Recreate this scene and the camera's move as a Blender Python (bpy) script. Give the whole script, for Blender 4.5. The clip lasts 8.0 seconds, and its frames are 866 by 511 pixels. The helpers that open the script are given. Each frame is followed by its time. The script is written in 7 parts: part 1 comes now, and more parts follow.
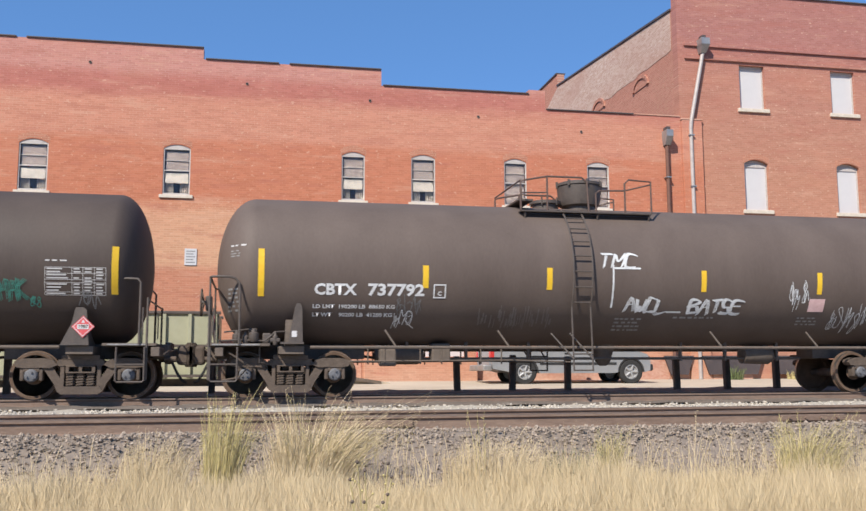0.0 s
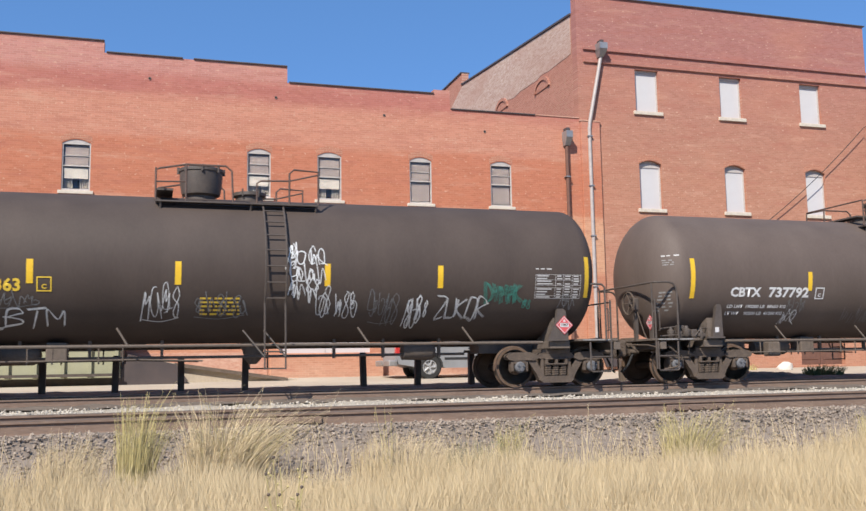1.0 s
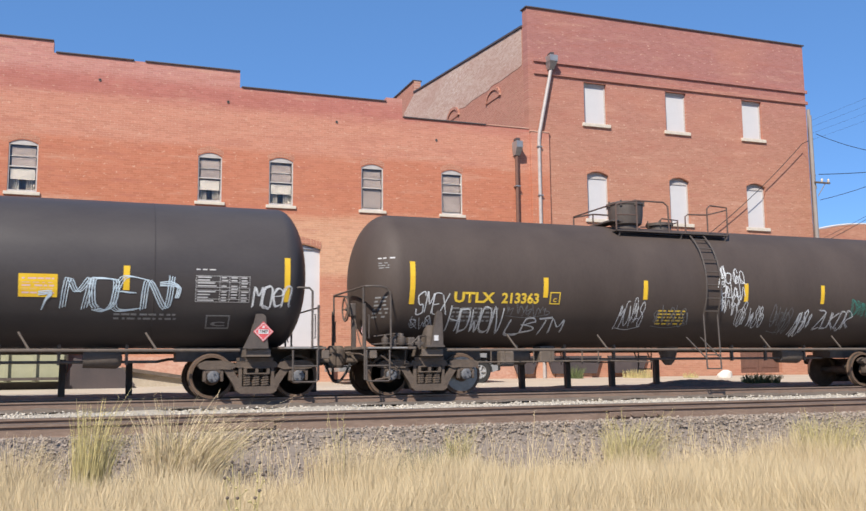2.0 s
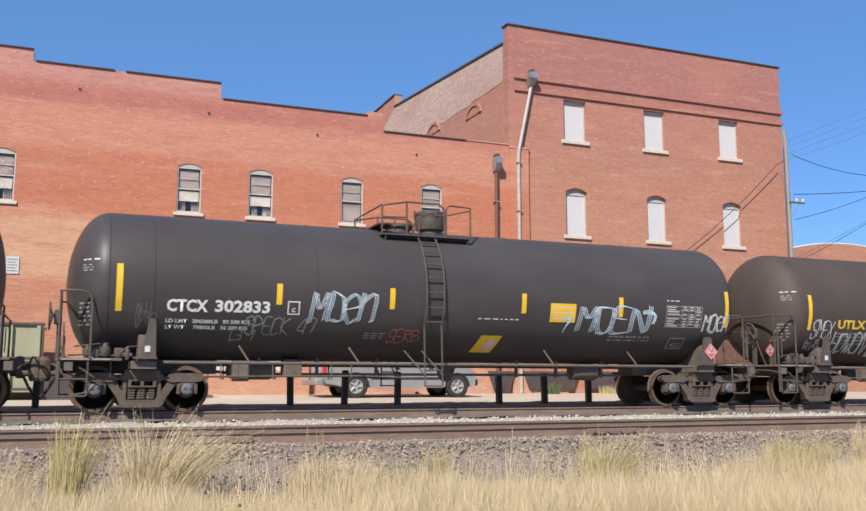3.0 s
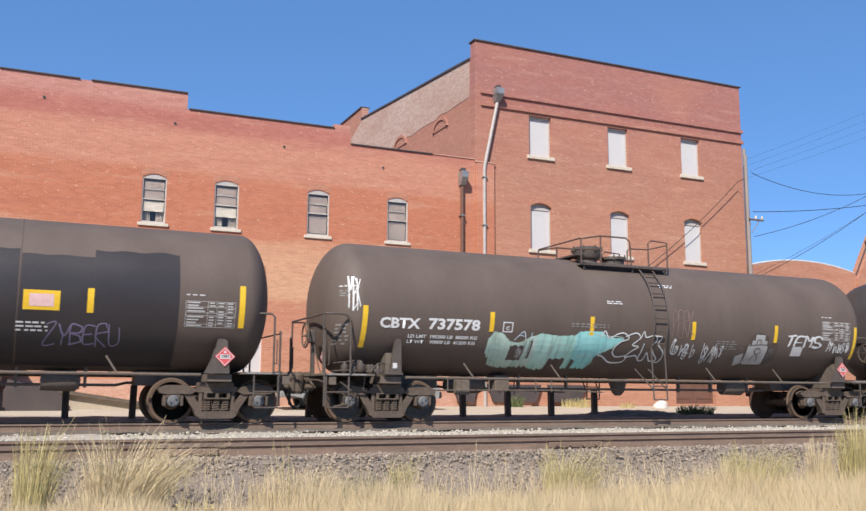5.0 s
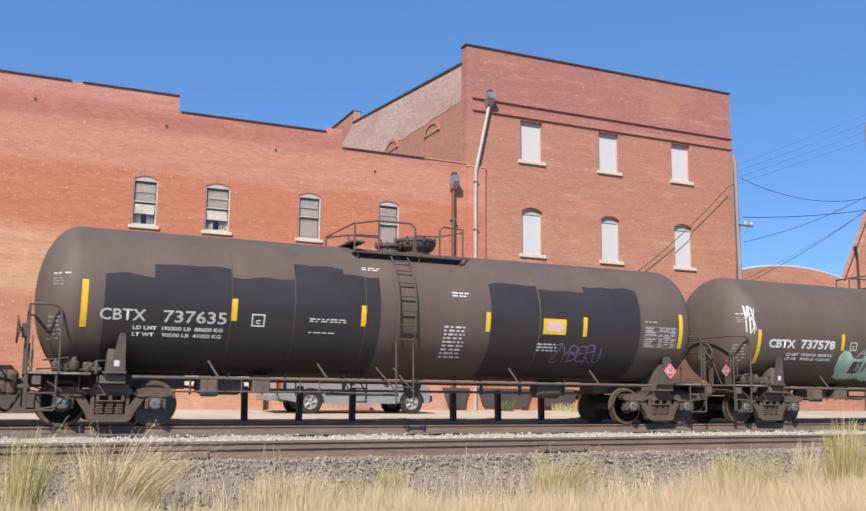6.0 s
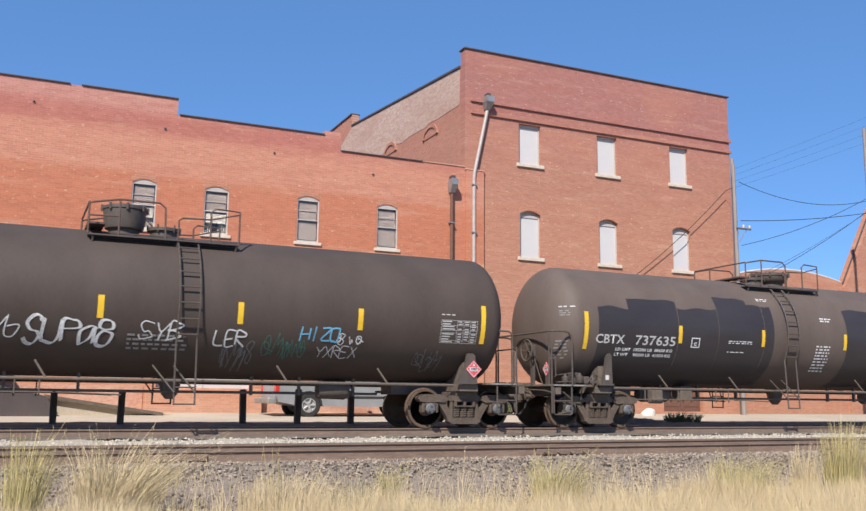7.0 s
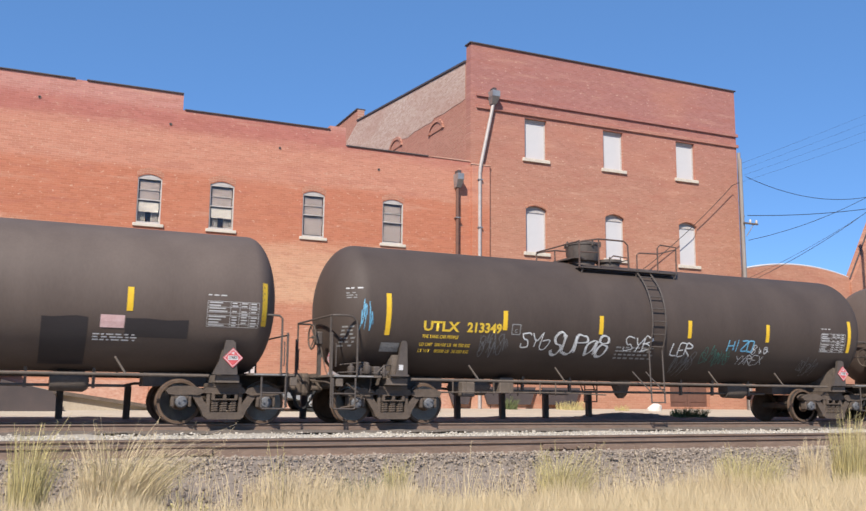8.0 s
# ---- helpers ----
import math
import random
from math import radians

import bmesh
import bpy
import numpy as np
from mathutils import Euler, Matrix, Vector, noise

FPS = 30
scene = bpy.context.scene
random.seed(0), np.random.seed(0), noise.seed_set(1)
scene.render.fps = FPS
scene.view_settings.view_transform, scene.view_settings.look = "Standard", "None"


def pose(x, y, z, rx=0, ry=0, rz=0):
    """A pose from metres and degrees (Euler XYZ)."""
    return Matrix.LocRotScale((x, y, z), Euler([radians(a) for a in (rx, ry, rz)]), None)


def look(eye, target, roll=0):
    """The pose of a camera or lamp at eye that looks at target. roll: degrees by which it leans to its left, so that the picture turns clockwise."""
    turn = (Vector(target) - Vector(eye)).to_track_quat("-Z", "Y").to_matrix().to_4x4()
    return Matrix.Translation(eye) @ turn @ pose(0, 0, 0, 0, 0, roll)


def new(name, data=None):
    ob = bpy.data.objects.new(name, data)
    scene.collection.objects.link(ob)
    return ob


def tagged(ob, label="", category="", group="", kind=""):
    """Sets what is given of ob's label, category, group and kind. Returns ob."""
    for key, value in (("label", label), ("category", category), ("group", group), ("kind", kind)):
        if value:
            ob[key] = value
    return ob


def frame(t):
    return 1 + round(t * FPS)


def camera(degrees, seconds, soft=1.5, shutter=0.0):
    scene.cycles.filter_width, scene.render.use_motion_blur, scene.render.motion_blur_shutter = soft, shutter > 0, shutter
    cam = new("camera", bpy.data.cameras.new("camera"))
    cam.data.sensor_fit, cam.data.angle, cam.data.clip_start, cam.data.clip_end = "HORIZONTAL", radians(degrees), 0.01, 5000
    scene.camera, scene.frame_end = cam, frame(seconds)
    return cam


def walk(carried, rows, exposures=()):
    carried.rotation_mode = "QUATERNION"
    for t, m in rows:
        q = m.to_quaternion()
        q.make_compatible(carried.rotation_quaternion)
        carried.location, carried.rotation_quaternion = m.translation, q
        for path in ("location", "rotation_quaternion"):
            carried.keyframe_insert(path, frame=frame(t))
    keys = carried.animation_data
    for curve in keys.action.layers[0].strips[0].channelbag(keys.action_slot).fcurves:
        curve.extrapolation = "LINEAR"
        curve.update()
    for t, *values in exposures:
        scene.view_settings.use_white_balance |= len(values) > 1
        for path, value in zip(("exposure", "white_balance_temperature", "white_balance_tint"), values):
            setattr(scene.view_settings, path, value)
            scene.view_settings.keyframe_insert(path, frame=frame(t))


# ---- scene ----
CAM_ROWS = [  # seconds, place, yaw, pitch, roll
    (0.0, 0.401, 0.892, 0.509, -11.18, 7.25, 0.23),
    (0.5, 0.370, 0.681, 0.526, -14.18, 7.01, 0.51),
    (1.0, 0.277, 0.477, 0.542, -17.09, 6.84, 0.94),
    (1.5, 0.198, 0.306, 0.556, -19.08, 6.80, 0.82),
    (3.0, 0.087, 0.152, 0.588, -21.83, 7.96, -0.01),
    (3.5, 0.063, 0.118, 0.596, -22.42, 8.21, -0.26),
    (4.0, 0.034, 0.062, 0.602, -23.14, 8.42, -0.35),
    (4.5, 0.014, 0.030, 0.607, -23.67, 8.58, -0.27),
    (6.0, -0.021, -0.036, 0.611, -24.71, 8.94, -0.48),
    (6.5, -0.037, -0.054, 0.609, -24.82, 9.08, -0.47),
    (7.0, -0.037, -0.061, 0.606, -24.82, 9.14, -0.50),
    (7.5, -0.031, -0.048, 0.601, -24.68, 9.05, -0.60),
    (8.0, -0.008, 0.000, 0.595, -24.46, 8.86, -0.52),
]
cam = camera(50.84, 8.0, soft=1.45, shutter=0.06)
walk(cam, [(t, pose(x, y, z, 90 + p, r, h)) for t, x, y, z, h, p, r in CAM_ROWS])

# ---- light ----
SUN = Vector((-0.50, -0.58, 0.72)).normalized()
world = bpy.data.worlds.new("sky")
scene.world = world
world.use_nodes = True
wn, wl = world.node_tree.nodes, world.node_tree.links
sky = wn.new("ShaderNodeTexSky")
sky.sky_type, sky.sun_disc = "NISHITA", False
sky.sun_elevation = math.asin(SUN.z)
sky.sun_rotation = math.atan2(SUN.x, SUN.y)
sky.altitude = 2200
sky.air_density, sky.dust_density, sky.ozone_density = 0.8, 0.0, 5.0
deep = wn.new("ShaderNodeHueSaturation")
deep.inputs["Saturation"].default_value = 1.08
even = wn.new("ShaderNodeMix")   # clear dry air: the blue pales little towards the horizon
even.data_type = "RGBA"
even.inputs[0].default_value = 0.5
even.inputs[7].default_value = (0.62, 1.48, 3.2, 1)
wl.new(sky.outputs[0], deep.inputs["Color"]), wl.new(deep.outputs[0], even.inputs[6]), wl.new(even.outputs[2], wn["Background"].inputs[0])
wn["Background"].inputs[1].default_value = 0.144
sun_data = bpy.data.lights.new("sun", "SUN")
sun_data.energy, sun_data.angle, sun_data.color = 4.4, radians(0.53), (1.0, 0.94, 0.85)
sun = new("sun", sun_data)
sun.matrix_world = look((-30, -40, 50), Vector((-30, -40, 50)) - SUN)
scene.view_settings.exposure = 0.56


# ---- materials ----
def mat(name, a, b, scale=3.0, rough=0.7, metal=0.0, bump=0.0, bscale=40.0, stretch=(1, 1, 1), fine=0.35, rvar=0.15, spec=0.5):
    """Two colours mixed by coarse and fine noise, with a fine relief."""
    m = bpy.data.materials.new(name)
    m.use_nodes = True
    n, l = m.node_tree.nodes, m.node_tree.links
    p = n["Principled BSDF"]
    tc, mp = n.new("ShaderNodeTexCoord"), n.new("ShaderNodeMapping")
    mp.inputs["Scale"].default_value = stretch
    l.new(tc.outputs["Object"], mp.inputs[0])
    n1, n2 = n.new("ShaderNodeTexNoise"), n.new("ShaderNodeTexNoise")
    n1.inputs["Scale"].default_value, n1.inputs["Detail"].default_value, n1.inputs["Roughness"].default_value = scale, 5, 0.6
    n2.inputs["Scale"].default_value, n2.inputs["Detail"].default_value = bscale, 3
    l.new(mp.outputs[0], n1.inputs[0]), l.new(mp.outputs[0], n2.inputs[0])
    ad = n.new("ShaderNodeMix")
    ad.inputs[0].default_value = fine
    l.new(n1.outputs[0], ad.inputs[2]), l.new(n2.outputs[0], ad.inputs[3])
    ramp = n.new("ShaderNodeMapRange")
    ramp.inputs[1].default_value, ramp.inputs[2].default_value = 0.32, 0.68
    l.new(ad.outputs[0], ramp.inputs[0])
    mx = n.new("ShaderNodeMix")
    mx.data_type = "RGBA"
    mx.inputs[6].default_value, mx.inputs[7].default_value = (*a, 1), (*b, 1)
    l.new(ramp.outputs[0], mx.inputs[0]), l.new(mx.outputs[2], p.inputs["Base Color"])
    rr = n.new("ShaderNodeMapRange")
    rr.inputs[3].default_value, rr.inputs[4].default_value = max(rough - rvar, 0.03), min(rough + rvar, 1)
    l.new(n1.outputs[0], rr.inputs[0]), l.new(rr.outputs[0], p.inputs["Roughness"])
    p.inputs["Metallic"].default_value = metal
    p.inputs["Specular IOR Level"].default_value = spec
    if bump:
        bp = n.new("ShaderNodeBump")
        bp.inputs["Strength"].default_value, bp.inputs["Distance"].default_value = bump, 0.02
        l.new(n2.outputs[0], bp.inputs["Height"]), l.new(bp.outputs[0], p.inputs["Normal"])
    return m


def per_piece(m, amount=0.35):
    """Vary the base colour from island to island of a joined mesh."""
    n, l = m.node_tree.nodes, m.node_tree.links
    p = n["Principled BSDF"]
    src = p.inputs["Base Color"].links[0].from_socket
    g, h, r = n.new("ShaderNodeNewGeometry"), n.new("ShaderNodeHueSaturation"), n.new("ShaderNodeMapRange")
    r.inputs[3].default_value, r.inputs[4].default_value = 1 - amount, 1 + amount
    l.new(g.outputs["Random Per Island"], r.inputs[0]), l.new(r.outputs[0], h.inputs["Value"])
    l.new(src, h.inputs["Color"]), l.new(h.outputs[0], p.inputs["Base Color"])
    return m


def brick_mat(name, side, c1, c2, mortar, patch, patch_amount=0.5, light=(0.42, 0.23, 0.15)):
    """Weathered brickwork of true size; side: the wall runs along y instead of x."""
    m = bpy.data.materials.new(name)
    m.use_nodes = True
    n, l = m.node_tree.nodes, m.node_tree.links
    p = n["Principled BSDF"]
    tc, sep, com = n.new("ShaderNodeTexCoord"), n.new("ShaderNodeSeparateXYZ"), n.new("ShaderNodeCombineXYZ")
    l.new(tc.outputs["Object"], sep.inputs[0])
    l.new(sep.outputs[1 if side else 0], com.inputs[0]), l.new(sep.outputs[2], com.inputs[1])
    br = n.new("ShaderNodeTexBrick")
    br.inputs["Color1"].default_value, br.inputs["Color2"].default_value, br.inputs["Mortar"].default_value = (*c1, 1), (*c2, 1), (*mortar, 1)
    br.inputs["Scale"].default_value = 1.0
    br.inputs["Brick Width"].default_value, br.inputs["Row Height"].default_value = 0.215, 0.072
    br.inputs["Mortar Size"].default_value, br.inputs["Mortar Smooth"].default_value = 0.006, 0.3
    br.inputs["Bias"].default_value = -0.1
    l.new(com.outputs[0], br.inputs["Vector"])
    # broad weathering, drawn out along the courses
    mp = n.new("ShaderNodeMapping")
    mp.inputs["Scale"].default_value = (0.16, 0.55, 1)
    l.new(com.outputs[0], mp.inputs[0])
    n1 = n.new("ShaderNodeTexNoise")
    n1.inputs["Scale"].default_value, n1.inputs["Detail"].default_value, n1.inputs["Roughness"].default_value = 1.4, 7, 0.62
    l.new(mp.outputs[0], n1.inputs[0])
    r1 = n.new("ShaderNodeMapRange")
    r1.inputs[1].default_value, r1.inputs[2].default_value, r1.inputs[4].default_value = 0.45, 0.72, patch_amount
    l.new(n1.outputs[0], r1.inputs[0])
    m1 = n.new("ShaderNodeMix")
    m1.data_type = "RGBA"
    m1.inputs[7].default_value = (*patch, 1)
    l.new(r1.outputs[0], m1.inputs[0]), l.new(br.outputs[0], m1.inputs[6])
    # spalled and efflorescent spots of brick size
    mp2 = n.new("ShaderNodeMapping")
    mp2.inputs["Scale"].default_value = (3.2, 8.0, 1)
    l.new(com.outputs[0], mp2.inputs[0])
    n2 = n.new("ShaderNodeTexNoise")
    n2.inputs["Scale"].default_value, n2.inputs["Detail"].default_value = 1.3, 4
    l.new(mp2.outputs[0], n2.inputs[0])
    n3 = n.new("ShaderNodeTexNoise")
    n3.inputs["Scale"].default_value, n3.inputs["Detail"].default_value = 0.22, 3
    l.new(com.outputs[0], n3.inputs[0])
    mu = n.new("ShaderNodeMath")
    mu.operation = "MULTIPLY_ADD"
    mu.inputs[1].default_value, mu.inputs[2].default_value = 0.55, 0.0
    l.new(n3.outputs[0], mu.inputs[0])
    su = n.new("ShaderNodeMath")
    l.new(n2.outputs[0], su.inputs[0]), l.new(mu.outputs[0], su.inputs[1])
    r2 = n.new("ShaderNodeMapRange")
    r2.inputs[1].default_value, r2.inputs[2].default_value, r2.inputs[4].default_value = 0.86, 1.05, 0.55
    l.new(su.outputs[0], r2.inputs[0])
    m2 = n.new("ShaderNodeMix")
    m2.data_type = "RGBA"
    m2.inputs[7].default_value = (*light, 1)
    l.new(r2.outputs[0], m2.inputs[0]), l.new(m1.outputs[2], m2.inputs[6])
    l.new(m2.outputs[2], p.inputs["Base Color"])
    p.inputs["Roughness"].default_value = 0.9
    p.inputs["Specular IOR Level"].default_value = 0.25
    bp = n.new("ShaderNodeBump")
    bp.inputs["Strength"].default_value, bp.inputs["Distance"].default_value, bp.invert = 0.7, 0.008, True
    l.new(br.outputs["Fac"], bp.inputs["Height"])
    bp2 = n.new("ShaderNodeBump")
    bp2.inputs["Strength"].default_value, bp2.inputs["Distance"].default_value = 0.35, 0.015
    l.new(n2.outputs[0], bp2.inputs["Height"]), l.new(bp.outputs[0], bp2.inputs["Normal"]), l.new(bp2.outputs[0], p.inputs["Normal"])
    return m


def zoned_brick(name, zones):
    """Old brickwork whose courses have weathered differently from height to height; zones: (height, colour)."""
    m = bpy.data.materials.new(name)
    m.use_nodes = True
    n, l = m.node_tree.nodes, m.node_tree.links
    p = n["Principled BSDF"]
    tc, sep, com = n.new("ShaderNodeTexCoord"), n.new("ShaderNodeSeparateXYZ"), n.new("ShaderNodeCombineXYZ")
    l.new(tc.outputs["Object"], sep.inputs[0])
    l.new(sep.outputs[0], com.inputs[0]), l.new(sep.outputs[2], com.inputs[1])

    def cloud(sx, sz, detail, rough=0.6):
        mp, q = n.new("ShaderNodeMapping"), n.new("ShaderNodeTexNoise")
        mp.inputs["Scale"].default_value = (sx, sz, 1)
        q.inputs["Scale"].default_value, q.inputs["Detail"].default_value, q.inputs["Roughness"].default_value = 1.0, detail, rough
        l.new(com.outputs[0], mp.inputs[0]), l.new(mp.outputs[0], q.inputs[0])
        return q.outputs[0]

    def span(src, a, b, c, d):
        q = n.new("ShaderNodeMapRange")
        q.inputs[1].default_value, q.inputs[2].default_value, q.inputs[3].default_value, q.inputs[4].default_value = a, b, c, d
        l.new(src, q.inputs[0])
        return q.outputs[0]

    def blend(how, fac, a, b):
        q = n.new("ShaderNodeMix")
        q.data_type, q.blend_type = "RGBA", how
        if isinstance(fac, float):
            q.inputs[0].default_value = fac
        else:
            l.new(fac, q.inputs[0])
        for k, v in ((6, a), (7, b)):
            if isinstance(v, tuple):
                q.inputs[k].default_value = (*v, 1)
            else:
                l.new(v, q.inputs[k])
        return q.outputs[2]

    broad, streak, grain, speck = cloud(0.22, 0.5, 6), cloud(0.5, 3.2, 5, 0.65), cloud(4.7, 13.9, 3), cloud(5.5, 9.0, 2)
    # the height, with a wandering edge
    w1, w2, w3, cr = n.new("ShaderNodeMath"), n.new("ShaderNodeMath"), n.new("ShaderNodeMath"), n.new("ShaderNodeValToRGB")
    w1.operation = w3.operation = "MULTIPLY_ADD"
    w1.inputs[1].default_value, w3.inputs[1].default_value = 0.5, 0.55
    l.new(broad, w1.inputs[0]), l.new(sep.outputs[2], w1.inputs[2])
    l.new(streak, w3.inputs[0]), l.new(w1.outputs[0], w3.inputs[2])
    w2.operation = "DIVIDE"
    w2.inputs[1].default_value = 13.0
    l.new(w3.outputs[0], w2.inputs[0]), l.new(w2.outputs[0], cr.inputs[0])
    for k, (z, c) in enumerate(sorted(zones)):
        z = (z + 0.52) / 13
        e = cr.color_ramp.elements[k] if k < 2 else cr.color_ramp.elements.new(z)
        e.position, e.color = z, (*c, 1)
    br = n.new("ShaderNodeTexBrick")
    br.inputs["Color1"].default_value, br.inputs["Color2"].default_value, br.inputs["Mortar"].default_value = (0.86, 0.83, 0.81, 1), (1.06, 1.06, 1.06, 1), (1.04, 1.28, 1.4, 1)
    br.inputs["Scale"].default_value = 1.0
    br.inputs["Brick Width"].default_value, br.inputs["Row Height"].default_value = 0.215, 0.072
    br.inputs["Mortar Size"].default_value, br.inputs["Mortar Smooth"].default_value = 0.006, 0.3
    l.new(com.outputs[0], br.inputs["Vector"])
    col = blend("MULTIPLY", 0.8, cr.outputs[0], br.outputs[0])
    col = blend("MIX", span(broad, 0.5, 0.72, 0.0, 0.4), col, (0.5, 0.22, 0.135))
    col = blend("MIX", span(streak, 0.54, 0.68, 0.0, 0.45), col, (0.36, 0.125, 0.09))
    col = blend("MIX", span(streak, 0.44, 0.3, 0.0, 0.4), col, (0.56, 0.33, 0.23))
    col = blend("MIX", span(grain, 0.6, 0.75, 0.0, 0.3), col, (0.38, 0.13, 0.08))
    col = blend("MIX", span(speck, 0.62, 0.73, 0.0, 0.45), col, (0.64, 0.42, 0.3))
    l.new(col, p.inputs["Base Color"])
    p.inputs["Roughness"].default_value, p.inputs["Specular IOR Level"].default_value = 0.9, 0.25
    bp, bp2 = n.new("ShaderNodeBump"), n.new("ShaderNodeBump")
    bp.inputs["Strength"].default_value, bp.inputs["Distance"].default_value, bp.invert = 0.5, 0.008, True
    l.new(br.outputs["Fac"], bp.inputs["Height"])
    bp2.inputs["Strength"].default_value, bp2.inputs["Distance"].default_value = 0.25, 0.012
    l.new(grain, bp2.inputs["Height"]), l.new(bp.outputs[0], bp2.inputs["Normal"]), l.new(bp2.outputs[0], p.inputs["Normal"])
    return m


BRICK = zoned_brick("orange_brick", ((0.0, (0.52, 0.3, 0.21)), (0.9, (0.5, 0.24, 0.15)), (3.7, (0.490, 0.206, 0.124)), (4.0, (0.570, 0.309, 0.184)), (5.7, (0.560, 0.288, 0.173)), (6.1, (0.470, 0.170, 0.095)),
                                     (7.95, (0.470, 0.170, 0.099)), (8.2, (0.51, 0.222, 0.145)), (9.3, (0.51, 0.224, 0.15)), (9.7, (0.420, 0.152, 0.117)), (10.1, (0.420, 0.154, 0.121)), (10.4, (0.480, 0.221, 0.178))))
BRICK_RED = zoned_brick("red_brick", ((0.0, (0.436, 0.213, 0.137)), (7.5, (0.427, 0.199, 0.129)), (9.5, (0.407, 0.188, 0.129)), (11.8, (0.393, 0.174, 0.129)), (12.4, (0.349, 0.146, 0.119)), (14.0, (0.359, 0.155, 0.129))))
BRICK_ARCH = brick_mat("arch_brick", False, (0.4, 0.17, 0.11), (0.5, 0.22, 0.14), (0.5, 0.3, 0.2), (0.42, 0.17, 0.11), 0.4)
BRICK_SIDE = brick_mat("red_brick_side", True, (0.38, 0.165, 0.115), (0.46, 0.21, 0.15), (0.46, 0.28, 0.21), (0.35, 0.14, 0.1), 0.4)
WHITEWASH = brick_mat("worn_whitewash", True, (0.42, 0.27, 0.21), (0.53, 0.39, 0.32), (0.54, 0.42, 0.35), (0.4, 0.22, 0.165), 0.6, (0.64, 0.54, 0.47))
RENDER = mat("peeling_salmon_render", (0.4, 0.17, 0.11), (0.56, 0.36, 0.27), 1.3, 0.95, 0, 0.5, 9.0, (1, 1, 1.8), 0.45)
COPING = mat("dark_coping", (0.05, 0.04, 0.042), (0.09, 0.068, 0.064), 2, 0.7, 0, 0.2)
PALE_COPING = mat("pale_metal_coping", (0.5, 0.5, 0.5), (0.65, 0.64, 0.62), 2, 0.5)
STONE = mat("limestone_sill", (0.5, 0.43, 0.34), (0.66, 0.58, 0.48), 5, 0.9, 0, 0.3)
WHITE = mat("white_board", (0.5, 0.48, 0.475), (0.58, 0.56, 0.55), 0.9, 0.7, 0, 0.1)
WHITE_TRIM = mat("white_paint", (0.38, 0.34, 0.31), (0.53, 0.48, 0.44), 6, 0.6, 0, 0.15)
CURTAIN = mat("pale_curtain", (0.55, 0.5, 0.45), (0.72, 0.67, 0.6), 6, 0.9, 0, 0.4, 30, (6, 6, 0.6))
# blind grey, lightened to carry the hazy reflection of the panes
SHADE = mat("haze_grey_blind", (0.22, 0.175, 0.16), (0.32, 0.26, 0.24), 3, 0.8, 0, 0.2, 30, (0.3, 1, 12))
ROOM = mat("dim_room", (0.12, 0.1, 0.09), (0.2, 0.17, 0.15), 2, 0.95)
GALV = mat("galvanised_sheet", (0.27, 0.26, 0.255), (0.42, 0.41, 0.4), 4, 0.45, 0.6, 0.1)
PIPE_WHITE = mat("pale_painted_pipe", (0.34, 0.29, 0.265), (0.47, 0.42, 0.385), 5, 0.5, 0.1, 0.1)
PIPE_BROWN = mat("rusty_pipe", (0.12, 0.06, 0.045), (0.2, 0.1, 0.07), 6, 0.8, 0.2, 0.2)
TANK_BLACK = mat("sun_faded_black_tank_paint", (0.09, 0.066, 0.054), (0.124, 0.093, 0.077), 1.3, 0.66, 0, 0.05, 30, (0.8, 1, 0.22), 0.25, 0.08, 0.35)
TANK_BROWN = mat("brown_stained_black_tank_paint", (0.053, 0.038, 0.031), (0.076, 0.056, 0.046), 1.3, 0.68, 0, 0.05, 30, (0.8, 1, 0.22), 0.25, 0.08, 0.35)
TANK_GLOSS = mat("fresh_black_tank_paint", (0.046, 0.039, 0.038), (0.064, 0.055, 0.052), 0.9, 0.45, 0, 0.02, 20, (0.5, 1, 1), 0.2, 0.06, 0.3)
PATCH_BLACK = mat("fresh_black_paint_patch", (0.03, 0.025, 0.027), (0.044, 0.038, 0.04), 0.9, 0.42, 0, 0.02, 20, (0.5, 1, 1), 0.2, 0.06, 0.35)
IRON = mat("dirty_cast_iron", (0.068, 0.049, 0.037), (0.135, 0.1, 0.075), 6, 0.85, 0.1, 0.4, 30)
WHEEL = mat("brown_wheel_steel", (0.085, 0.054, 0.036), (0.15, 0.1, 0.07), 5, 0.9, 0, 0.2, 40, (1, 1, 1), 0.35, 0.08, 0.2)
TREAD = mat("polished_wheel_rim", (0.25, 0.22, 0.2), (0.4, 0.37, 0.34), 8, 0.35, 0.9)
BLUE_CAP = mat("blue_grey_bearing_cap", (0.085, 0.085, 0.092), (0.16, 0.16, 0.168), 20, 0.7, 0.05)
BLACK_STEEL = mat("black_painted_steel", (0.056, 0.044, 0.037), (0.1, 0.078, 0.064), 8, 0.6, 0, 0.2)
# road dust, plus extra lightness that lifts the steel in the underframe's shade
DUSTY_LIFTED_STEEL = mat("dusted_shade_lifted_steel", (0.085, 0.066, 0.052), (0.155, 0.12, 0.095), 8, 0.85, 0, 0.2)
RUSTY_RAIL = mat("rust_brown_handrail", (0.07, 0.043, 0.034), (0.125, 0.078, 0.06), 8, 0.75, 0, 0.2)
YELLOW = mat("yellow_reflective_tape", (0.68, 0.40, 0.02), (0.78, 0.50, 0.03), 4, 0.45)
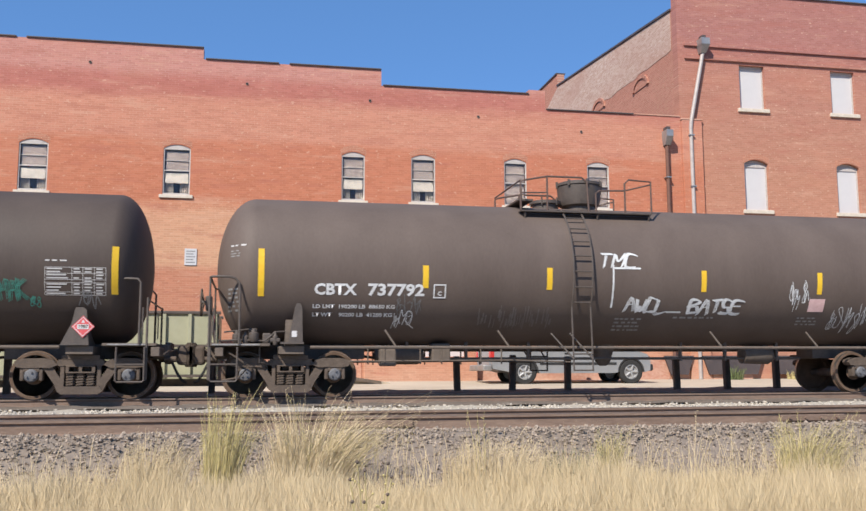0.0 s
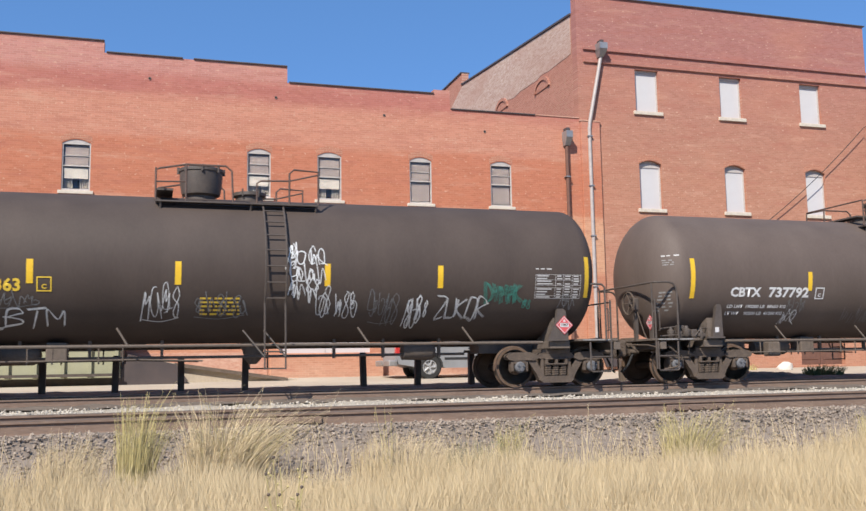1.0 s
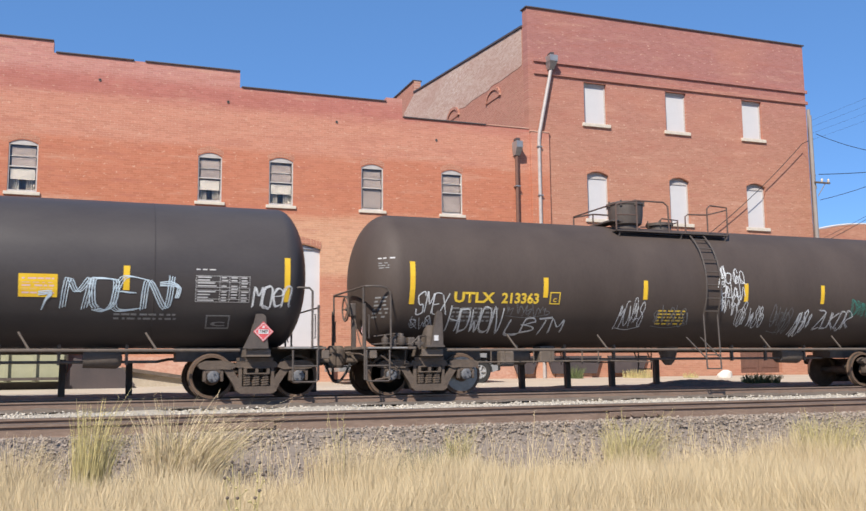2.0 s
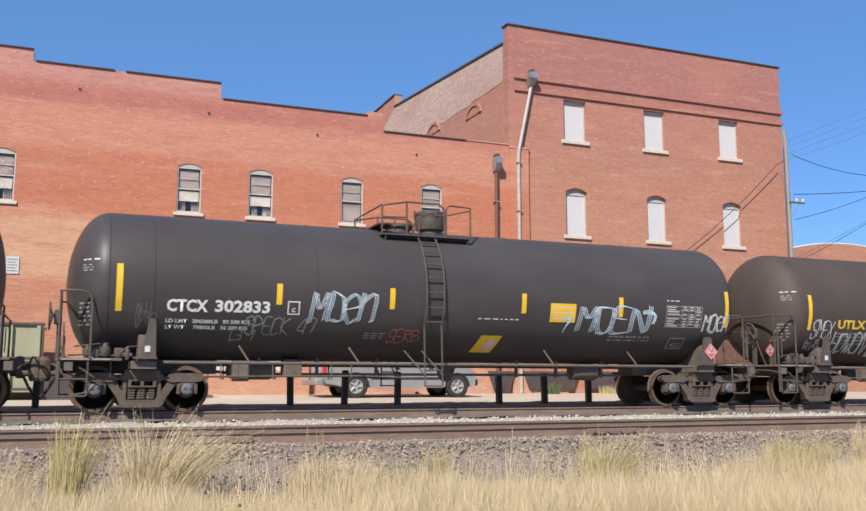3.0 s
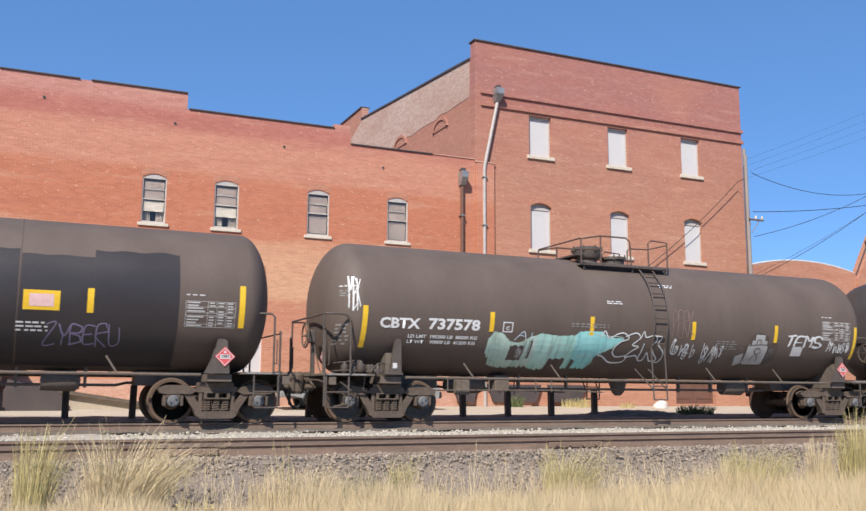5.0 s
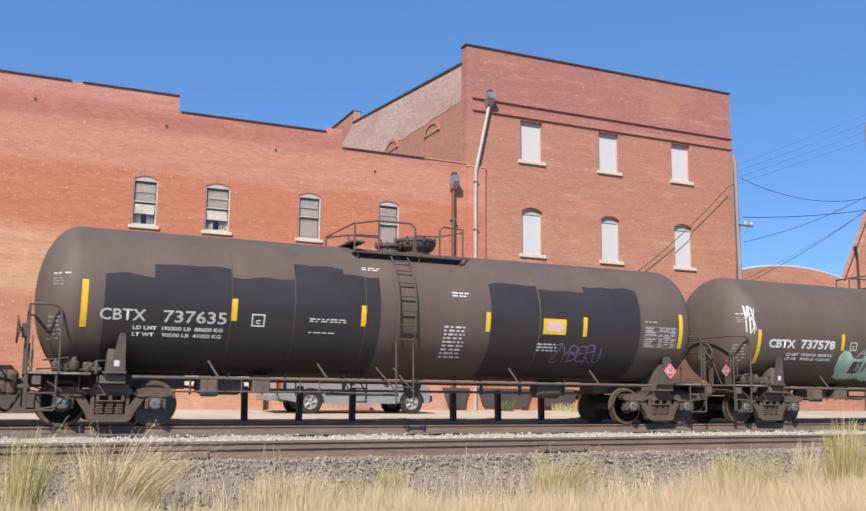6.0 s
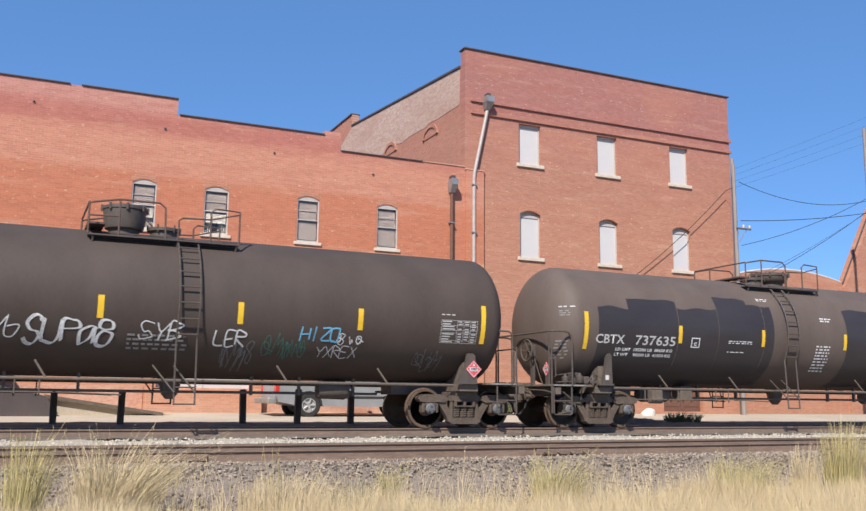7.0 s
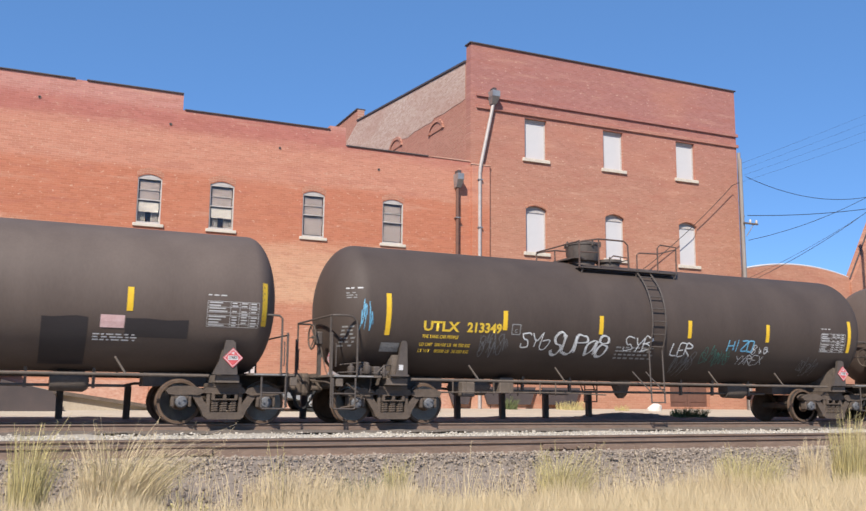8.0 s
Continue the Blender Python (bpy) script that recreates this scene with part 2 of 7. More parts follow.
STENCIL_WHITE = mat("white_stencil", (0.55, 0.54, 0.53), (0.72, 0.71, 0.7), 9, 0.6)
STENCIL_YELLOW = mat("yellow_stencil", (0.62, 0.4, 0.03), (0.74, 0.5, 0.05), 9, 0.6)
PANEL_WHITE = mat("worn_white_stencil", (0.38, 0.365, 0.35), (0.54, 0.52, 0.5), 12, 0.7)
SPRAY_FILL = mat("thin_grey_white_spray_paint", (0.26, 0.25, 0.24), (0.42, 0.41, 0.4), 3, 0.75)
FAINT = mat("faded_stencil", (0.16, 0.15, 0.14), (0.3, 0.29, 0.28), 20, 0.7)
SPRAY_WHITE = mat("white_spray_paint", (0.46, 0.46, 0.455), (0.74, 0.74, 0.73), 5, 0.7)
SPRAY_ICE = mat("ice_blue_spray_paint", (0.42, 0.52, 0.58), (0.62, 0.7, 0.74), 5, 0.7)
SCUFF = mat("pale_scuffed_paint", (0.12, 0.1, 0.092), (0.17, 0.145, 0.13), 6, 0.75)
SPRAY_DIM = mat("dim_grey_spray_paint", (0.17, 0.165, 0.16), (0.3, 0.29, 0.28), 5, 0.7)
SPRAY_GREY = mat("faded_grey_spray_paint", (0.1, 0.1, 0.1), (0.22, 0.22, 0.22), 5, 0.7)
SPRAY_MINT = mat("mint_spray_paint", (0.26, 0.55, 0.48), (0.52, 0.74, 0.65), 1.6, 0.6)
SPRAY_BLUE = mat("blue_spray_paint", (0.1, 0.32, 0.5), (0.2, 0.48, 0.66), 5, 0.7)
SPRAY_GREEN = mat("green_spray_paint", (0.03, 0.16, 0.12), (0.06, 0.23, 0.18), 5, 0.7)
SPRAY_RUST = mat("faded_rust_spray_paint", (0.16, 0.1, 0.09), (0.27, 0.18, 0.16), 5, 0.7)
SPRAY_TURQUOISE = mat("turquoise_spray_paint", (0.2, 0.55, 0.54), (0.36, 0.7, 0.68), 1.6, 0.6)
SPRAY_PALE = mat("pale_mint_spray_paint", (0.34, 0.5, 0.42), (0.58, 0.7, 0.61), 1.4, 0.65, 0, 0, 40, (3, 1, 0.5))
SPRAY_RED = mat("red_spray_paint", (0.3, 0.07, 0.07), (0.42, 0.12, 0.1), 5, 0.7)
SPRAY_PURPLE = mat("purple_spray_paint", (0.14, 0.11, 0.2), (0.26, 0.22, 0.33), 5, 0.7)
SIGN_RED = mat("red_placard", (0.5, 0.06, 0.07), (0.6, 0.1, 0.1), 9, 0.6)
SIGN_PINK = mat("pale_red_label", (0.6, 0.36, 0.34), (0.72, 0.5, 0.48), 9, 0.6)
RAIL = mat("rusty_rail_side", (0.16, 0.105, 0.077), (0.26, 0.18, 0.133), 5, 0.85, 0.1, 0.3, 40, (0.25, 1, 1))
RAIL_TOP = mat("worn_rail_head", (0.2, 0.165, 0.14), (0.3, 0.26, 0.225), 5, 0.4, 0.7, 0, 40, (0.2, 1, 1))
TIE = mat("weathered_timber", (0.075, 0.055, 0.042), (0.17, 0.13, 0.1), 5, 0.95, 0, 0.6, 30, (1, 0.2, 1))
BALLAST_GREY = per_piece(mat("grey_ballast", (0.215, 0.168, 0.128), (0.335, 0.267, 0.21), 9, 0.95, 0, 0.5, 60), 0.33)
BALLAST_PALE = per_piece(mat("pale_ballast", (0.37, 0.325, 0.265), (0.5, 0.445, 0.37), 9, 0.95, 0, 0.5, 60), 0.18)
DIRT = mat("dry_dirt", (0.2, 0.15, 0.1), (0.36, 0.28, 0.2), 0.6, 0.97, 0, 0.7, 14)
CINDER = mat("dark_cinder_ballast", (0.1, 0.08, 0.065), (0.18, 0.145, 0.115), 3, 0.97, 0, 0.9, 22)
PAVING = mat("dusty_concrete_paving", (0.38, 0.31, 0.235), (0.5, 0.43, 0.335), 0.5, 0.95, 0, 0.3, 16)
STRAW = per_piece(mat("dry_straw_grass", (0.5, 0.38, 0.215), (0.61, 0.485, 0.3), 1.2, 0.85, 0, 0, 30), 0.09)
GREEN_GRASS = per_piece(mat("yellow_green_grass", (0.37, 0.3, 0.12), (0.52, 0.43, 0.2), 2, 0.8, 0, 0, 30), 0.3)
LEAF = per_piece(mat("dull_green_leaf", (0.07, 0.1, 0.035), (0.15, 0.17, 0.06), 3, 0.75), 0.35)
OLIVE = mat("olive_green_steel", (0.27, 0.27, 0.17), (0.37, 0.36, 0.25), 1.5, 0.7, 0, 0.2)
TIMBER_POST = mat("creosoted_post", (0.085, 0.063, 0.048), (0.15, 0.113, 0.086), 6, 0.95, 0, 0.5, 30, (1, 1, 0.2))
POLE_WOOD = mat("grey_pole_wood", (0.2, 0.17, 0.15), (0.32, 0.28, 0.25), 5, 0.9, 0, 0.4, 30, (1, 1, 0.1))
WIRE = mat("black_cable", (0.012, 0.012, 0.013), (0.025, 0.025, 0.026), 5, 0.7)
CAR_SILVER = mat("silver_car_paint", (0.25, 0.255, 0.26), (0.31, 0.315, 0.325), 2, 0.35, 0.15, 0, 30, (1, 1, 1), 0.2, 0.05)
CAR_DARK = mat("black_plastic", (0.02, 0.02, 0.021), (0.03, 0.03, 0.03), 5, 0.6)
RUBBER = mat("tyre_rubber", (0.018, 0.018, 0.018), (0.032, 0.031, 0.03), 8, 0.85, 0, 0.3)
ALLOY = mat("alloy_rim", (0.3, 0.3, 0.3), (0.43, 0.43, 0.43), 8, 0.4, 0.2)
TAIL_RED = mat("red_tail_light", (0.45, 0.03, 0.03), (0.55, 0.06, 0.05), 8, 0.25)


def streaky(m, ground=(0.085, 0.07, 0.062)):
    """Thin spray paint that lets the tank's colour through in upright streaks."""
    n, l = m.node_tree.nodes, m.node_tree.links
    p = n["Principled BSDF"]
    src = p.inputs["Base Color"].links[0].from_socket
    tc, mp, q, r, mx = n.new("ShaderNodeTexCoord"), n.new("ShaderNodeMapping"), n.new("ShaderNodeTexNoise"), n.new("ShaderNodeMapRange"), n.new("ShaderNodeMix")
    mp.inputs["Scale"].default_value = (13, 1, 1.5)
    q.inputs["Scale"].default_value, q.inputs["Detail"].default_value, q.inputs["Roughness"].default_value = 1.0, 5, 0.6
    l.new(tc.outputs["Object"], mp.inputs[0]), l.new(mp.outputs[0], q.inputs[0]), l.new(q.outputs[0], r.inputs[0])
    r.inputs[1].default_value, r.inputs[2].default_value, r.inputs[4].default_value = 0.5, 0.75, 0.5
    mx.data_type = "RGBA"
    mx.inputs[7].default_value = (*ground, 1)
    l.new(r.outputs[0], mx.inputs[0]), l.new(src, mx.inputs[6]), l.new(mx.outputs[2], p.inputs["Base Color"])


for m in (SPRAY_MINT, SPRAY_TURQUOISE, SPRAY_PALE):
    streaky(m)


def glass_mat(name, tint, rough=0.03):
    m = bpy.data.materials.new(name)
    m.use_nodes = True
    p = m.node_tree.nodes["Principled BSDF"]
    p.inputs["Base Color"].default_value = (*tint, 1)
    p.inputs["Transmission Weight"].default_value, p.inputs["Roughness"].default_value, p.inputs["IOR"].default_value = 1.0, rough, 1.45
    return m


GLASS = glass_mat("window_glass", (0.72, 0.72, 0.7))


# ---- mesh helpers ----
def box(bm, x0, x1, y0, y1, z0, z1, bevel=0.0):
    v = [bm.verts.new(c) for c in ((x0, y0, z0), (x1, y0, z0), (x1, y1, z0), (x0, y1, z0), (x0, y0, z1), (x1, y0, z1), (x1, y1, z1), (x0, y1, z1))]
    f = [bm.faces.new([v[i] for i in q]) for q in ((3, 2, 1, 0), (4, 5, 6, 7), (0, 1, 5, 4), (1, 2, 6, 5), (2, 3, 7, 6), (3, 0, 4, 7))]
    if bevel:
        bmesh.ops.bevel(bm, geom=list({e for q in f for e in q.edges}), offset=bevel, segments=2, affect="EDGES", profile=0.5)
    return bm


def extrude_poly(bm, pts, axis, lo, hi):
    """A prism: a polygon drawn in the plane across axis ('x': (y, z), 'y': (x, z), 'z': (x, y)), from lo to hi."""
    def at(p, d):
        return {"x": (d, p[0], p[1]), "y": (p[0], d, p[1]), "z": (p[0], p[1], d)}[axis]
    a = [bm.verts.new(at(p, lo)) for p in pts]
    b = [bm.verts.new(at(p, hi)) for p in pts]
    fs = [bm.faces.new(a[::-1]), bm.faces.new(b)]
    for i in range(len(pts)):
        j = (i + 1) % len(pts)
        fs.append(bm.faces.new((a[i], a[j], b[j], b[i])))
    bmesh.ops.recalc_face_normals(bm, faces=fs)
    return bm


def tube(bm, pts, r, seg=8, closed=False):
    """A round bar along a path."""
    pts = [Vector(p) for p in pts]
    rings = []
    for i, p in enumerate(pts):
        a = pts[i - 1] if i else (pts[-1] if closed else p)
        b = pts[i + 1] if i + 1 < len(pts) else (pts[0] if closed else p)
        d = (b - a).normalized()
        u = d.orthogonal().normalized() if not rings else (rings[-1][1] - d * rings[-1][1].dot(d)).normalized()
        w = d.cross(u)
        rr = r[i] if isinstance(r, (list, tuple)) else r
        rings.append(([bm.verts.new(p + (u * math.cos(k * math.tau / seg) + w * math.sin(k * math.tau / seg)) * rr) for k in range(seg)], u))
    n = len(rings)
    for i in range(n if closed else n - 1):
        a, b = rings[i][0], rings[(i + 1) % n][0]
        for k in range(seg):
            bm.faces.new((a[k], a[(k + 1) % seg], b[(k + 1) % seg], b[k]))
    if not closed:
        bm.faces.new(rings[0][0][::-1]), bm.faces.new(rings[-1][0])
    return bm


def lathe(bm, profile, centre, axis="y", seg=24, caps=True):
    """Turn a profile of (along, radius) round an axis through centre."""
    c = Vector(centre)
    rings = []
    for d, r in profile:
        ring = []
        for k in range(seg):
            a = k * math.tau / seg
            o = {"y": (r * math.cos(a), d, r * math.sin(a)), "x": (d, r * math.cos(a), r * math.sin(a)), "z": (r * math.cos(a), r * math.sin(a), d)}[axis]
            ring.append(bm.verts.new(c + Vector(o)))
        rings.append(ring)
    fs = []
    for a, b in zip(rings, rings[1:]):
        for k in range(seg):
            fs.append(bm.faces.new((a[k], a[(k + 1) % seg], b[(k + 1) % seg], b[k])))
    if caps:
        fs += [bm.faces.new(rings[0]), bm.faces.new(rings[-1])]
    bmesh.ops.recalc_face_normals(bm, faces=fs)
    return bm


def mesh_of(name, bm, material, smooth=None):
    me = bpy.data.meshes.new(name)
    bm.normal_update()
    bm.to_mesh(me)
    bm.free()
    me.materials.append(material)
    if smooth:
        me.shade_smooth()
        me.set_sharp_from_angle(angle=radians(smooth))
    return me


def part(name, bm, material, parent=None, label="", smooth=None, at=None):
    """Links a bmesh or a mesh as one mesh object under a thing or a part."""
    me = mesh_of(name, bm, material, smooth) if isinstance(bm, bmesh.types.BMesh) else bm
    ob = new(name, me)
    ob.parent = parent
    if at is not None:
        ob.matrix_basis = at
    return tagged(ob, label)


def structure(name, bm, material, label, category, smooth=None, kind="structure"):
    return tagged(part(name, bm, material, None, label, smooth), "", category, "", kind)


def empty(name, m, label, category, group=""):
    ob = new(name)
    ob.matrix_basis = m
    return tagged(ob, label, category, group)


def B():
    return bmesh.new()


# ---- buildings ----
WALL_Y = 31.0


def wall_with_openings(bm, x0, x1, y0, y1, z0, top, holes):
    """A wall along x whose top is z = top(x) by steps; holes: (x0, x1, z0, z1, rise of the arch)."""
    xs = sorted({x0, x1, *[h[0] for h in holes], *[h[1] for h in holes], *[t[0] for t in top if x0 < t[0] < x1]})
    for a, b in zip(xs, xs[1:]):
        zt = [t[1] for t in top if t[0] <= a + 1e-6][-1]
        here = sorted([h for h in holes if h[0] <= a + 1e-6 and h[1] >= b - 1e-6], key=lambda h: h[2])
        z = z0
        for h in here:
            if h[2] > z:
                box(bm, a, b, y0, y1, z, h[2])
            z = h[3]
            if h[4]:
                n = 8
                mid, half = (h[0] + h[1]) / 2, (h[1] - h[0]) / 2
                up = [(x, z - h[4] * ((x - mid) / half) ** 2) for x in [a + (b - a) * i / n for i in range(n + 1)]]
                z += 0.05
                extrude_poly(bm, [(a, z), *up, (b, z)], "y", y0, y1)
        box(bm, a, b, y0, y1, z, zt)
    return bm


LEFT_WINDOWS = [(-6.95, -6.07), (-2.55, -1.69), (3.24, 4.03), (5.62, 6.46), (8.91, 9.73), (11.97, 12.80)]
LEFT_Z = (6.22, 7.89)
DOOR = (4.35, 7.45, 1.0, 5.0)
BARRED = (1.14, 2.04, 1.8, 3.54)
UP_WINDOWS = [(18.07, 19.10), (21.88, 22.90), (25.72, 26.75)]
ROOF_STEPS = [(-45, 11.2), (-1.37, 10.82), (4.58, 10.26), (9.85, 10.42), (10.46, 9.72)]

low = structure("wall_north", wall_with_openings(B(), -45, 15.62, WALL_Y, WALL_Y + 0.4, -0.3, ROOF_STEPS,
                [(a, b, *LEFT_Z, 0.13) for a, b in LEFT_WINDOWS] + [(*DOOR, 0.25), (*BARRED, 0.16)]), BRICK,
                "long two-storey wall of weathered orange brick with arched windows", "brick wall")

for x0, x1, z in ((-45, -7.2, 11.2), (-6.9, -1.37, 11.2), (-1.3, 1.1, 10.82), (1.45, 4.58, 10.82), (4.64, 9.85, 10.26), (10.5, 13.8, 9.72)):
    structure("trim", box(B(), x0, x1, WALL_Y - 0.05, WALL_Y + 0.45, z, z + 0.045, 0.01), COPING, "dark tarred coping along the brick parapet", "coping")
structure("trim", box(B(), 13.84, 15.6, WALL_Y - 0.03, WALL_Y + 0.43, 9.72, 9.76, 0.01), RENDER, "worn mortar capping on the low parapet", "coping")
structure("roof_low", box(B(), -45, 15.6, WALL_Y + 0.4, 52, 8.6, 8.75), COPING, "flat tarred roof behind the brick parapet", "roof")
structure("wall_west", box(B(), -45.4, -45, WALL_Y, 52, -0.3, 11.2), BRICK_SIDE, "plain red brick end wall", "brick wall")

structure("wall_east", wall_with_openings(B(), 15.62, 29.17, WALL_Y, WALL_Y + 0.4, -0.3, [(15.62, 14.62)],
                 [(a, b, 10.18, 11.85, 0) for a, b in UP_WINDOWS] + [(a + 0.03, b - 0.03, 6.35, 8.25, 0.15) for a, b in UP_WINDOWS]
                 + [(25.0, 27.1, 0.3, 2.6, 0)]), BRICK_RED,
                 "three-storey front wall of red brick with boarded windows", "brick wall")
side = structure("wall_side", extrude_poly(B(), [(WALL_Y + 0.4, -0.3), (44.4, -0.3), (44.4, 15.1), (WALL_Y + 0.4, 13.95)], "x", 15.62, 16.0), BRICK_SIDE, "tall red brick side wall above the low roof", "brick wall")
structure("wall_side_back", box(B(), 15.62, 16.0, 44.4, 50.0, -0.3, 15.75), BRICK_SIDE, "stepped-up rear part of the red brick side wall", "brick wall")
structure("wall_far", box(B(), 28.77, 29.17, WALL_Y + 0.4, 50, -0.3, 14.62), BRICK_SIDE, "plain red brick end wall of the tall building", "brick wall")
structure("wall_back", box(B(), -45, 29.17, 50, 50.4, -0.3, 14.0), BRICK_RED, "plain red brick rear wall", "brick wall")
structure("roof_high", box(B(), 16, 28.77, WALL_Y + 0.4, 50, 13.7, 13.85), COPING, "flat tarred roof of the tall building", "roof")
structure("trim", box(B(), 15.56, 29.24, WALL_Y - 0.06, WALL_Y + 0.46, 14.62, 14.675, 0.01), COPING, "dark coping on the tall brick parapet", "coping")
structure("trim", extrude_poly(B(), [(WALL_Y + 0.401, 13.95), (44.4, 15.1), (44.4, 15.18), (WALL_Y + 0.401, 14.03)], "x", 15.56, 16.06), COPING, "dark coping on the side parapet", "coping")
structure("trim", box(B(), 15.56, 16.06, 44.4, 50, 15.75, 15.83, 0.01), COPING, "dark coping on the stepped rear parapet", "coping")
for z in (12.0, 12.5):
    structure("trim", box(B(), 15.86, 29.25, WALL_Y - 0.075, WALL_Y - 0.001, z - 0.05, z + 0.09, 0.012), BRICK_RED, "projecting brick string course", "string course")
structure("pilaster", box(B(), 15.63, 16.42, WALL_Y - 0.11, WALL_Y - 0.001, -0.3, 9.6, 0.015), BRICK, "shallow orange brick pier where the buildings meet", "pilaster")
structure("trim", box(B(), 15.6, 16.45, WALL_Y - 0.13, WALL_Y - 0.002, 9.601, 9.65, 0.01), RENDER, "worn cap on the brick pier", "cap")

# worn whitewash on the upper part of the side wall, with the heads of three bricked-up windows
bm = B()
pts = [(31.5, 12.45)]
for i in range(1, 40):
    y = 31.5 + i * 14.6 / 40
    pts.append((y, 12.42 + 0.12 * noise.noise((y * 1.3, 0, 3))))
pts += [(46.1, 12.4), (46.1, 14.4), (44.3, 15.05), (31.5, 13.94)]
extrude_poly(bm, pts, "x", 15.607, 15.618)
structure("whitewash", bm, WHITEWASH, "flaking whitewash on the upper side wall", "whitewash")
for yc, zc in ((34.25, 11.8), (38.8, 12.2)):
    arch = empty("blind_arch", pose(15.6, yc, zc), "shallow brick arch of a bricked-up window", "brick arch", "blind arches on the side wall")
    tagged(arch, kind="structure")
    bm = B()
    for i in range(9):
        a0, a1 = math.pi * i / 9 + 0.02, math.pi * (i + 1) / 9 - 0.02
        q = [(0.62 * math.cos(a0), 0.4 * math.sin(a0)), (0.76 * math.cos(a0), 0.54 * math.sin(a0)), (0.76 * math.cos(a1), 0.54 * math.sin(a1)), (0.62 * math.cos(a1), 0.4 * math.sin(a1))]
        extrude_poly(bm, q, "x", -0.06, 0.02)
    part("arch_ring", bm, BRICK_SIDE, arch)
    bm = B()
    extrude_poly(bm, [(0.61 * math.cos(math.pi * i / 12), 0.39 * math.sin(math.pi * i / 12)) for i in range(13)], "x", -0.012, 0.02)
    part("infill", bm, BRICK_SIDE, arch)


# ---- windows ----
def sash_window(i, x0, x1, upper_curtain, lower_curtain, shade, band):
    """A double-hung window in an arched opening, with a stone sill."""
    z0, z1 = LEFT_Z
    y = WALL_Y + 0.025
    w = tagged(new("window_%d" % i), "double-hung window with white frame under a brick arch", "window", "windows of the low brick building", "structure")
    w.matrix_basis = pose((x0 + x1) / 2, y, z0)
    h = (x1 - x0) / 2
    zh = z1 - z0
    bm = B()
    for a, b, c, d in ((-h, -h + 0.04, 0, zh - 0.12), (h - 0.04, h, 0, zh - 0.12), (-h + 0.04, h - 0.04, 0, 0.06), (-h + 0.04, h - 0.04, zh - 0.17, zh - 0.12), (-h + 0.04, h - 0.04, zh * 0.47, zh * 0.47 + 0.035)):
        box(bm, a, b, 0, 0.08, c, d, 0.006)
    part("window_frame", bm, WHITE_TRIM, w, "white painted frame")
    n = 8
    bm = B()
    extrude_poly(bm, [(-h, zh - 0.119)] + [(h, zh - 0.119)] + [(-h + 2 * h * (1 - k / n), zh - 0.002 - 0.117 * (2 * k / n - 1) ** 2) for k in range(1, n)], "y", 0.0, 0.06)
    part("arch_board", bm, WHITE_TRIM, w, "white board filling the arched head")
    bm = B()
    box(bm, -h + 0.04, h - 0.04, 0.055, 0.062, zh * 0.47 + 0.035, zh - 0.17)
    pane = part("pane", bm, GLASS, w)
    bm = B()
    box(bm, -h + 0.04, h - 0.04, 0.035, 0.042, 0.06, zh * 0.47)
    pane2 = part("pane", bm, GLASS, w)
    pane.visible_shadow = pane2.visible_shadow = False
    for zz in (zh * 0.68,):
        bm = B()
        box(bm, -h + 0.04, h - 0.04, 0.045, 0.07, zz, zz + 0.016)
        part("glazing_bar", bm, WHITE_TRIM, w)
    for on, a, b in ((upper_curtain, 0.5, 0.86), (lower_curtain, 0.04, 0.46)):
        if on:
            for s0, s1 in (((-1, -0.25), (0.25, 1)) if on == 1 else ((-1, 1),)):
                bm = B()
                k = 14
                q = [bm.verts.new((h * 0.92 * (s0 + (s1 - s0) * j / k), 0.16 + 0.02 * math.sin(j * 2.1), zz)) for zz in (zh * a, zh * b) for j in range(k + 1)]
                for j in range(k):
                    bm.faces.new((q[j], q[j + 1], q[k + 2 + j], q[k + 1 + j]))
                bmesh.ops.solidify(bm, geom=bm.faces[:], thickness=0.008)
                part("curtain", bm, CURTAIN, w, "pale curtain behind the glass")
    if band:
        bm = B()
        box(bm, -h + 0.07, h - 0.07, 0.055, 0.06, zh * 0.24, zh * 0.45)
        part("roller_shade", bm, WHITE_TRIM, w, "white shade behind the lower pane")
    if shade:
        bm = B()
        box(bm, -h + 0.07, h - 0.07, 0.075, 0.085, zh * shade, zh - 0.16)
        part("blind", bm, SHADE, w, "grey blind toned for the hazy reflection in the glass")
    bm = B()
    box(bm, -h - 0.1, h + 0.1, -0.085, 0.1, -0.11, -0.002, 0.012)
    part("window_sill", bm, STONE, w, "pale stone sill")
    bm = B()
    box(bm, -h - 0.3, h + 0.3, 0.8, 0.85, -0.6, zh + 0.4)
    box(bm, -h - 0.3, h + 0.3, 0.38, 0.8, -0.62, -0.58)
    box(bm, -h - 0.34, -h - 0.29, 0.38, 0.8, -0.6, zh + 0.4)
    box(bm, h + 0.29, h + 0.34, 0.38, 0.8, -0.6, zh + 0.4)
    box(bm, -h - 0.3, h + 0.3, 0.38, 0.8, zh + 0.4, zh + 0.44)
    part("dark_interior", bm, ROOM, w)
    bm = B()
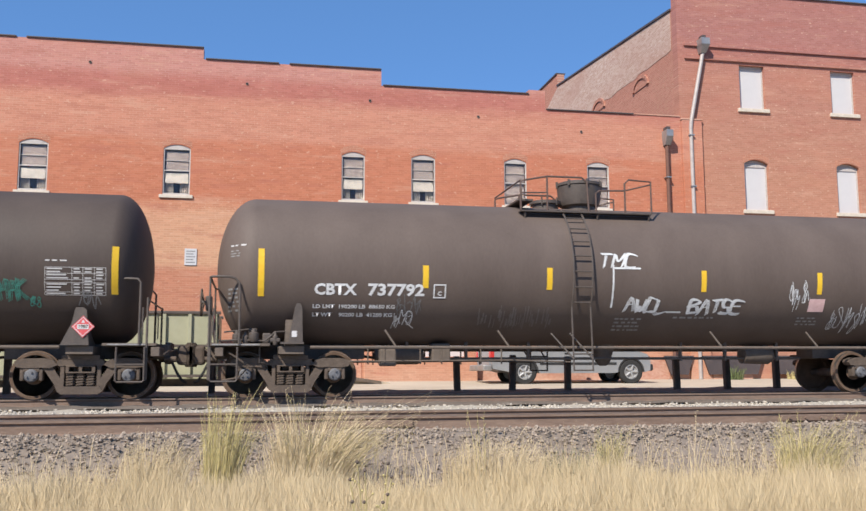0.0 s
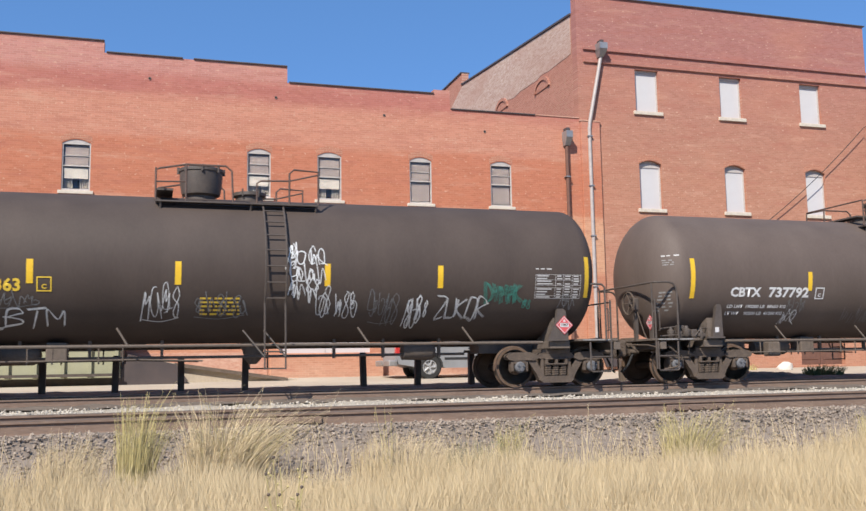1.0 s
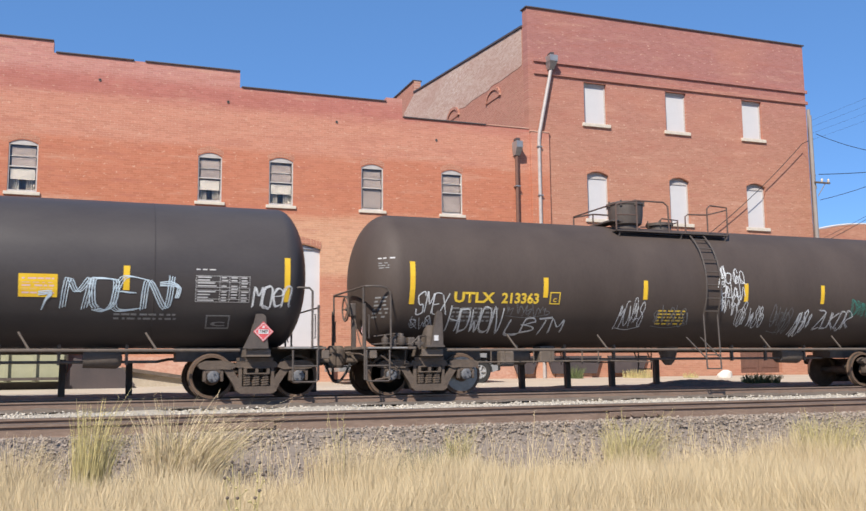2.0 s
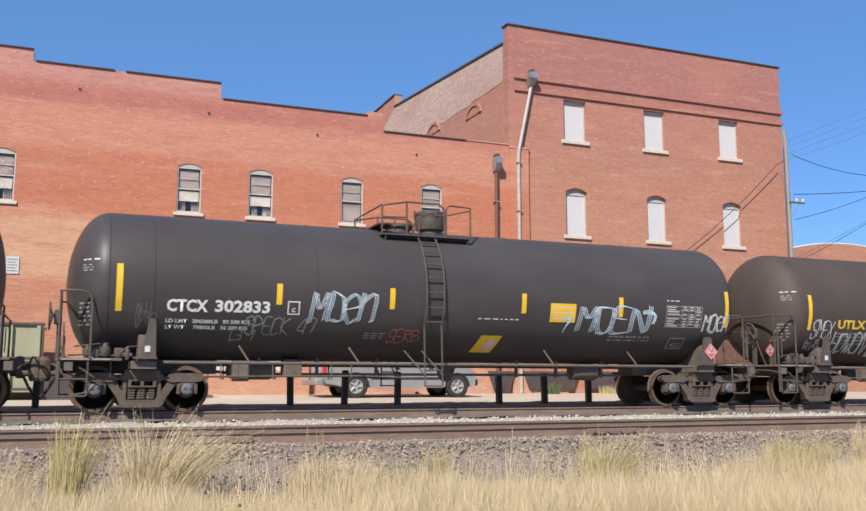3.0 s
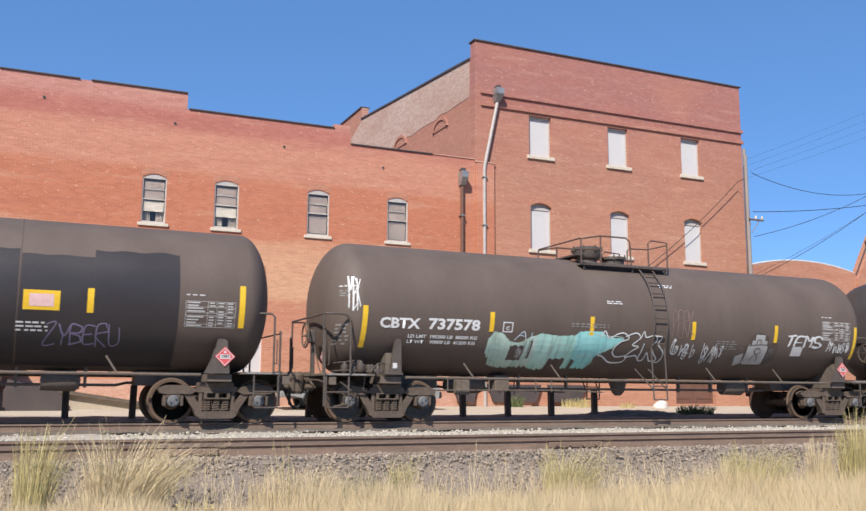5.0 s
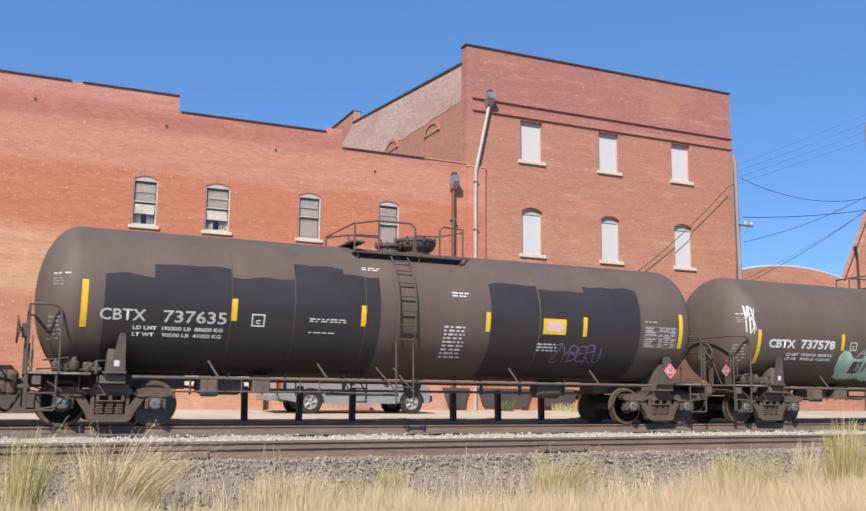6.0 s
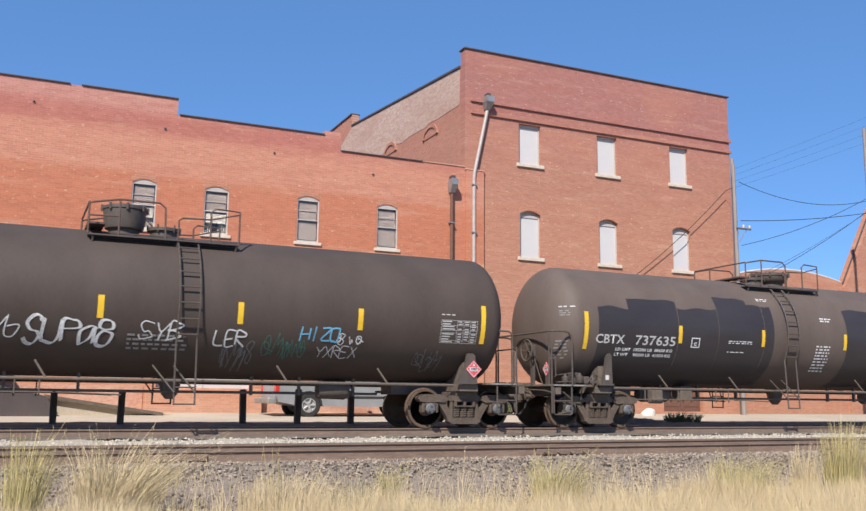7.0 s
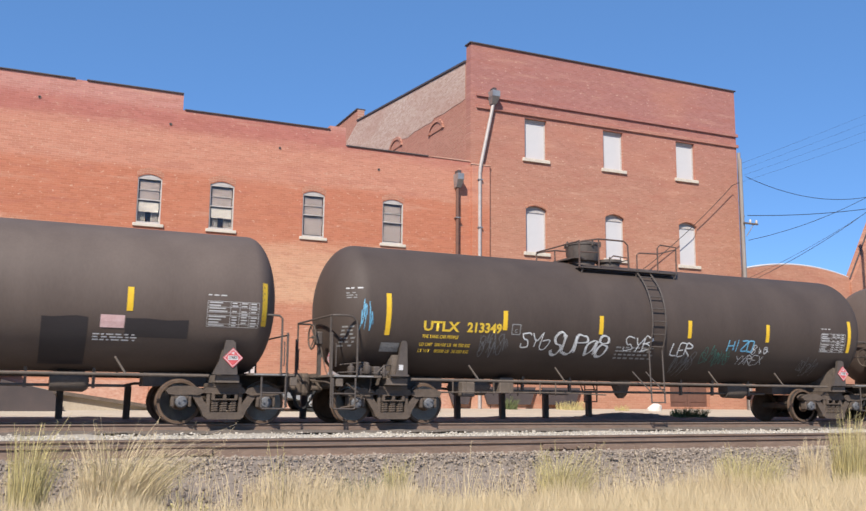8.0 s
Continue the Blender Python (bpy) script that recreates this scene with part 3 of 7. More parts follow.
    for k in range(11):
        a = -1 + 2 * k / 11
        xa, xb = (h + 0.04) * a, (h + 0.04) * (a + 2 / 11 - 0.004)
        za, zb = zh + 0.02 - 0.13 * a * a, zh + 0.02 - 0.13 * (a + 2 / 11) ** 2
        extrude_poly(bm, [(xa, za), (xb, zb), (xb, zb + 0.2), (xa, za + 0.2)], "y", -0.03, -0.0251)
    part("brick_arch", bm, BRICK_ARCH, w, "rowlock brick arch")


for i, ((a, b), look_in) in enumerate(zip(LEFT_WINDOWS, ((0, 1, 0.5, 1), (0, 1, 0.5, 1), (0, 1, 0.5, 1), (0, 1, 0.5, 1), (0, 0, 0.06, 0), (0, 0, 0.06, 0)))):
    sash_window(i + 1, a, b, *look_in)


def boarded_window(i, x0, x1, z0, z1, rise):
    w = tagged(new("window_%d" % i), "tall window closed with white boards above a pale sill", "boarded window", "boarded windows of the tall building", "structure")
    w.matrix_basis = pose((x0 + x1) / 2, WALL_Y + 0.16, z0)
    h, zh = (x1 - x0) / 2, z1 - z0
    bm = B()
    box(bm, -h + 0.05, h - 0.05, 0.0, 0.03, 0.0, zh - rise - 0.12)
    part("board", bm, WHITE, w, "white painted board")
    bm = B()
    for a, b in ((-h, -h + 0.05), (h - 0.05, h)):
        box(bm, a, b, -0.03, 0.05, 0, zh - rise)
    box(bm, -h + 0.05, h - 0.05, -0.03, 0.05, zh - rise - 0.12, zh - rise)
    part("window_frame", bm, WHITE_TRIM, w)
    if rise:
        bm = B()
        extrude_poly(bm, [(-h, zh - rise)] + [(h, zh - rise)] + [(-h + 2 * h * (1 - k / 8), zh - rise * (2 * k / 8 - 1) ** 2) for k in range(1, 8)], "y", 0.0, 0.05)
        part("arch_board", bm, WHITE_TRIM, w)
        bm = B()
        for k in range(11):
            a = -1 + 2 * k / 11
            xa, xb = (h + 0.04) * a, (h + 0.04) * (a + 2 / 11 - 0.004)
            za, zb = zh + 0.02 - rise * a * a, zh + 0.02 - rise * (a + 2 / 11) ** 2
            extrude_poly(bm, [(xa, za), (xb, zb), (xb, zb + 0.2), (xa, za + 0.2)], "y", -0.165, -0.1601)
        part("brick_arch", bm, BRICK_ARCH, w, "rowlock brick arch")
    bm = B()
    box(bm, -h - 0.12, h + 0.12, -0.24, 0.05, -0.14, -0.002, 0.012)
    part("window_sill", bm, STONE, w, "pale stone sill")


for i, (a, b) in enumerate(UP_WINDOWS):
    boarded_window(7 + i, a, b, 10.18, 11.85, 0)
    boarded_window(10 + i, a + 0.03, b - 0.03, 6.35, 8.25, 0.15)

# ---- barred window of the ground floor ----
barred = tagged(new("window_13"), "arched ground-floor window with dark iron bars and pale sill", "barred window", "", "structure")
barred.matrix_basis = pose((BARRED[0] + BARRED[1]) / 2, WALL_Y + 0.06, BARRED[2])
bw, bh = (BARRED[1] - BARRED[0]) / 2, BARRED[3] - BARRED[2]


def under_arch(x):
    return bh - 0.004 - 0.16 * (x / bw) ** 2


bm = B()
extrude_poly(bm, [(-bw, 0), (bw, 0)] + [(bw * (1 - k / 6), under_arch(bw * (1 - k / 6))) for k in range(13)], "y", 0.06, 0.09)
part("board", bm, WHITE, barred, "white board behind the bars")
bm = B()
for k in range(-4, 5):
    x = bw * k / 4.4
    box(bm, x - 0.009, x + 0.009, -0.01, 0.008, 0.02, under_arch(x) - 0.01)
part("bars", bm, DUSTY_LIFTED_STEEL, barred, "dark upright iron bars")
for z in (0.22, 1.0, 1.38):
    part("cross_bar", box(B(), -bw, bw, -0.016, 0.012, z, z + 0.025), DUSTY_LIFTED_STEEL, barred)
part("window_frame", box(box(box(B(), -bw, -bw + 0.05, 0.02, 0.06, 0, bh - 0.17), bw - 0.05, bw, 0.02, 0.06, 0, bh - 0.17), -bw + 0.05, bw - 0.05, 0.02, 0.06, 0, 0.06), WHITE_TRIM, barred, "white painted frame")
part("window_sill", box(B(), -bw - 0.1, bw + 0.1, -0.12, 0.05, -0.16, -0.002, 0.012), STONE, barred, "pale stone sill")
bm = B()
for k in range(11):
    a = -1 + 2 * k / 11
    xa, xb = (bw + 0.04) * a, (bw + 0.04) * (a + 2 / 11 - 0.02)
    za, zb = bh + 0.02 - 0.16 * a * a, bh + 0.02 - 0.16 * (a + 2 / 11) ** 2
    extrude_poly(bm, [(xa, za), (xb, zb), (xb, zb + 0.2), (xa, za + 0.2)], "y", -0.065, -0.0601)
part("brick_arch", bm, BRICK_ARCH, barred, "rowlock brick arch")

# ---- freight door and dark doorway ----
door = tagged(new("door_1"), "wide white freight door under a brick arch", "freight door", "", "structure")
door.matrix_basis = pose((DOOR[0] + DOOR[1]) / 2, WALL_Y + 0.15, DOOR[2])
hw, dh = (DOOR[1] - DOOR[0]) / 2, DOOR[3] - DOOR[2]
bm = B()
box(bm, -hw, 0 - 0.008, 0, 0.06, 0.0, dh - 0.27)
part("door_leaf", bm, WHITE, door, "white painted leaf")
bm = B()
box(bm, 0.008, hw, 0, 0.06, 0.0, dh - 0.27)
part("door_leaf", bm, WHITE, door, "white painted leaf")
bm = B()
box(bm, -hw, hw, -0.06, 0.06, dh - 0.268, dh - 0.2, 0.01)
part("lintel_rail", bm, GALV, door, "grey rail across the door head")
bm = B()
extrude_poly(bm, [(-hw, dh - 0.252), (hw, dh - 0.252)] + [(-hw + 2 * hw * (1 - k / 12), dh - 0.002 - 0.25 * (2 * k / 12 - 1) ** 2) for k in range(1, 12)], "y", 0.02, 0.08)
part("arch_board", bm, WHITE, door)
bm = B()
for k in range(17):
    a = -1 + 2 * k / 17
    xa, xb = (hw + 0.04) * a, (hw + 0.04) * (a + 2 / 17 - 0.015)
    extrude_poly(bm, [(xa, dh + 0.02 - 0.25 * a * a), (xb, dh + 0.02 - 0.25 * (a + 2 / 17) ** 2), (xb, dh + 0.24 - 0.25 * (a + 2 / 17) ** 2), (xa, dh + 0.24 - 0.25 * a * a)], "y", -0.165, -0.1501)
part("brick_arch", bm, BRICK_ARCH, door, "rowlock brick arch")
door2 = tagged(new("door_2"), "dark brown double door at street level", "door", "", "structure")
door2.matrix_basis = pose(26.05, WALL_Y + 0.2, 0.3)
for a, b in ((-1.05, -0.01), (0.01, 1.05)):
    bm = B()
    box(bm, a, b, 0, 0.06, 0, 2.3)
    box(bm, a + 0.12, b - 0.12, -0.02, 0, 0.2, 1.0, 0.01)
    box(bm, a + 0.12, b - 0.12, -0.02, 0, 1.2, 2.1, 0.01)
    part("door_leaf", bm, PIPE_BROWN, door2)


# ---- pipes, plates and holes on the wall ----
def downpipe(path, r, material, label, head):
    p = empty("downpipe", pose(path[0][0], WALL_Y, 0), label, "downpipe")
    tagged(p, kind="structure")
    x0 = path[0][0]
    bm = tube(B(), [(x - x0, -0.13, z) for x, z in path], r, 10)
    part("pipe", bm, material, p, smooth=40)
    zt = path[0][1]
    bm = B()
    lo = [(-0.1, -0.22, zt), (0.1, -0.22, zt), (0.1, -0.02, zt), (-0.1, -0.02, zt)]
    hi = [(-head, -0.42, zt + 0.28), (head, -0.42, zt + 0.28), (head, -0.02, zt + 0.28), (-head, -0.02, zt + 0.28)]
    tp = [(x, y, zt + 0.52) for x, y, z in hi]
    rings = [[bm.verts.new(c) for c in ring] for ring in (lo, hi, tp)]
    for a, b in zip(rings, rings[1:]):
        for k in range(4):
            bm.faces.new((a[k], a[(k + 1) % 4], b[(k + 1) % 4], b[k]))
    bm.faces.new(rings[0][::-1]), bm.faces.new(rings[-1])
    part("rain_head", bm, GALV, p, "galvanised funnel head")
    bm = B()
    box(bm, -0.07, 0.07, -0.3, -0.02, zt + 0.5, zt + 0.66)
    part("scupper", bm, COPING, p, "dark roof outlet")
    z = min(zt - 1.2, 9.0)
    while z > 0.6:
        bm = B()
        xx = path[-1][0] - x0
        box(bm, xx - r - 0.03, xx + r + 0.03, -0.13 - r - 0.015, -0.005, z, z + 0.04)
        part("bracket", bm, GALV, p)
        z -= 1.9


downpipe([(16.55, 12.15), (16.5, 11.9), (16.0, 9.6), (15.96, 9.3), (15.96, 0.2)], 0.072, PIPE_WHITE, "pale downpipe with a kink and a galvanised head", 0.17)
downpipe([(15.0, 8.6), (15.0, 0.2)], 0.07, PIPE_BROWN, "rusty brown downpipe with a galvanised head", 0.13)
# dark rings on the wall, coloured for the shade inside the drain holes
for x, z in ((-4.93, 10.5), (0.06, 10.06), (4.19, 9.71), (8.0, 9.34), (11.78, 8.98)):
    h = structure("scupper_hole", lathe(B(), [(0, 0.045), (-0.02, 0.05), (-0.02, 0.03), (0.0, 0.03)], (x, WALL_Y - 0.001, z), "y", 12), ROOM, "small dark ring standing in for a shaded roof-drain hole", "drain stub")
plate = empty("wall_notice", pose(-1.6, WALL_Y - 0.03, 4.2), "small white notice fixed to the orange brick wall", "notice")
bm = B()
box(bm, -0.19, 0.19, 0, 0.028, -0.27, 0.27, 0.004)
part("board", bm, WHITE, plate)
for k in range(5):
    bm = B()
    box(bm, -0.14, 0.14 - 0.05 * (k % 2), -0.004, -0.0005, 0.17 - k * 0.09, 0.2 - k * 0.09)
    part("text_line", bm, FAINT, plate, "grey line of small print")


# ---- ground and tracks ----
def ground_z(x, y):
    pts = ((-400, -0.95), (5, -0.92), (8.6, -0.88), (9.6, -0.62), (10.6, -0.2), (13.9, -0.2), (14.6, -0.27), (18.6, -0.24), (19.2, -0.17), (22.2, -0.15), (22.6, -0.02), (23.6, 0.02), (25, 0.0), (30.9, 0.18), (34, 0.2), (600, 0.2))
    for (a, za), (b, zb) in zip(pts, pts[1:]):
        if y <= b:
            return za + (zb - za) * (y - a) / (b - a)
    return 0.2


def sheet(bm, xs, ys, lift=0.0, rough=0.0, f=1.0):
    rows = [[bm.verts.new((x, y, ground_z(x, y) + lift + rough * noise.noise((x * f, y * f, 1.7)))) for x in xs] for y in ys]
    for a, b in zip(rows, rows[1:]):
        for k in range(len(xs) - 1):
            bm.faces.new((a[k], a[k + 1], b[k + 1], b[k]))
    return bm


far_x = [-3000, -800, -200, -80, -40, *range(-30, 61, 3), 80, 120, 250, 800, 3000]
structure("ground", sheet(B(), far_x, [-3000, -500, -100, -30, -8, 0, 3, 5, 7, 8.6, 9.6, 10.6, 13.9, 14.6, 18.6, 19.2, 22.2, 22.6, 23.6, 25, 28, 30.9, 34, 60, 200, 800, 3000], -0.004), DIRT, "dry dirt ground along the railway", "ground")
xs = [-40 + i * 0.35 for i in range(300)]
structure("pavement", sheet(B(), xs[::4], [23.7, 24.5, 26, 28, 30.99], 0.02), PAVING, "pale dusty paving in front of the brick buildings", "pavement")
structure("track_bed", sheet(B(), xs, [18.9, 19.2, 19.6, 20.2, 20.8, 21.4, 21.9, 22.3, 22.7, 23.1, 23.5, 23.75], 0.03, 0.05, 2.3), CINDER, "dark cinder bed under the train", "track bed")


bm = B()
bmesh.ops.create_grid(bm, x_segments=36, y_segments=10, size=1.0)
for v in bm.verts:
    hump = max(1 - v.co.x ** 2, 0) * max(1 - v.co.y ** 2, 0)
    v.co = Vector((17.0 + 2.6 * v.co.x, 23.25 + 0.5 * v.co.y, -0.05 + 0.24 * hump + 0.05 * noise.noise((v.co.x * 9, v.co.y * 4, 2))))
structure("cinder_mound", bm, CINDER, "low uneven mound of dark cinders beside the track", "mound")


RAIL_PROFILE = ((-0.07, -0.172), (0.07, -0.172), (0.07, -0.16), (0.011, -0.145), (0.011, -0.045), (0.036, -0.03), (0.036, -0.004), (-0.036, -0.004), (-0.036, -0.03), (-0.011, -0.045), (-0.011, -0.145), (-0.07, -0.16))


def track(yc, name):
    for s in (-0.7525, 0.7525):
        r = empty("rail", pose(-60, yc + s, 0), "rusty steel rail on weathered ties", "rail", name)
        tagged(r, kind="structure")
        part("rail_body", extrude_poly(B(), list(RAIL_PROFILE), "x", 0, 150), RAIL, r)
        part("rail_head", box(B(), 0, 150, -0.03, 0.03, -0.0035, 0.0), RAIL_TOP, r, "worn bright running surface")
    rnd = random.Random(int(yc * 10))
    base = [mesh_of("tie", box(B(), -0.115, 0.115, -1.3, 1.3, -0.33, -0.17, 0.012), TIE) for _ in range(1)]
    holder = empty("ties", pose(0, yc, 0), "weathered timber ties bedded in ballast", "railway ties", name)
    tagged(holder, kind="structure")
    for i in range(130):
        part("tie", base[0], None, holder, at=pose(-18 + i * 0.53 + rnd.uniform(-0.02, 0.02), rnd.uniform(-0.05, 0.05), rnd.uniform(-0.015, 0.005), 0, 0, rnd.uniform(-1.5, 1.5)))


TRAIN_Y, NEAR_Y = 20.65, 12.25
track(TRAIN_Y, "train track")
track(NEAR_Y, "near track")


def stones(name, n, region, size, material, label, seed):
    """Loose angular stones over a stretch of ground, as one mesh."""
    rnd = random.Random(seed)
    base = [(1, 0, 0), (-0.9, 0.2, 0.1), (0.1, 0.9, -0.1), (-0.1, -1, 0.1), (0.1, 0.1, 0.8), (0, 0, -0.7)]
    tri = ((0, 2, 4), (2, 1, 4), (1, 3, 4), (3, 0, 4), (2, 0, 5), (1, 2, 5), (3, 1, 5), (0, 3, 5))
    verts, faces = [], []
    for i in range(n):
        x, y, z = region(rnd)
        s = size * rnd.uniform(0.5, 1.5)
        m = Euler((rnd.uniform(0, 6), rnd.uniform(0, 6), rnd.uniform(0, 6))).to_matrix()
        o = len(verts)
        for b in base:
            v = m @ Vector((b[0] * rnd.uniform(0.7, 1.2), b[1] * rnd.uniform(0.6, 1.1), b[2] * rnd.uniform(0.7, 1.1))) * s
            verts.append((x + v.x, y + v.y, z + v.z * 0.8 + s * 0.3))
        faces += [(o + a, o + b, o + c) for a, b, c in tri]
    me = bpy.data.meshes.new(name)
    me.from_pydata(verts, [], faces)
    me.materials.append(material)
    return tagged(new(name, me), label, "ballast", "", "stuff")


def strip(x0, x1, y0, y1, lift=0.0):
    def pick(rnd):
        x, y = rnd.uniform(x0, x1), rnd.uniform(y0, y1)
        return x, y, ground_z(x, y) + lift + rnd.uniform(-0.02, 0.02)
    return pick


structure("ballast_bed", sheet(B(), xs[::2], [8.8, 9.3, 9.7, 10.2, 10.7, 11.3, 12.2, 13.2, 13.9, 14.2], 0.045, 0.035, 2.0), BALLAST_GREY, "grey ballast shoulder of the near track", "ballast bed")
structure("pale_bed", sheet(B(), xs[::2], [14.1, 14.8, 15.6, 16.5, 17.4, 18.2, 18.95], 0.01, 0.05, 2.0), BALLAST_PALE, "pale crushed stone between the tracks", "ballast bed")
stones("grey_stones", 30000, strip(-6, 24, 8.9, 11.2, 0.045), 0.024, BALLAST_GREY, "loose grey ballast stones on the shoulder", 3)
stones("bed_stones", 9000, strip(-8, 34, 11.1, 14.2, 0.03), 0.028, BALLAST_GREY, "grey ballast stones between the rails", 4)
stones("pale_stones", 46000, strip(-9, 42, 13.9, 19.0), 0.036, BALLAST_PALE, "pale crushed stones between the two tracks", 5)


# ---- tank cars ----
R_TANK, Z_TANK, HALF = 1.56, 2.63, 7.4
TRUCK = 6.88
SPRAY = {
    "A": "002640/1333", "B": "0006364534030333424100", "C": "4536160501104041"[:14], "D": "00062644422000", "E": "46060040/0333", "F": "4606 00/0333",
    "G": "453606001040432 3", "H": "0006/4046/0343", "I": "2026", "K": "0006/460340", "L": "060040", "M": "0006234640", "N": "00064046",
    "O": "1001051636454130 10", "P": "000636454403", "R": "00063645440340", "S": "4536160513334130100 1", "T": "0646/2620", "U": "0601103041 46",
    "V": "062046", "W": "0610233046", "X": "0046/0640", "Y": "062346/2320", "Z": "06460040", "1": "152620", "9": "44331305163645 4030", "3": "05163645332342413010 01",
    "8": "2304163644230210304223", "e": "0343452604022041", "n": "0006/0426464140", "b": "0600304333 03", "a": "4434240301103144/4440", "4": "3036024 2", "7": "064620"}


def on_tank(x, z, off):
    """The point of the near side of a tank at height z, off metres proud of the paint; the ends follow the dished heads."""
    r = R_TANK
    if x < -7.6:
        r *= math.sqrt(max(1 - ((-7.6 - x) / 0.8) ** 2, 0.02))
    if x > HALF:
        r *= math.sqrt(max(1 - ((x - HALF) / 0.66) ** 2, 0.02))
    r += off
    return Vector((x, -math.sqrt(max(r * r - (z - Z_TANK) ** 2, 0.0)), z))


def lettering(name, text, x0, x1, z0, z1, material, parent, label="", weight=0.034):
    cu = bpy.data.curves.new(name, "FONT")
    cu.body, cu.resolution_u, cu.offset = text, 2, weight
    ob = bpy.data.objects.new(name, cu)
    me = bpy.data.meshes.new_from_object(ob)
    bpy.data.objects.remove(ob)
    co = np.array([v.co[:2] for v in me.vertices])
    lo, hi = co.min(0), co.max(0)
    for v, (a, b) in zip(me.vertices, co):
        v.co = on_tank(x0 + (a - lo[0]) / (hi[0] - lo[0]) * (x1 - x0), z0 + (b - lo[1]) / (hi[1] - lo[1]) * (z1 - z0), 0.008)
    me.materials.clear()
    me.materials.append(material)
    return tagged(part(name, me, None, parent, label), "", "", "", "stuff" if z1 - z0 < 0.1 else "")


def patch(bm, x0, x1, z0, z1, off=0.006, nx=4, nz=6, slant=0.0, rag=0.0, seed=0):
    """A piece of the tank's skin between two stations and two heights."""
    rows = []
    for j in range(nz + 1):
        z = z0 + (z1 - z0) * j / nz
        row = []
        for i in range(nx + 1):
            x = x0 + (x1 - x0) * i / nx + slant * j / nz
            zz = z + rag * noise.noise((x * 1.7, seed, j)) * (1.6 if j == nz else 0.0)
            row.append(bm.verts.new(on_tank(x, zz, off)))
        rows.append(row)
    for a, b in zip(rows, rows[1:]):
        for k in range(nx):
            bm.faces.new((a[k], a[k + 1], b[k + 1], b[k]))
    return bm


def bars(name, x0, x1, z0, z1, n, material, parent, label="small illegible stencilled lines", seed=1):
    """Rows of small print as plain bars."""
    rnd = random.Random(seed)
    bm = B()
    for i in range(n):
        zb = z0 + (z1 - z0) * (i + 0.22) / n
        zt = z0 + (z1 - z0) * (i + 0.68) / n
        x = x0
        while x < x1 - 0.03:
            w = rnd.uniform(0.05, 0.16)
            patch(bm, x, min(x + w, x1), zb, zt, 0.0075, 1, 1)
            x += w + rnd.uniform(0.02, 0.07)
    return tagged(part(name, bm, material, parent), label, "", "", "stuff")


def ribbon(bm, pts, w, off):
    """A brush stroke over the tank's side along (x, z) points, smoothed."""
    p = [Vector(q) for q in pts]
    path = []
    for i in range(len(p) - 1):
        a, b, c, d = p[max(i - 1, 0)], p[i], p[i + 1], p[min(i + 2, len(p) - 1)]
        for k in range(5):
            t = k / 5
            path.append(0.5 * ((2 * b) + (c - a) * t + (2 * a - 5 * b + 4 * c - d) * t * t + (3 * b - a - 3 * c + d) * t ** 3))
    path.append(p[-1])
    last = None
    for i, q in enumerate(path):
        d = path[min(i + 1, len(path) - 1)] - path[max(i - 1, 0)]
        if d.length < 1e-6:
            continue
        s = Vector((-d.y, d.x)).normalized() * w * 0.5
        across = max(1, math.ceil(w / 0.07))
        row = [bm.verts.new(on_tank(q.x + s.x * (1 - 2 * j / across), q.y + s.y * (1 - 2 * j / across), off)) for j in range(across + 1)]
        if last:
            for j in range(across):
                bm.faces.new((last[j], last[j + 1], row[j + 1], row[j]))
        last = row


def spray(text, x0, x1, z0, z1, material, parent, w=0.035, slant=0.1, seed=1, label="sprayed graffiti tag", lift=0.0):
    """Hand-sprayed letters between two stations and two heights."""
    rnd = random.Random(seed)
    bm = B()
    n = len(text)
    cell = (x1 - x0) / n
    k = 0
    for i, ch in enumerate(text):
        if ch not in SPRAY:
            continue
        for st in SPRAY[ch].replace(" ", "").split("/"):
            pts = []
            for a, b in zip(st[::2], st[1::2]):
                u, v = int(a) / 4 + rnd.uniform(-0.11, 0.11), int(b) / 6 + rnd.uniform(-0.09, 0.09)
                pts.append((x0 + cell * (i + 0.05 + 0.85 * u) + slant * v * cell, z0 + (z1 - z0) * v))
            ribbon(bm, pts, 0.7 * w * rnd.uniform(0.75, 1.15), 0.009 + lift + 0.0004 * k)
            k += 1
    return tagged(part("graffiti", bm, material, parent), label, "", "", "stuff")


def chalk(text, x0, x1, z0, z1, material, parent, gap=0.045, w=0.024, slant=0.2, seed=1, label="loosely doubled sprayed letters"):
    """Letters gone over three times with a thin cap, the strokes a little apart."""
    for k in range(3):
        spray(text, x0 + gap * (k - 1), x1 + gap * (k - 1), z0 + 0.015 * (k - 1), z1 + 0.012 * (1 - k), material, parent, w, slant, seed, label, 0.0015 * k)


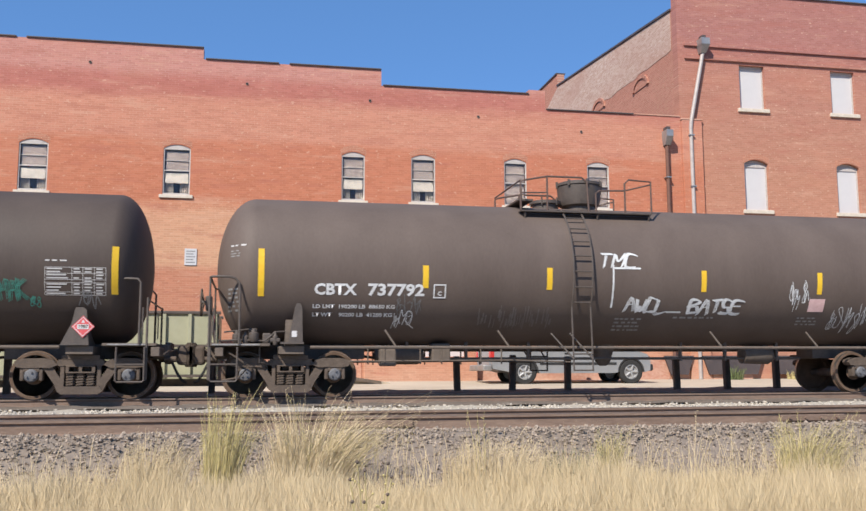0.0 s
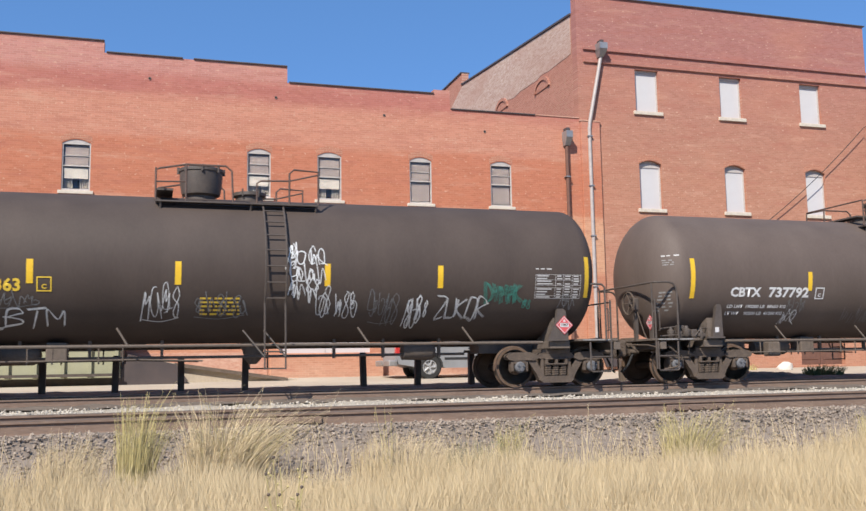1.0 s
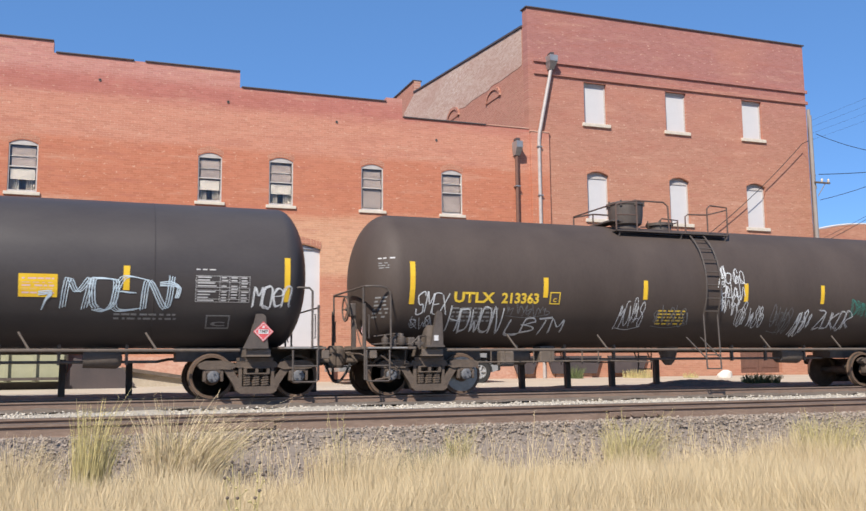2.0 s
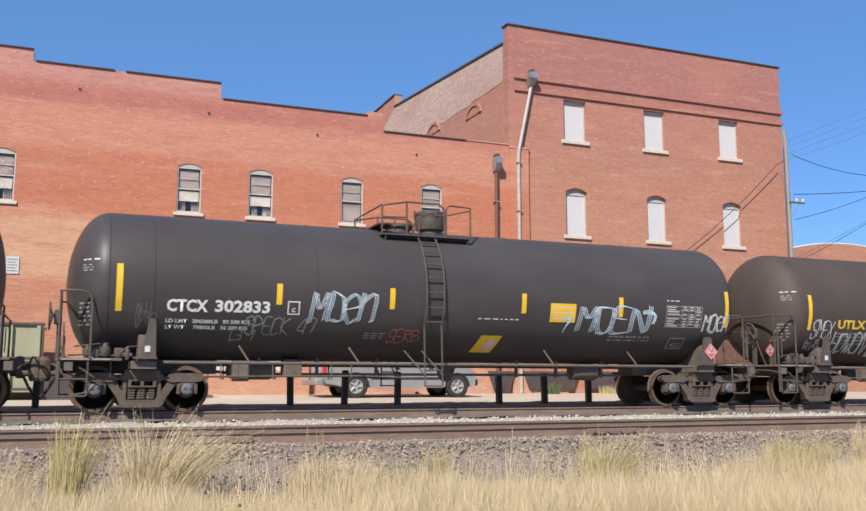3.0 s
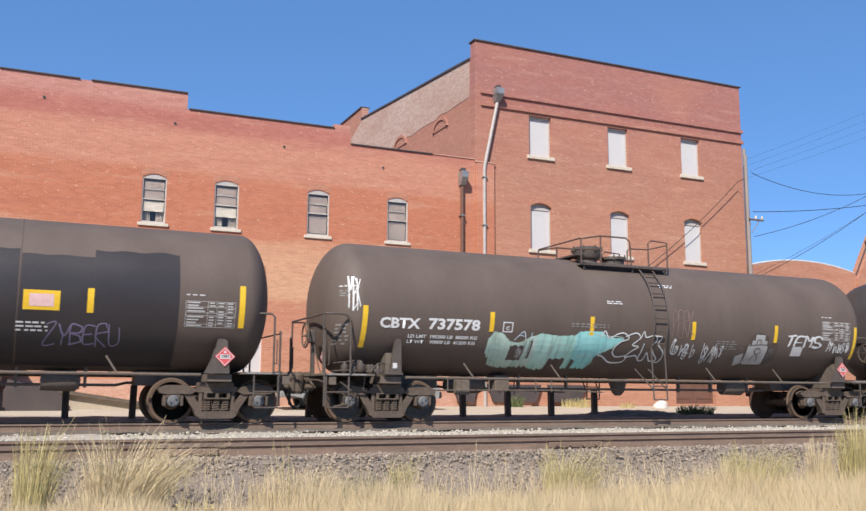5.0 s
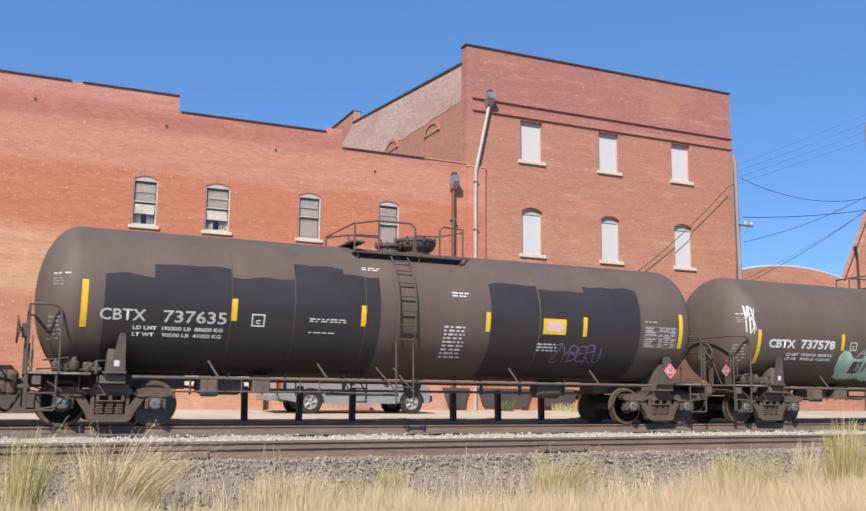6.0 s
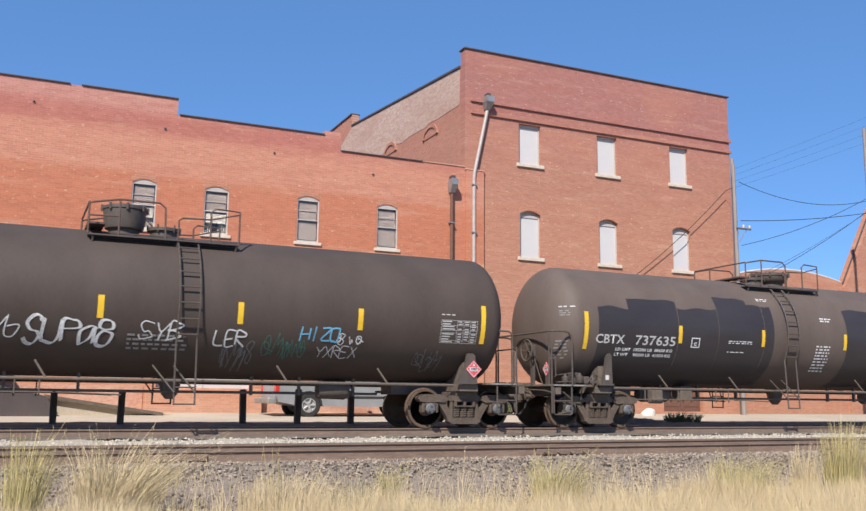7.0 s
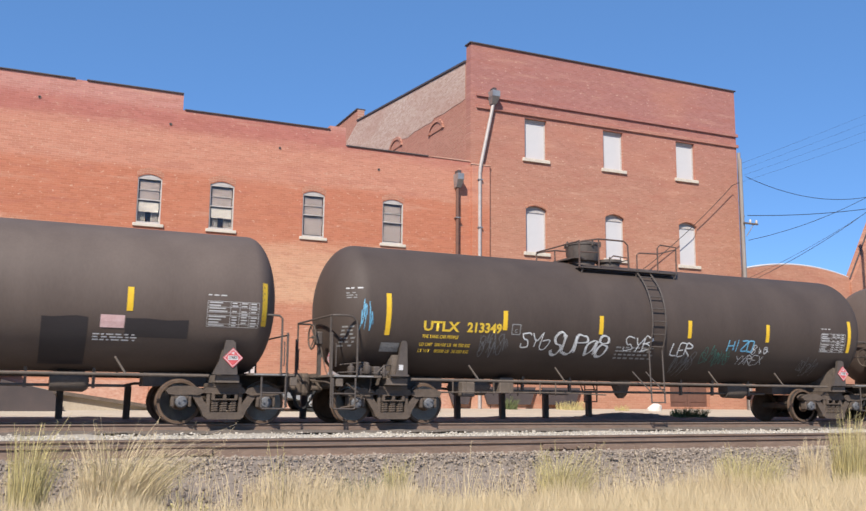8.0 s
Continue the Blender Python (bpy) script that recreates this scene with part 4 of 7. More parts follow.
def scribble(x0, x1, z0, z1, material, parent, w=0.025, n=5, seed=1, label="illegible sprayed scribble"):
    """A fast tag that cannot be read: strokes that zigzag and loop along the line."""
    rnd = random.Random(seed)
    bm = B()
    w = min(w, 0.045) * 0.5
    rows = max(1, round((z1 - z0) / 0.4))
    j = 0
    for r in range(rows):
        a, b = z0 + (z1 - z0) * r / rows, z0 + (z1 - z0) * (r + 1.1) / rows
        h = b - a
        span = (x1 - x0) / n
        for k in [*range(n), *range(0, n, 2)]:
            c = x0 + span * (k + 0.5 + rnd.uniform(-0.3, 0.3))
            kind = rnd.randint(0, 4)
            if kind == 0:      # two sharp strokes
                pts = [(c - span * 0.4, b), (c - span * 0.1, a), (c + span * 0.1, b - 0.3 * h), (c + span * 0.5, a + 0.2 * h)]
            elif kind == 1:    # a round letter with a tail
                a0 = rnd.uniform(0, 6)
                pts = [(c + span * 0.36 * math.cos(a0 + i * 0.95), (a + b) / 2 + h * 0.4 * math.sin(a0 + i * 0.95)) for i in range(7)]
                pts.append((c + span * 0.7, a + rnd.uniform(-0.1, 0.4) * h))
            elif kind == 2:    # a hook
                pts = [(c - span * 0.4, b), (c - span * 0.3, a + 0.1 * h), (c + span * 0.2, a), (c + span * 0.5, a + 0.5 * h), (c + span * 0.1, b * 0.6 + a * 0.4), (c - span * 0.1, (a + b) / 2)]
            elif kind == 3:    # crossing arms
                pts = [(c - span * 0.5, a), (c + rnd.uniform(-0.1, 0.2) * span, b), (c + span * 0.1, (a + b) / 2), (c + span * 0.6, b - 0.2 * h), (c + span * 0.3, a)]
            else:              # a figure of eight
                pts = [(c, b), (c - span * 0.35, b - 0.25 * h), (c + span * 0.3, a + 0.35 * h), (c, a), (c - span * 0.35, a + 0.2 * h), (c + span * 0.3, b - 0.2 * h), (c, b)]
            lift = rnd.uniform(-0.2, 0.2) * h
            size = rnd.uniform(0.6, 1.25)
            pts = [(c + (x - c) * size + rnd.uniform(-0.1, 0.1) * span, (a + b) / 2 + (z - (a + b) / 2) * size + lift + rnd.uniform(-0.07, 0.07) * h) for x, z in pts]
            ribbon(bm, pts, w * rnd.uniform(0.8, 1.2), 0.009 + 0.0004 * j)
            j += 1
    if n > 3 and rnd.random() < 0.6:
        ribbon(bm, [(x0, z0 - 0.02), ((x0 + x1) / 2, z0 - 0.06), (x1, z0 + 0.02)], w * 0.8, 0.013)
    return tagged(part("graffiti", bm, material, parent), label, "", "", "stuff")


def wheel_profile():
    return [(0.07, 0.08), (0.07, 0.15), (0.03, 0.2), (0.02, 0.36), (0.055, 0.4), (0.055, 0.455), (-0.03, 0.457), (-0.055, 0.462), (-0.065, 0.485), (-0.085, 0.485), (-0.085, 0.4), (-0.03, 0.37), (-0.02, 0.2), (-0.05, 0.15), (-0.05, 0.08)]


CACHE = {}


def shared(key, make, material, smooth=None):
    if key not in CACHE:
        CACHE[key] = mesh_of(key, make(), material, smooth)
    return CACHE[key]


def side_frame():
    """Cast frame: a flat lobe over each bearing, sloping arms down to the spring seat, two columns and a bridge."""
    bm = B()
    y0, y1 = -0.09, 0.09
    extrude_poly(bm, [(-0.46, 0.68), (-0.4, 0.77), (0.4, 0.77), (0.46, 0.68), (0.4, 0.64), (-0.4, 0.64)], "y", y0, y1)
    for s in (-1, 1):
        lobe = [(0.42, 0.66), (0.5, 0.75), (0.66, 0.79), (1.04, 0.785), (1.17, 0.74), (1.2, 0.68), (1.16, 0.62), (1.02, 0.6), (0.7, 0.61), (0.56, 0.6)]
        extrude_poly(bm, [(s * x, z) for x, z in lobe], "y", y0 - 0.03, y1 + 0.03)
        extrude_poly(bm, [(s * x, z) for x, z in ((0.7, 0.62), (0.52, 0.64), (0.34, 0.36), (0.28, 0.22), (0.42, 0.16), (0.48, 0.3))], "y", y0 + 0.01, y1 - 0.01)
        box(bm, min(s * 0.3, s * 0.37), max(s * 0.3, s * 0.37), y0 + 0.015, y1 - 0.015, 0.2, 0.7)
        box(bm, s * 0.889 - 0.15, s * 0.889 + 0.15, y0 - 0.015, y1 + 0.015, 0.52, 0.62, 0.02)
        for d in (-0.17, 0.17):
            box(bm, s * 0.889 + d - 0.035, s * 0.889 + d + 0.035, y0, y1, 0.36, 0.6, 0.015)
    extrude_poly(bm, [(-0.42, 0.16), (-0.34, 0.1), (0.34, 0.1), (0.42, 0.16), (0.36, 0.25), (-0.36, 0.25)], "y", y0 - 0.03, y1 + 0.03)
    return bm


def spring():
    bm = tube(B(), [(0.082 * math.cos(a * 1.05), 0.082 * math.sin(a * 1.05), 0.25 + 0.25 * a / 30) for a in range(31)], 0.022, 5)
    return lathe(bm, [(0.25, 0.05), (0.5, 0.05)], (0, 0, 0), "z", 8)


def bolster_end():
    bm = B()
    box(bm, -0.27, 0.27, -0.12, 1.0, 0.5, 0.53, 0.008)
    box(bm, -0.27, 0.27, -0.12, 1.0, 0.62, 0.65, 0.008)
    for x in (-0.27, -0.03, 0.21):
        box(bm, x, x + 0.06, -0.12, 1.0, 0.53, 0.62)
    return bm


def bearing_cap():
    bm = lathe(B(), [(0.1, 0.12), (-0.02, 0.125), (-0.05, 0.1), (-0.06, 0.045), (-0.062, 0.01)], (0, 0, 0), "y", 18)
    for k in range(3):
        a = k * math.tau / 3
        lathe(bm, [(-0.09, 0.022), (-0.04, 0.022)], (0.068 * math.cos(a), 0, 0.068 * math.sin(a)), "y", 6)
    return bm


def wheelset(car, x):
    w = part("wheelset", shared("axle", lambda: lathe(B(), [(-1.0, 0.07), (-0.85, 0.08), (-0.8, 0.09), (0.8, 0.09), (0.85, 0.08), (1.0, 0.07)], (0, 0, 0), "y", 14), IRON, 40), None, car, at=pose(x, 0, 0.457))
    for s, rz in ((-1, 180), (1, 0)):
        part("wheel", shared("wheel", lambda: lathe(B(), wheel_profile(), (0, 0, 0), "y", 40), WHEEL, 35), None, w, at=pose(0, s * 0.76, 0, 0, 0, rz))
        part("bearing_cap", shared("cap", bearing_cap, BLUE_CAP, 40), None, w, at=pose(0, s * 1.09, 0, 0, 0, 0 if s < 0 else 180), label="blue-grey bearing cap")
        part("tread", shared("tread", lambda: lathe(B(), [(0.05, 0.4575), (-0.028, 0.4595), (-0.029, 0.45), (0.05, 0.45)], (0, 0, 0), "y", 40), TREAD, 35), None, w, at=pose(0, s * 0.76, 0, 0, 0, rz), label="polished running tread")
    return w


def bogie(car, x):
    b = part("bogie", shared("bogie_beam", lambda: box(box(B(), -0.17, 0.17, -0.95, 0.95, 0.54, 0.74, 0.02), -0.1, 0.1, -0.2, 0.2, 0.74, 0.86), IRON), None, car, at=pose(x, 0, 0))
    for s in (-1, 1):
        turn = 0 if s < 0 else 180
        part("side_frame", shared("side_frame", side_frame, IRON, 40), None, b, at=pose(0, s * 1.0, 0, 0, 0, turn), label="dirty cast side frame")
        for sx in (-0.19, 0.0, 0.19):
            part("spring", shared("spring", spring, IRON, 50), None, b, at=pose(sx, s * 1.0, 0))
        part("bolster_end", shared("bolster_end", bolster_end, IRON), None, b, at=pose(0, s * 1.0, 0, 0, 0, turn))
        part("brake_beam", shared("brake_beam", lambda: tube(B(), [(-0.42, -0.7, 0.36), (-0.42, 0.7, 0.36)], 0.045, 8), IRON), None, b, at=pose(0 if s < 0 else 0.84, 0, 0))
    return b


def ladder_path(off, a0, a1, n):
    return [(-(R_TANK + off) * math.cos(a), Z_TANK + (R_TANK + off) * math.sin(a)) for a in [a0 + (a1 - a0) * i / n for i in range(n + 1)]]


def tank_shell():
    prof = [(-7.6 - 0.8 * math.sin(a), max(R_TANK * math.cos(a), 0.02)) for a in [math.pi / 2 * (1 - i / 14) for i in range(14)]]
    prof += [(-7.6 + (7.6 + HALF) * i / 20, R_TANK) for i in range(21)]
    prof += [(HALF + 0.66 * math.sin(a), max(R_TANK * math.cos(a), 0.02)) for a in [math.pi / 2 * (i + 1) / 14 for i in range(14)]]
    return lathe(B(), prof, (0, 0, Z_TANK), "x", 80)


def centre_platform(car, x0, x1, dome, dome_r, dome_h, small, kind):
    z = 3.97
    p = part("platform", box(box(box(B(), x0 - 0.5, x1, -1.1, -0.86, z - 0.03, z), x0 - 0.5, x1, 0.86, 1.1, z - 0.03, z), x0 - 0.5, x0 - 0.15, -0.84, 0.84, z + 0.25, z + 0.29), BLACK_STEEL, car, "black steel walkway on the crown")
    for x in (x0 - 0.4, (x0 + x1) / 2, x1 - 0.05):
        for s in (-1, 1):
            part("support", tube(B(), [(x, s * 1.06, z - 0.02), (x, s * 1.0, z - 0.18)], 0.025, 6), BLACK_STEEL, p)
    for s in (-1, 1):
        top, w = z + 0.76, s * 1.07
        for r, path in (
                (0.022, [(x0 - 0.5, w, z), (x0 - 0.5, w, top - 0.14), (x0 - 0.42, w, top - 0.1), (x0 + 0.1, w, top), (x0 + 0.9, w, top), (x0 + 1.02, w, top - 0.1), (x0 + 1.05, w, z)]),
                (0.022, [(x0 + 0.1, w, top), (x0 + 0.1, w, z)]),
                (0.018, [(x0 - 0.5, w, z + 0.38), (x0 + 0.1, w, z + 0.4)]),
                (0.02, [(x1 - 1.3, w, z), (x1 - 1.3, w, z + 0.42), (x1 - 1.22, w, z + 0.48), (x1 - 0.62, w, z + 0.5)]),
                (0.022, [(x1 - 0.62, w, z), (x1 - 0.62, w, z + 0.66), (x1 - 0.52, w, z + 0.75), (x1, w, top - 0.04), (x1, w, z)]),
                (0.018, [(x1 - 0.62, w, z + 0.5), (x1, w, top - 0.1)])):
            part("handrail", tube(B(), path, r, 6), RUSTY_RAIL, p, "bent rusty pipe handrail")
    part("handrail", tube(B(), [(x0 - 0.5, -1.07, z + 0.66), (x0 - 0.5, 1.07, z + 0.66)], 0.02, 6), RUSTY_RAIL, p)
    bm = lathe(B(), [(4.1, dome_r * 0.72), (4.24, dome_r * 0.72), (4.28, dome_r * 0.9), (4.2 + dome_h * 0.45, dome_r * 0.99), (4.2 + dome_h - 0.08, dome_r * 1.02), (4.2 + dome_h - 0.06, dome_r * 1.07), (4.2 + dome_h, dome_r * 1.07), (4.2 + dome_h + 0.03, dome_r * 0.9), (4.2 + dome_h + 0.05, 0.05)], (dome, 0, 0), "z", 24)
    for k in range(8):
        a = k * math.tau / 8
        lathe(bm, [(4.2 + dome_h - 0.1, 0.03), (4.2 + dome_h + 0.04, 0.03)], (dome + dome_r * 1.07 * math.cos(a), dome_r * 1.07 * math.sin(a), 0), "z", 6)
    part("valve_housing", bm, BLACK_STEEL, car, "round steel valve housing", 35)
    bm = lathe(B(), [(4.1, 0.3), (4.28, 0.3), (4.29, 0.36), (4.36, 0.36), (4.37, 0.25), (4.4, 0.05)], (small, 0, 0), "z", 20)
    for k in range(6):
        a = k * math.tau / 6
        tube(bm, [(small + 0.34 * math.cos(a), 0.34 * math.sin(a), 4.25), (small + 0.36 * math.cos(a), 0.36 * math.sin(a), 4.42)], 0.02, 6)
    part("manway", bm, BLACK_STEEL, car, "bolted manway lid", 35)


def ladder(car, x):
    for s in (-1, 1):
        path = ladder_path(0.1, radians(58), radians(-28), 16)
        for d in (-0.21, 0.21):
            part("ladder_rail", tube(B(), [(x + d, s * -y, z) for y, z in path] + [(x + d, s * 1.53, 0.5)], 0.02, 6), BLACK_STEEL, car)
        for i in range(10):
            a = radians(56 - i * 11.5)
            y, z = (R_TANK + 0.1) * math.cos(a), Z_TANK + (R_TANK + 0.1) * math.sin(a)
            if i > 7:
                y, z = 1.53, (0.86, 0.52)[i - 8]
            if "rung" not in CACHE:
                CACHE["rung"] = mesh_of("rung", tube(B(), [(-0.21, 0, 0), (0.21, 0, 0)], 0.016, 6), BLACK_STEEL)
            part("rung", CACHE["rung"], None, car, at=pose(x, s * y, z))
        bm = B()
        for d in (-0.21, 0.21):
            tube(bm, [(x + d, s * 1.55, 0.75), (x + d - 0.42, s * 1.3, 1.3)], 0.018, 6)
        part("ladder_brace", bm, BLACK_STEEL, car)


def underframe(car):
    for s in (-1, 1):
        bm = B()
        box(bm, min(s * 5.3, s * 8.45), max(s * 5.3, s * 8.45), -0.33, 0.33, 0.78, 1.08, 0.01)
        box(bm, s * TRUCK - 0.25, s * TRUCK + 0.25, -1.32, 1.32, 0.86, 1.02, 0.01)
        extrude_poly(bm, [(-1.3, 1.0), (-1.25, 1.55), (-0.6, 1.2), (0.6, 1.2), (1.25, 1.55), (1.3, 1.0)], "x", s * TRUCK - 0.12, s * TRUCK + 0.12)
        part("stub_sill", bm, DUSTY_LIFTED_STEEL, car, "black stub sill and bolster")
        bm = B()
        box(bm, s * 8.55 - 0.3, s * 8.55 + 0.15, -0.16, 0.16, 0.72, 0.98, 0.03)
        box(bm, min(s * 8.6, s * 8.88), max(s * 8.6, s * 8.88), -0.27, 0.2, 0.66, 1.06, 0.06)
        lathe(bm, [(0.62, 0.11), (0.68, 0.14), (1.04, 0.14), (1.12, 0.09)], (s * 8.88, -0.16, 0), "z", 14)
        part("coupler", bm, IRON, car, "rusty knuckle coupler")
        part("air_hose", tube(B(), [(s * 8.5, -0.35, 0.75), (s * 8.62, -0.35, 0.5), (s * 8.72, -0.3, 0.34), (s * 8.8, -0.25, 0.3)], 0.028, 8), RUBBER, car, "hanging black air hose", 40)
        part("end_sill", box(B(), min(s * 8.2, s * 8.36), max(s * 8.2, s * 8.36), -1.4, 1.4, 0.82, 1.0, 0.01), DUSTY_LIFTED_STEEL, car, "black end sill beam")
        part("striker", box(B(), min(s * 8.36, s * 8.5), max(s * 8.36, s * 8.5), -0.3, 0.3, 0.68, 1.12, 0.03), IRON, car, "cast coupler pocket")
        part("uncoupling_lever", tube(B(), [(s * 8.45, -1.4, 0.86), (s * 8.5, -1.1, 0.92), (s * 8.55, -0.25, 0.95), (s * 8.75, -0.12, 1.05)], 0.016, 6), IRON, car, "bent uncoupling lever")
        part("angle_cock", lathe(B(), [(-0.12, 0.05), (0.12, 0.06)], (s * 8.48, -0.35, 0.78), "x", 10), IRON, car)
        part("side_bearing", box(B(), s * TRUCK - 0.35, s * TRUCK + 0.35, -1.1, -0.55, 0.76, 0.85, 0.01), IRON, car)
        part("slack_adjuster", tube(B(), [(s * 7.9, -0.3, 0.6), (s * 5.8, -0.3, 0.55)], 0.05, 8), IRON, car)
        bm = B()
        x0, x1 = sorted((s * 7.3, -8.52 if s < 0 else 8.3))
        box(bm, x0, x1, -1.42, 1.42, 1.02, 1.07, 0.006)
        part("end_platform", bm, DUSTY_LIFTED_STEEL, car, "steel end walkway")
        part("reflective_edge", box(B(), x0 + 0.1, x1 - 0.2, -1.435, -1.422, 1.03, 1.06), FAINT, car, "worn pale edge strip")
        for q in (-1, 1):
            # corner post, stirrup step with two treads, short inner post
            ex = 8.48 if s < 0 else 8.12
            part("corner_post", tube(B(), [(s * ex, q * 1.42, 0.36), (s * ex, q * 1.42, 2.0 if s < 0 else 1.95)], 0.024, 6), BLACK_STEEL, car, "upright grab iron at the corner")
            bm = tube(B(), [(s * (ex - 0.03), q * 1.46, 1.0), (s * (ex - 0.03), q * 1.46, 0.36), (s * (ex - 0.06), q * 1.46, 0.33), (s * (ex - 0.52), q * 1.46, 0.33), (s * (ex - 0.55), q * 1.46, 0.36), (s * (ex - 0.55), q * 1.46, 1.0)], 0.02, 6)
            tube(bm, [(s * (ex - 0.03), q * 1.46, 0.66), (s * (ex - 0.55), q * 1.46, 0.66)], 0.018, 6)
            part("sill_step", bm, BLACK_STEEL, car, "stirrup step below the corner")
            part("grab_iron", tube(B(), [(s * (ex - 0.08), q * 1.4, 1.75), (s * (ex - 0.08), q * 1.47, 1.75), (s * (ex - 0.08), q * 1.47, 1.25), (s * (ex - 0.08), q * 1.4, 1.25)], 0.014, 6), BLACK_STEEL, car)
        if s < 0:   # the brake end's guard rail runs from flank to flank round the platform
            bend = [(-7.9, 2.14), (-7.92, 2.26), (-8.0, 2.35), (-8.12, 2.38), (-8.34, 2.38)]
            near = [(-7.9, -1.45, 1.05)] + [(x, -1.45, z) for x, z in bend] + [(-8.45, -1.4, 2.38), (-8.48, -1.28, 2.38)]
            u = near + [(x, -y, z) for x, y, z in near[::-1]]
            part("guard_rail", tube(B(), u, 0.024, 8), BLACK_STEEL, car, "bent pipe rail round the brake platform", 40)
            for q in (-1, 1):
                part("rail_post", tube(B(), [(-8.48, q * 1.3, 1.0), (-8.48, q * 1.3, 2.37)], 0.022, 6), BLACK_STEEL, car)
        else:
            u = [(7.98, -1.45, 1.05), (7.98, -1.45, 2.24), (7.92, -1.43, 2.31), (7.7, -1.4, 2.32), (7.62, -1.36, 2.3)]
            for q in (1, -1):
                part("guard_rail", tube(B(), [(x, q * y, z) for x, y, z in u], 0.024, 8), BLACK_STEEL, car, "bent pipe rail beside the dished end", 40)
            part("end_rail", tube(B(), [(8.14, -1.42, 1.9), (8.14, 1.42, 1.9)], 0.018, 6), BLACK_STEEL, car)
    # long pipes and hangers below the belly
    for q in (-1, 1):
        part("side_rail", tube(B(), [(-6.5, q * 1.24, 1.0), (6.5, q * 1.24, 1.0)], 0.032, 8), DUSTY_LIFTED_STEEL, car, "long pipe rail under the tank flank")
        for x in (-4.75, -2.35, 2.5, 4.85):
            part("rail_strut", shared("strut", lambda: tube(B(), [(0.0, 0, 0), (-0.22, 0.12, 0.36)], 0.022, 6), DUSTY_LIFTED_STEEL), None, car, at=pose(x, q * 1.24, 1.0, 0, 0, 0 if q < 0 else 180))
    part("train_line", tube(B(), [(-8.4, 0.42, 0.88), (-5.2, 0.42, 0.84), (-4.9, -0.42, 0.78), (4.9, -0.42, 0.78), (5.2, 0.42, 0.84), (8.4, 0.42, 0.88)], 0.03, 8), DUSTY_LIFTED_STEEL, car, "long air brake pipe")
    for x in (-4.4, -3.1, -1.7, 1.9, 3.0, 4.3):
        part("pipe_hanger", shared("hanger", lambda: box(B(), -0.03, 0.03, -0.04, 0.04, 0.72, 1.14), DUSTY_LIFTED_STEEL), None, car, at=pose(x, -0.42, 0))
    bm = lathe(B(), [(-0.45, 0.02), (-0.44, 0.2), (0.2, 0.22), (0.3, 0.16), (0.32, 0.02)], (3.9, -0.35, 0.86), "x", 18)
    part("brake_cylinder", bm, DUSTY_LIFTED_STEEL, car, "air brake cylinder", 40)
    bm = box(B(), -3.9, -3.5, -0.7, -0.3, 0.72, 1.1, 0.03)
    part("brake_valve", bm, DUSTY_LIFTED_STEEL, car, "air brake valve box")
    bm = lathe(B(), [(0.62, 0.08), (0.72, 0.17), (1.15, 0.3)], (0.2, 0, 0), "z", 16)
    part("bottom_outlet", bm, DUSTY_LIFTED_STEEL, car, "bottom outlet valve", 40)
    # body brackets on the bolsters
    for q in (-1, 1):
        bm = extrude_poly(B(), [(-6.95, 1.06), (-6.66, 1.06), (-6.68, 1.8), (-6.71, 1.87), (-6.79, 1.87), (-6.82, 1.8)], "y", q * 1.36 - 0.05, q * 1.36 + 0.05)
        part("white_tag", box(B(), -6.88, -6.78, q * 1.36 - 0.058, q * 1.36 - 0.051, 1.2, 1.32), WHITE, car, "small white tag")
        box(bm, -7.1, -6.64, q * 1.36 - 0.09, q * 1.36 + 0.09, 1.06, 1.1)
        part("bolster_bracket", bm, BLACK_STEEL, car, "tapered bracket between bolster and tank")
        bm = extrude_poly(B(), [(6.54, 1.03), (7.06, 1.03), (7.0, 1.7), (6.94, 1.75), (6.8, 1.75), (6.74, 1.45)], "y", q * 1.38 - 0.04, q * 1.38 + 0.04)
        part("bolster_bracket", bm, BLACK_STEEL, car, "sloping bracket between bolster and tank")
    # hand brake and rigging on the brake end
    bm = tube(B(), [(-8.68, -0.55 + 0.27 * math.cos(k * math.tau / 24), 1.93 + 0.27 * math.sin(k * math.tau / 24)) for k in range(24)], 0.02, 6, True)
    for k in range(5):
        a = k * math.tau / 5
        tube(bm, [(-8.62, -0.55, 1.93), (-8.68, -0.55 + 0.26 * math.cos(a), 1.93 + 0.26 * math.sin(a))], 0.014, 6)
    part("brake_wheel", bm, IRON, car, "round hand brake wheel", 40)
    part("brake_housing", lathe(box(B(), -8.6, -8.46, -0.68, -0.42, 1.76, 2.06, 0.03), [(-0.08, 0.04), (0.03, 0.05)], (-8.6, -0.55, 1.93), "x", 10), BLACK_STEEL, car)
    part("brake_stand", box(B(), -8.54, -8.46, -0.6, -0.5, 1.02, 1.77), BLACK_STEEL, car)
    part("brake_chain", tube(B(), [(-8.5, -0.62, 1.75), (-8.42, -0.8, 1.2), (-8.3, -0.95, 0.78), (-7.9, -0.9, 0.62)], 0.014, 5), IRON, car, "hanging brake chain")
    bm = box(box(box(B(), -7.72, -7.55, -1.2, -0.95, 1.07, 1.38, 0.03), -7.45, -7.28, -1.3, -1.1, 1.07, 1.28, 0.03), -7.3, -7.1, -1.35, -1.15, 1.1, 1.18, 0.02)
    part("brake_rigging", bm, BLACK_STEEL, car, "brake valves and levers")
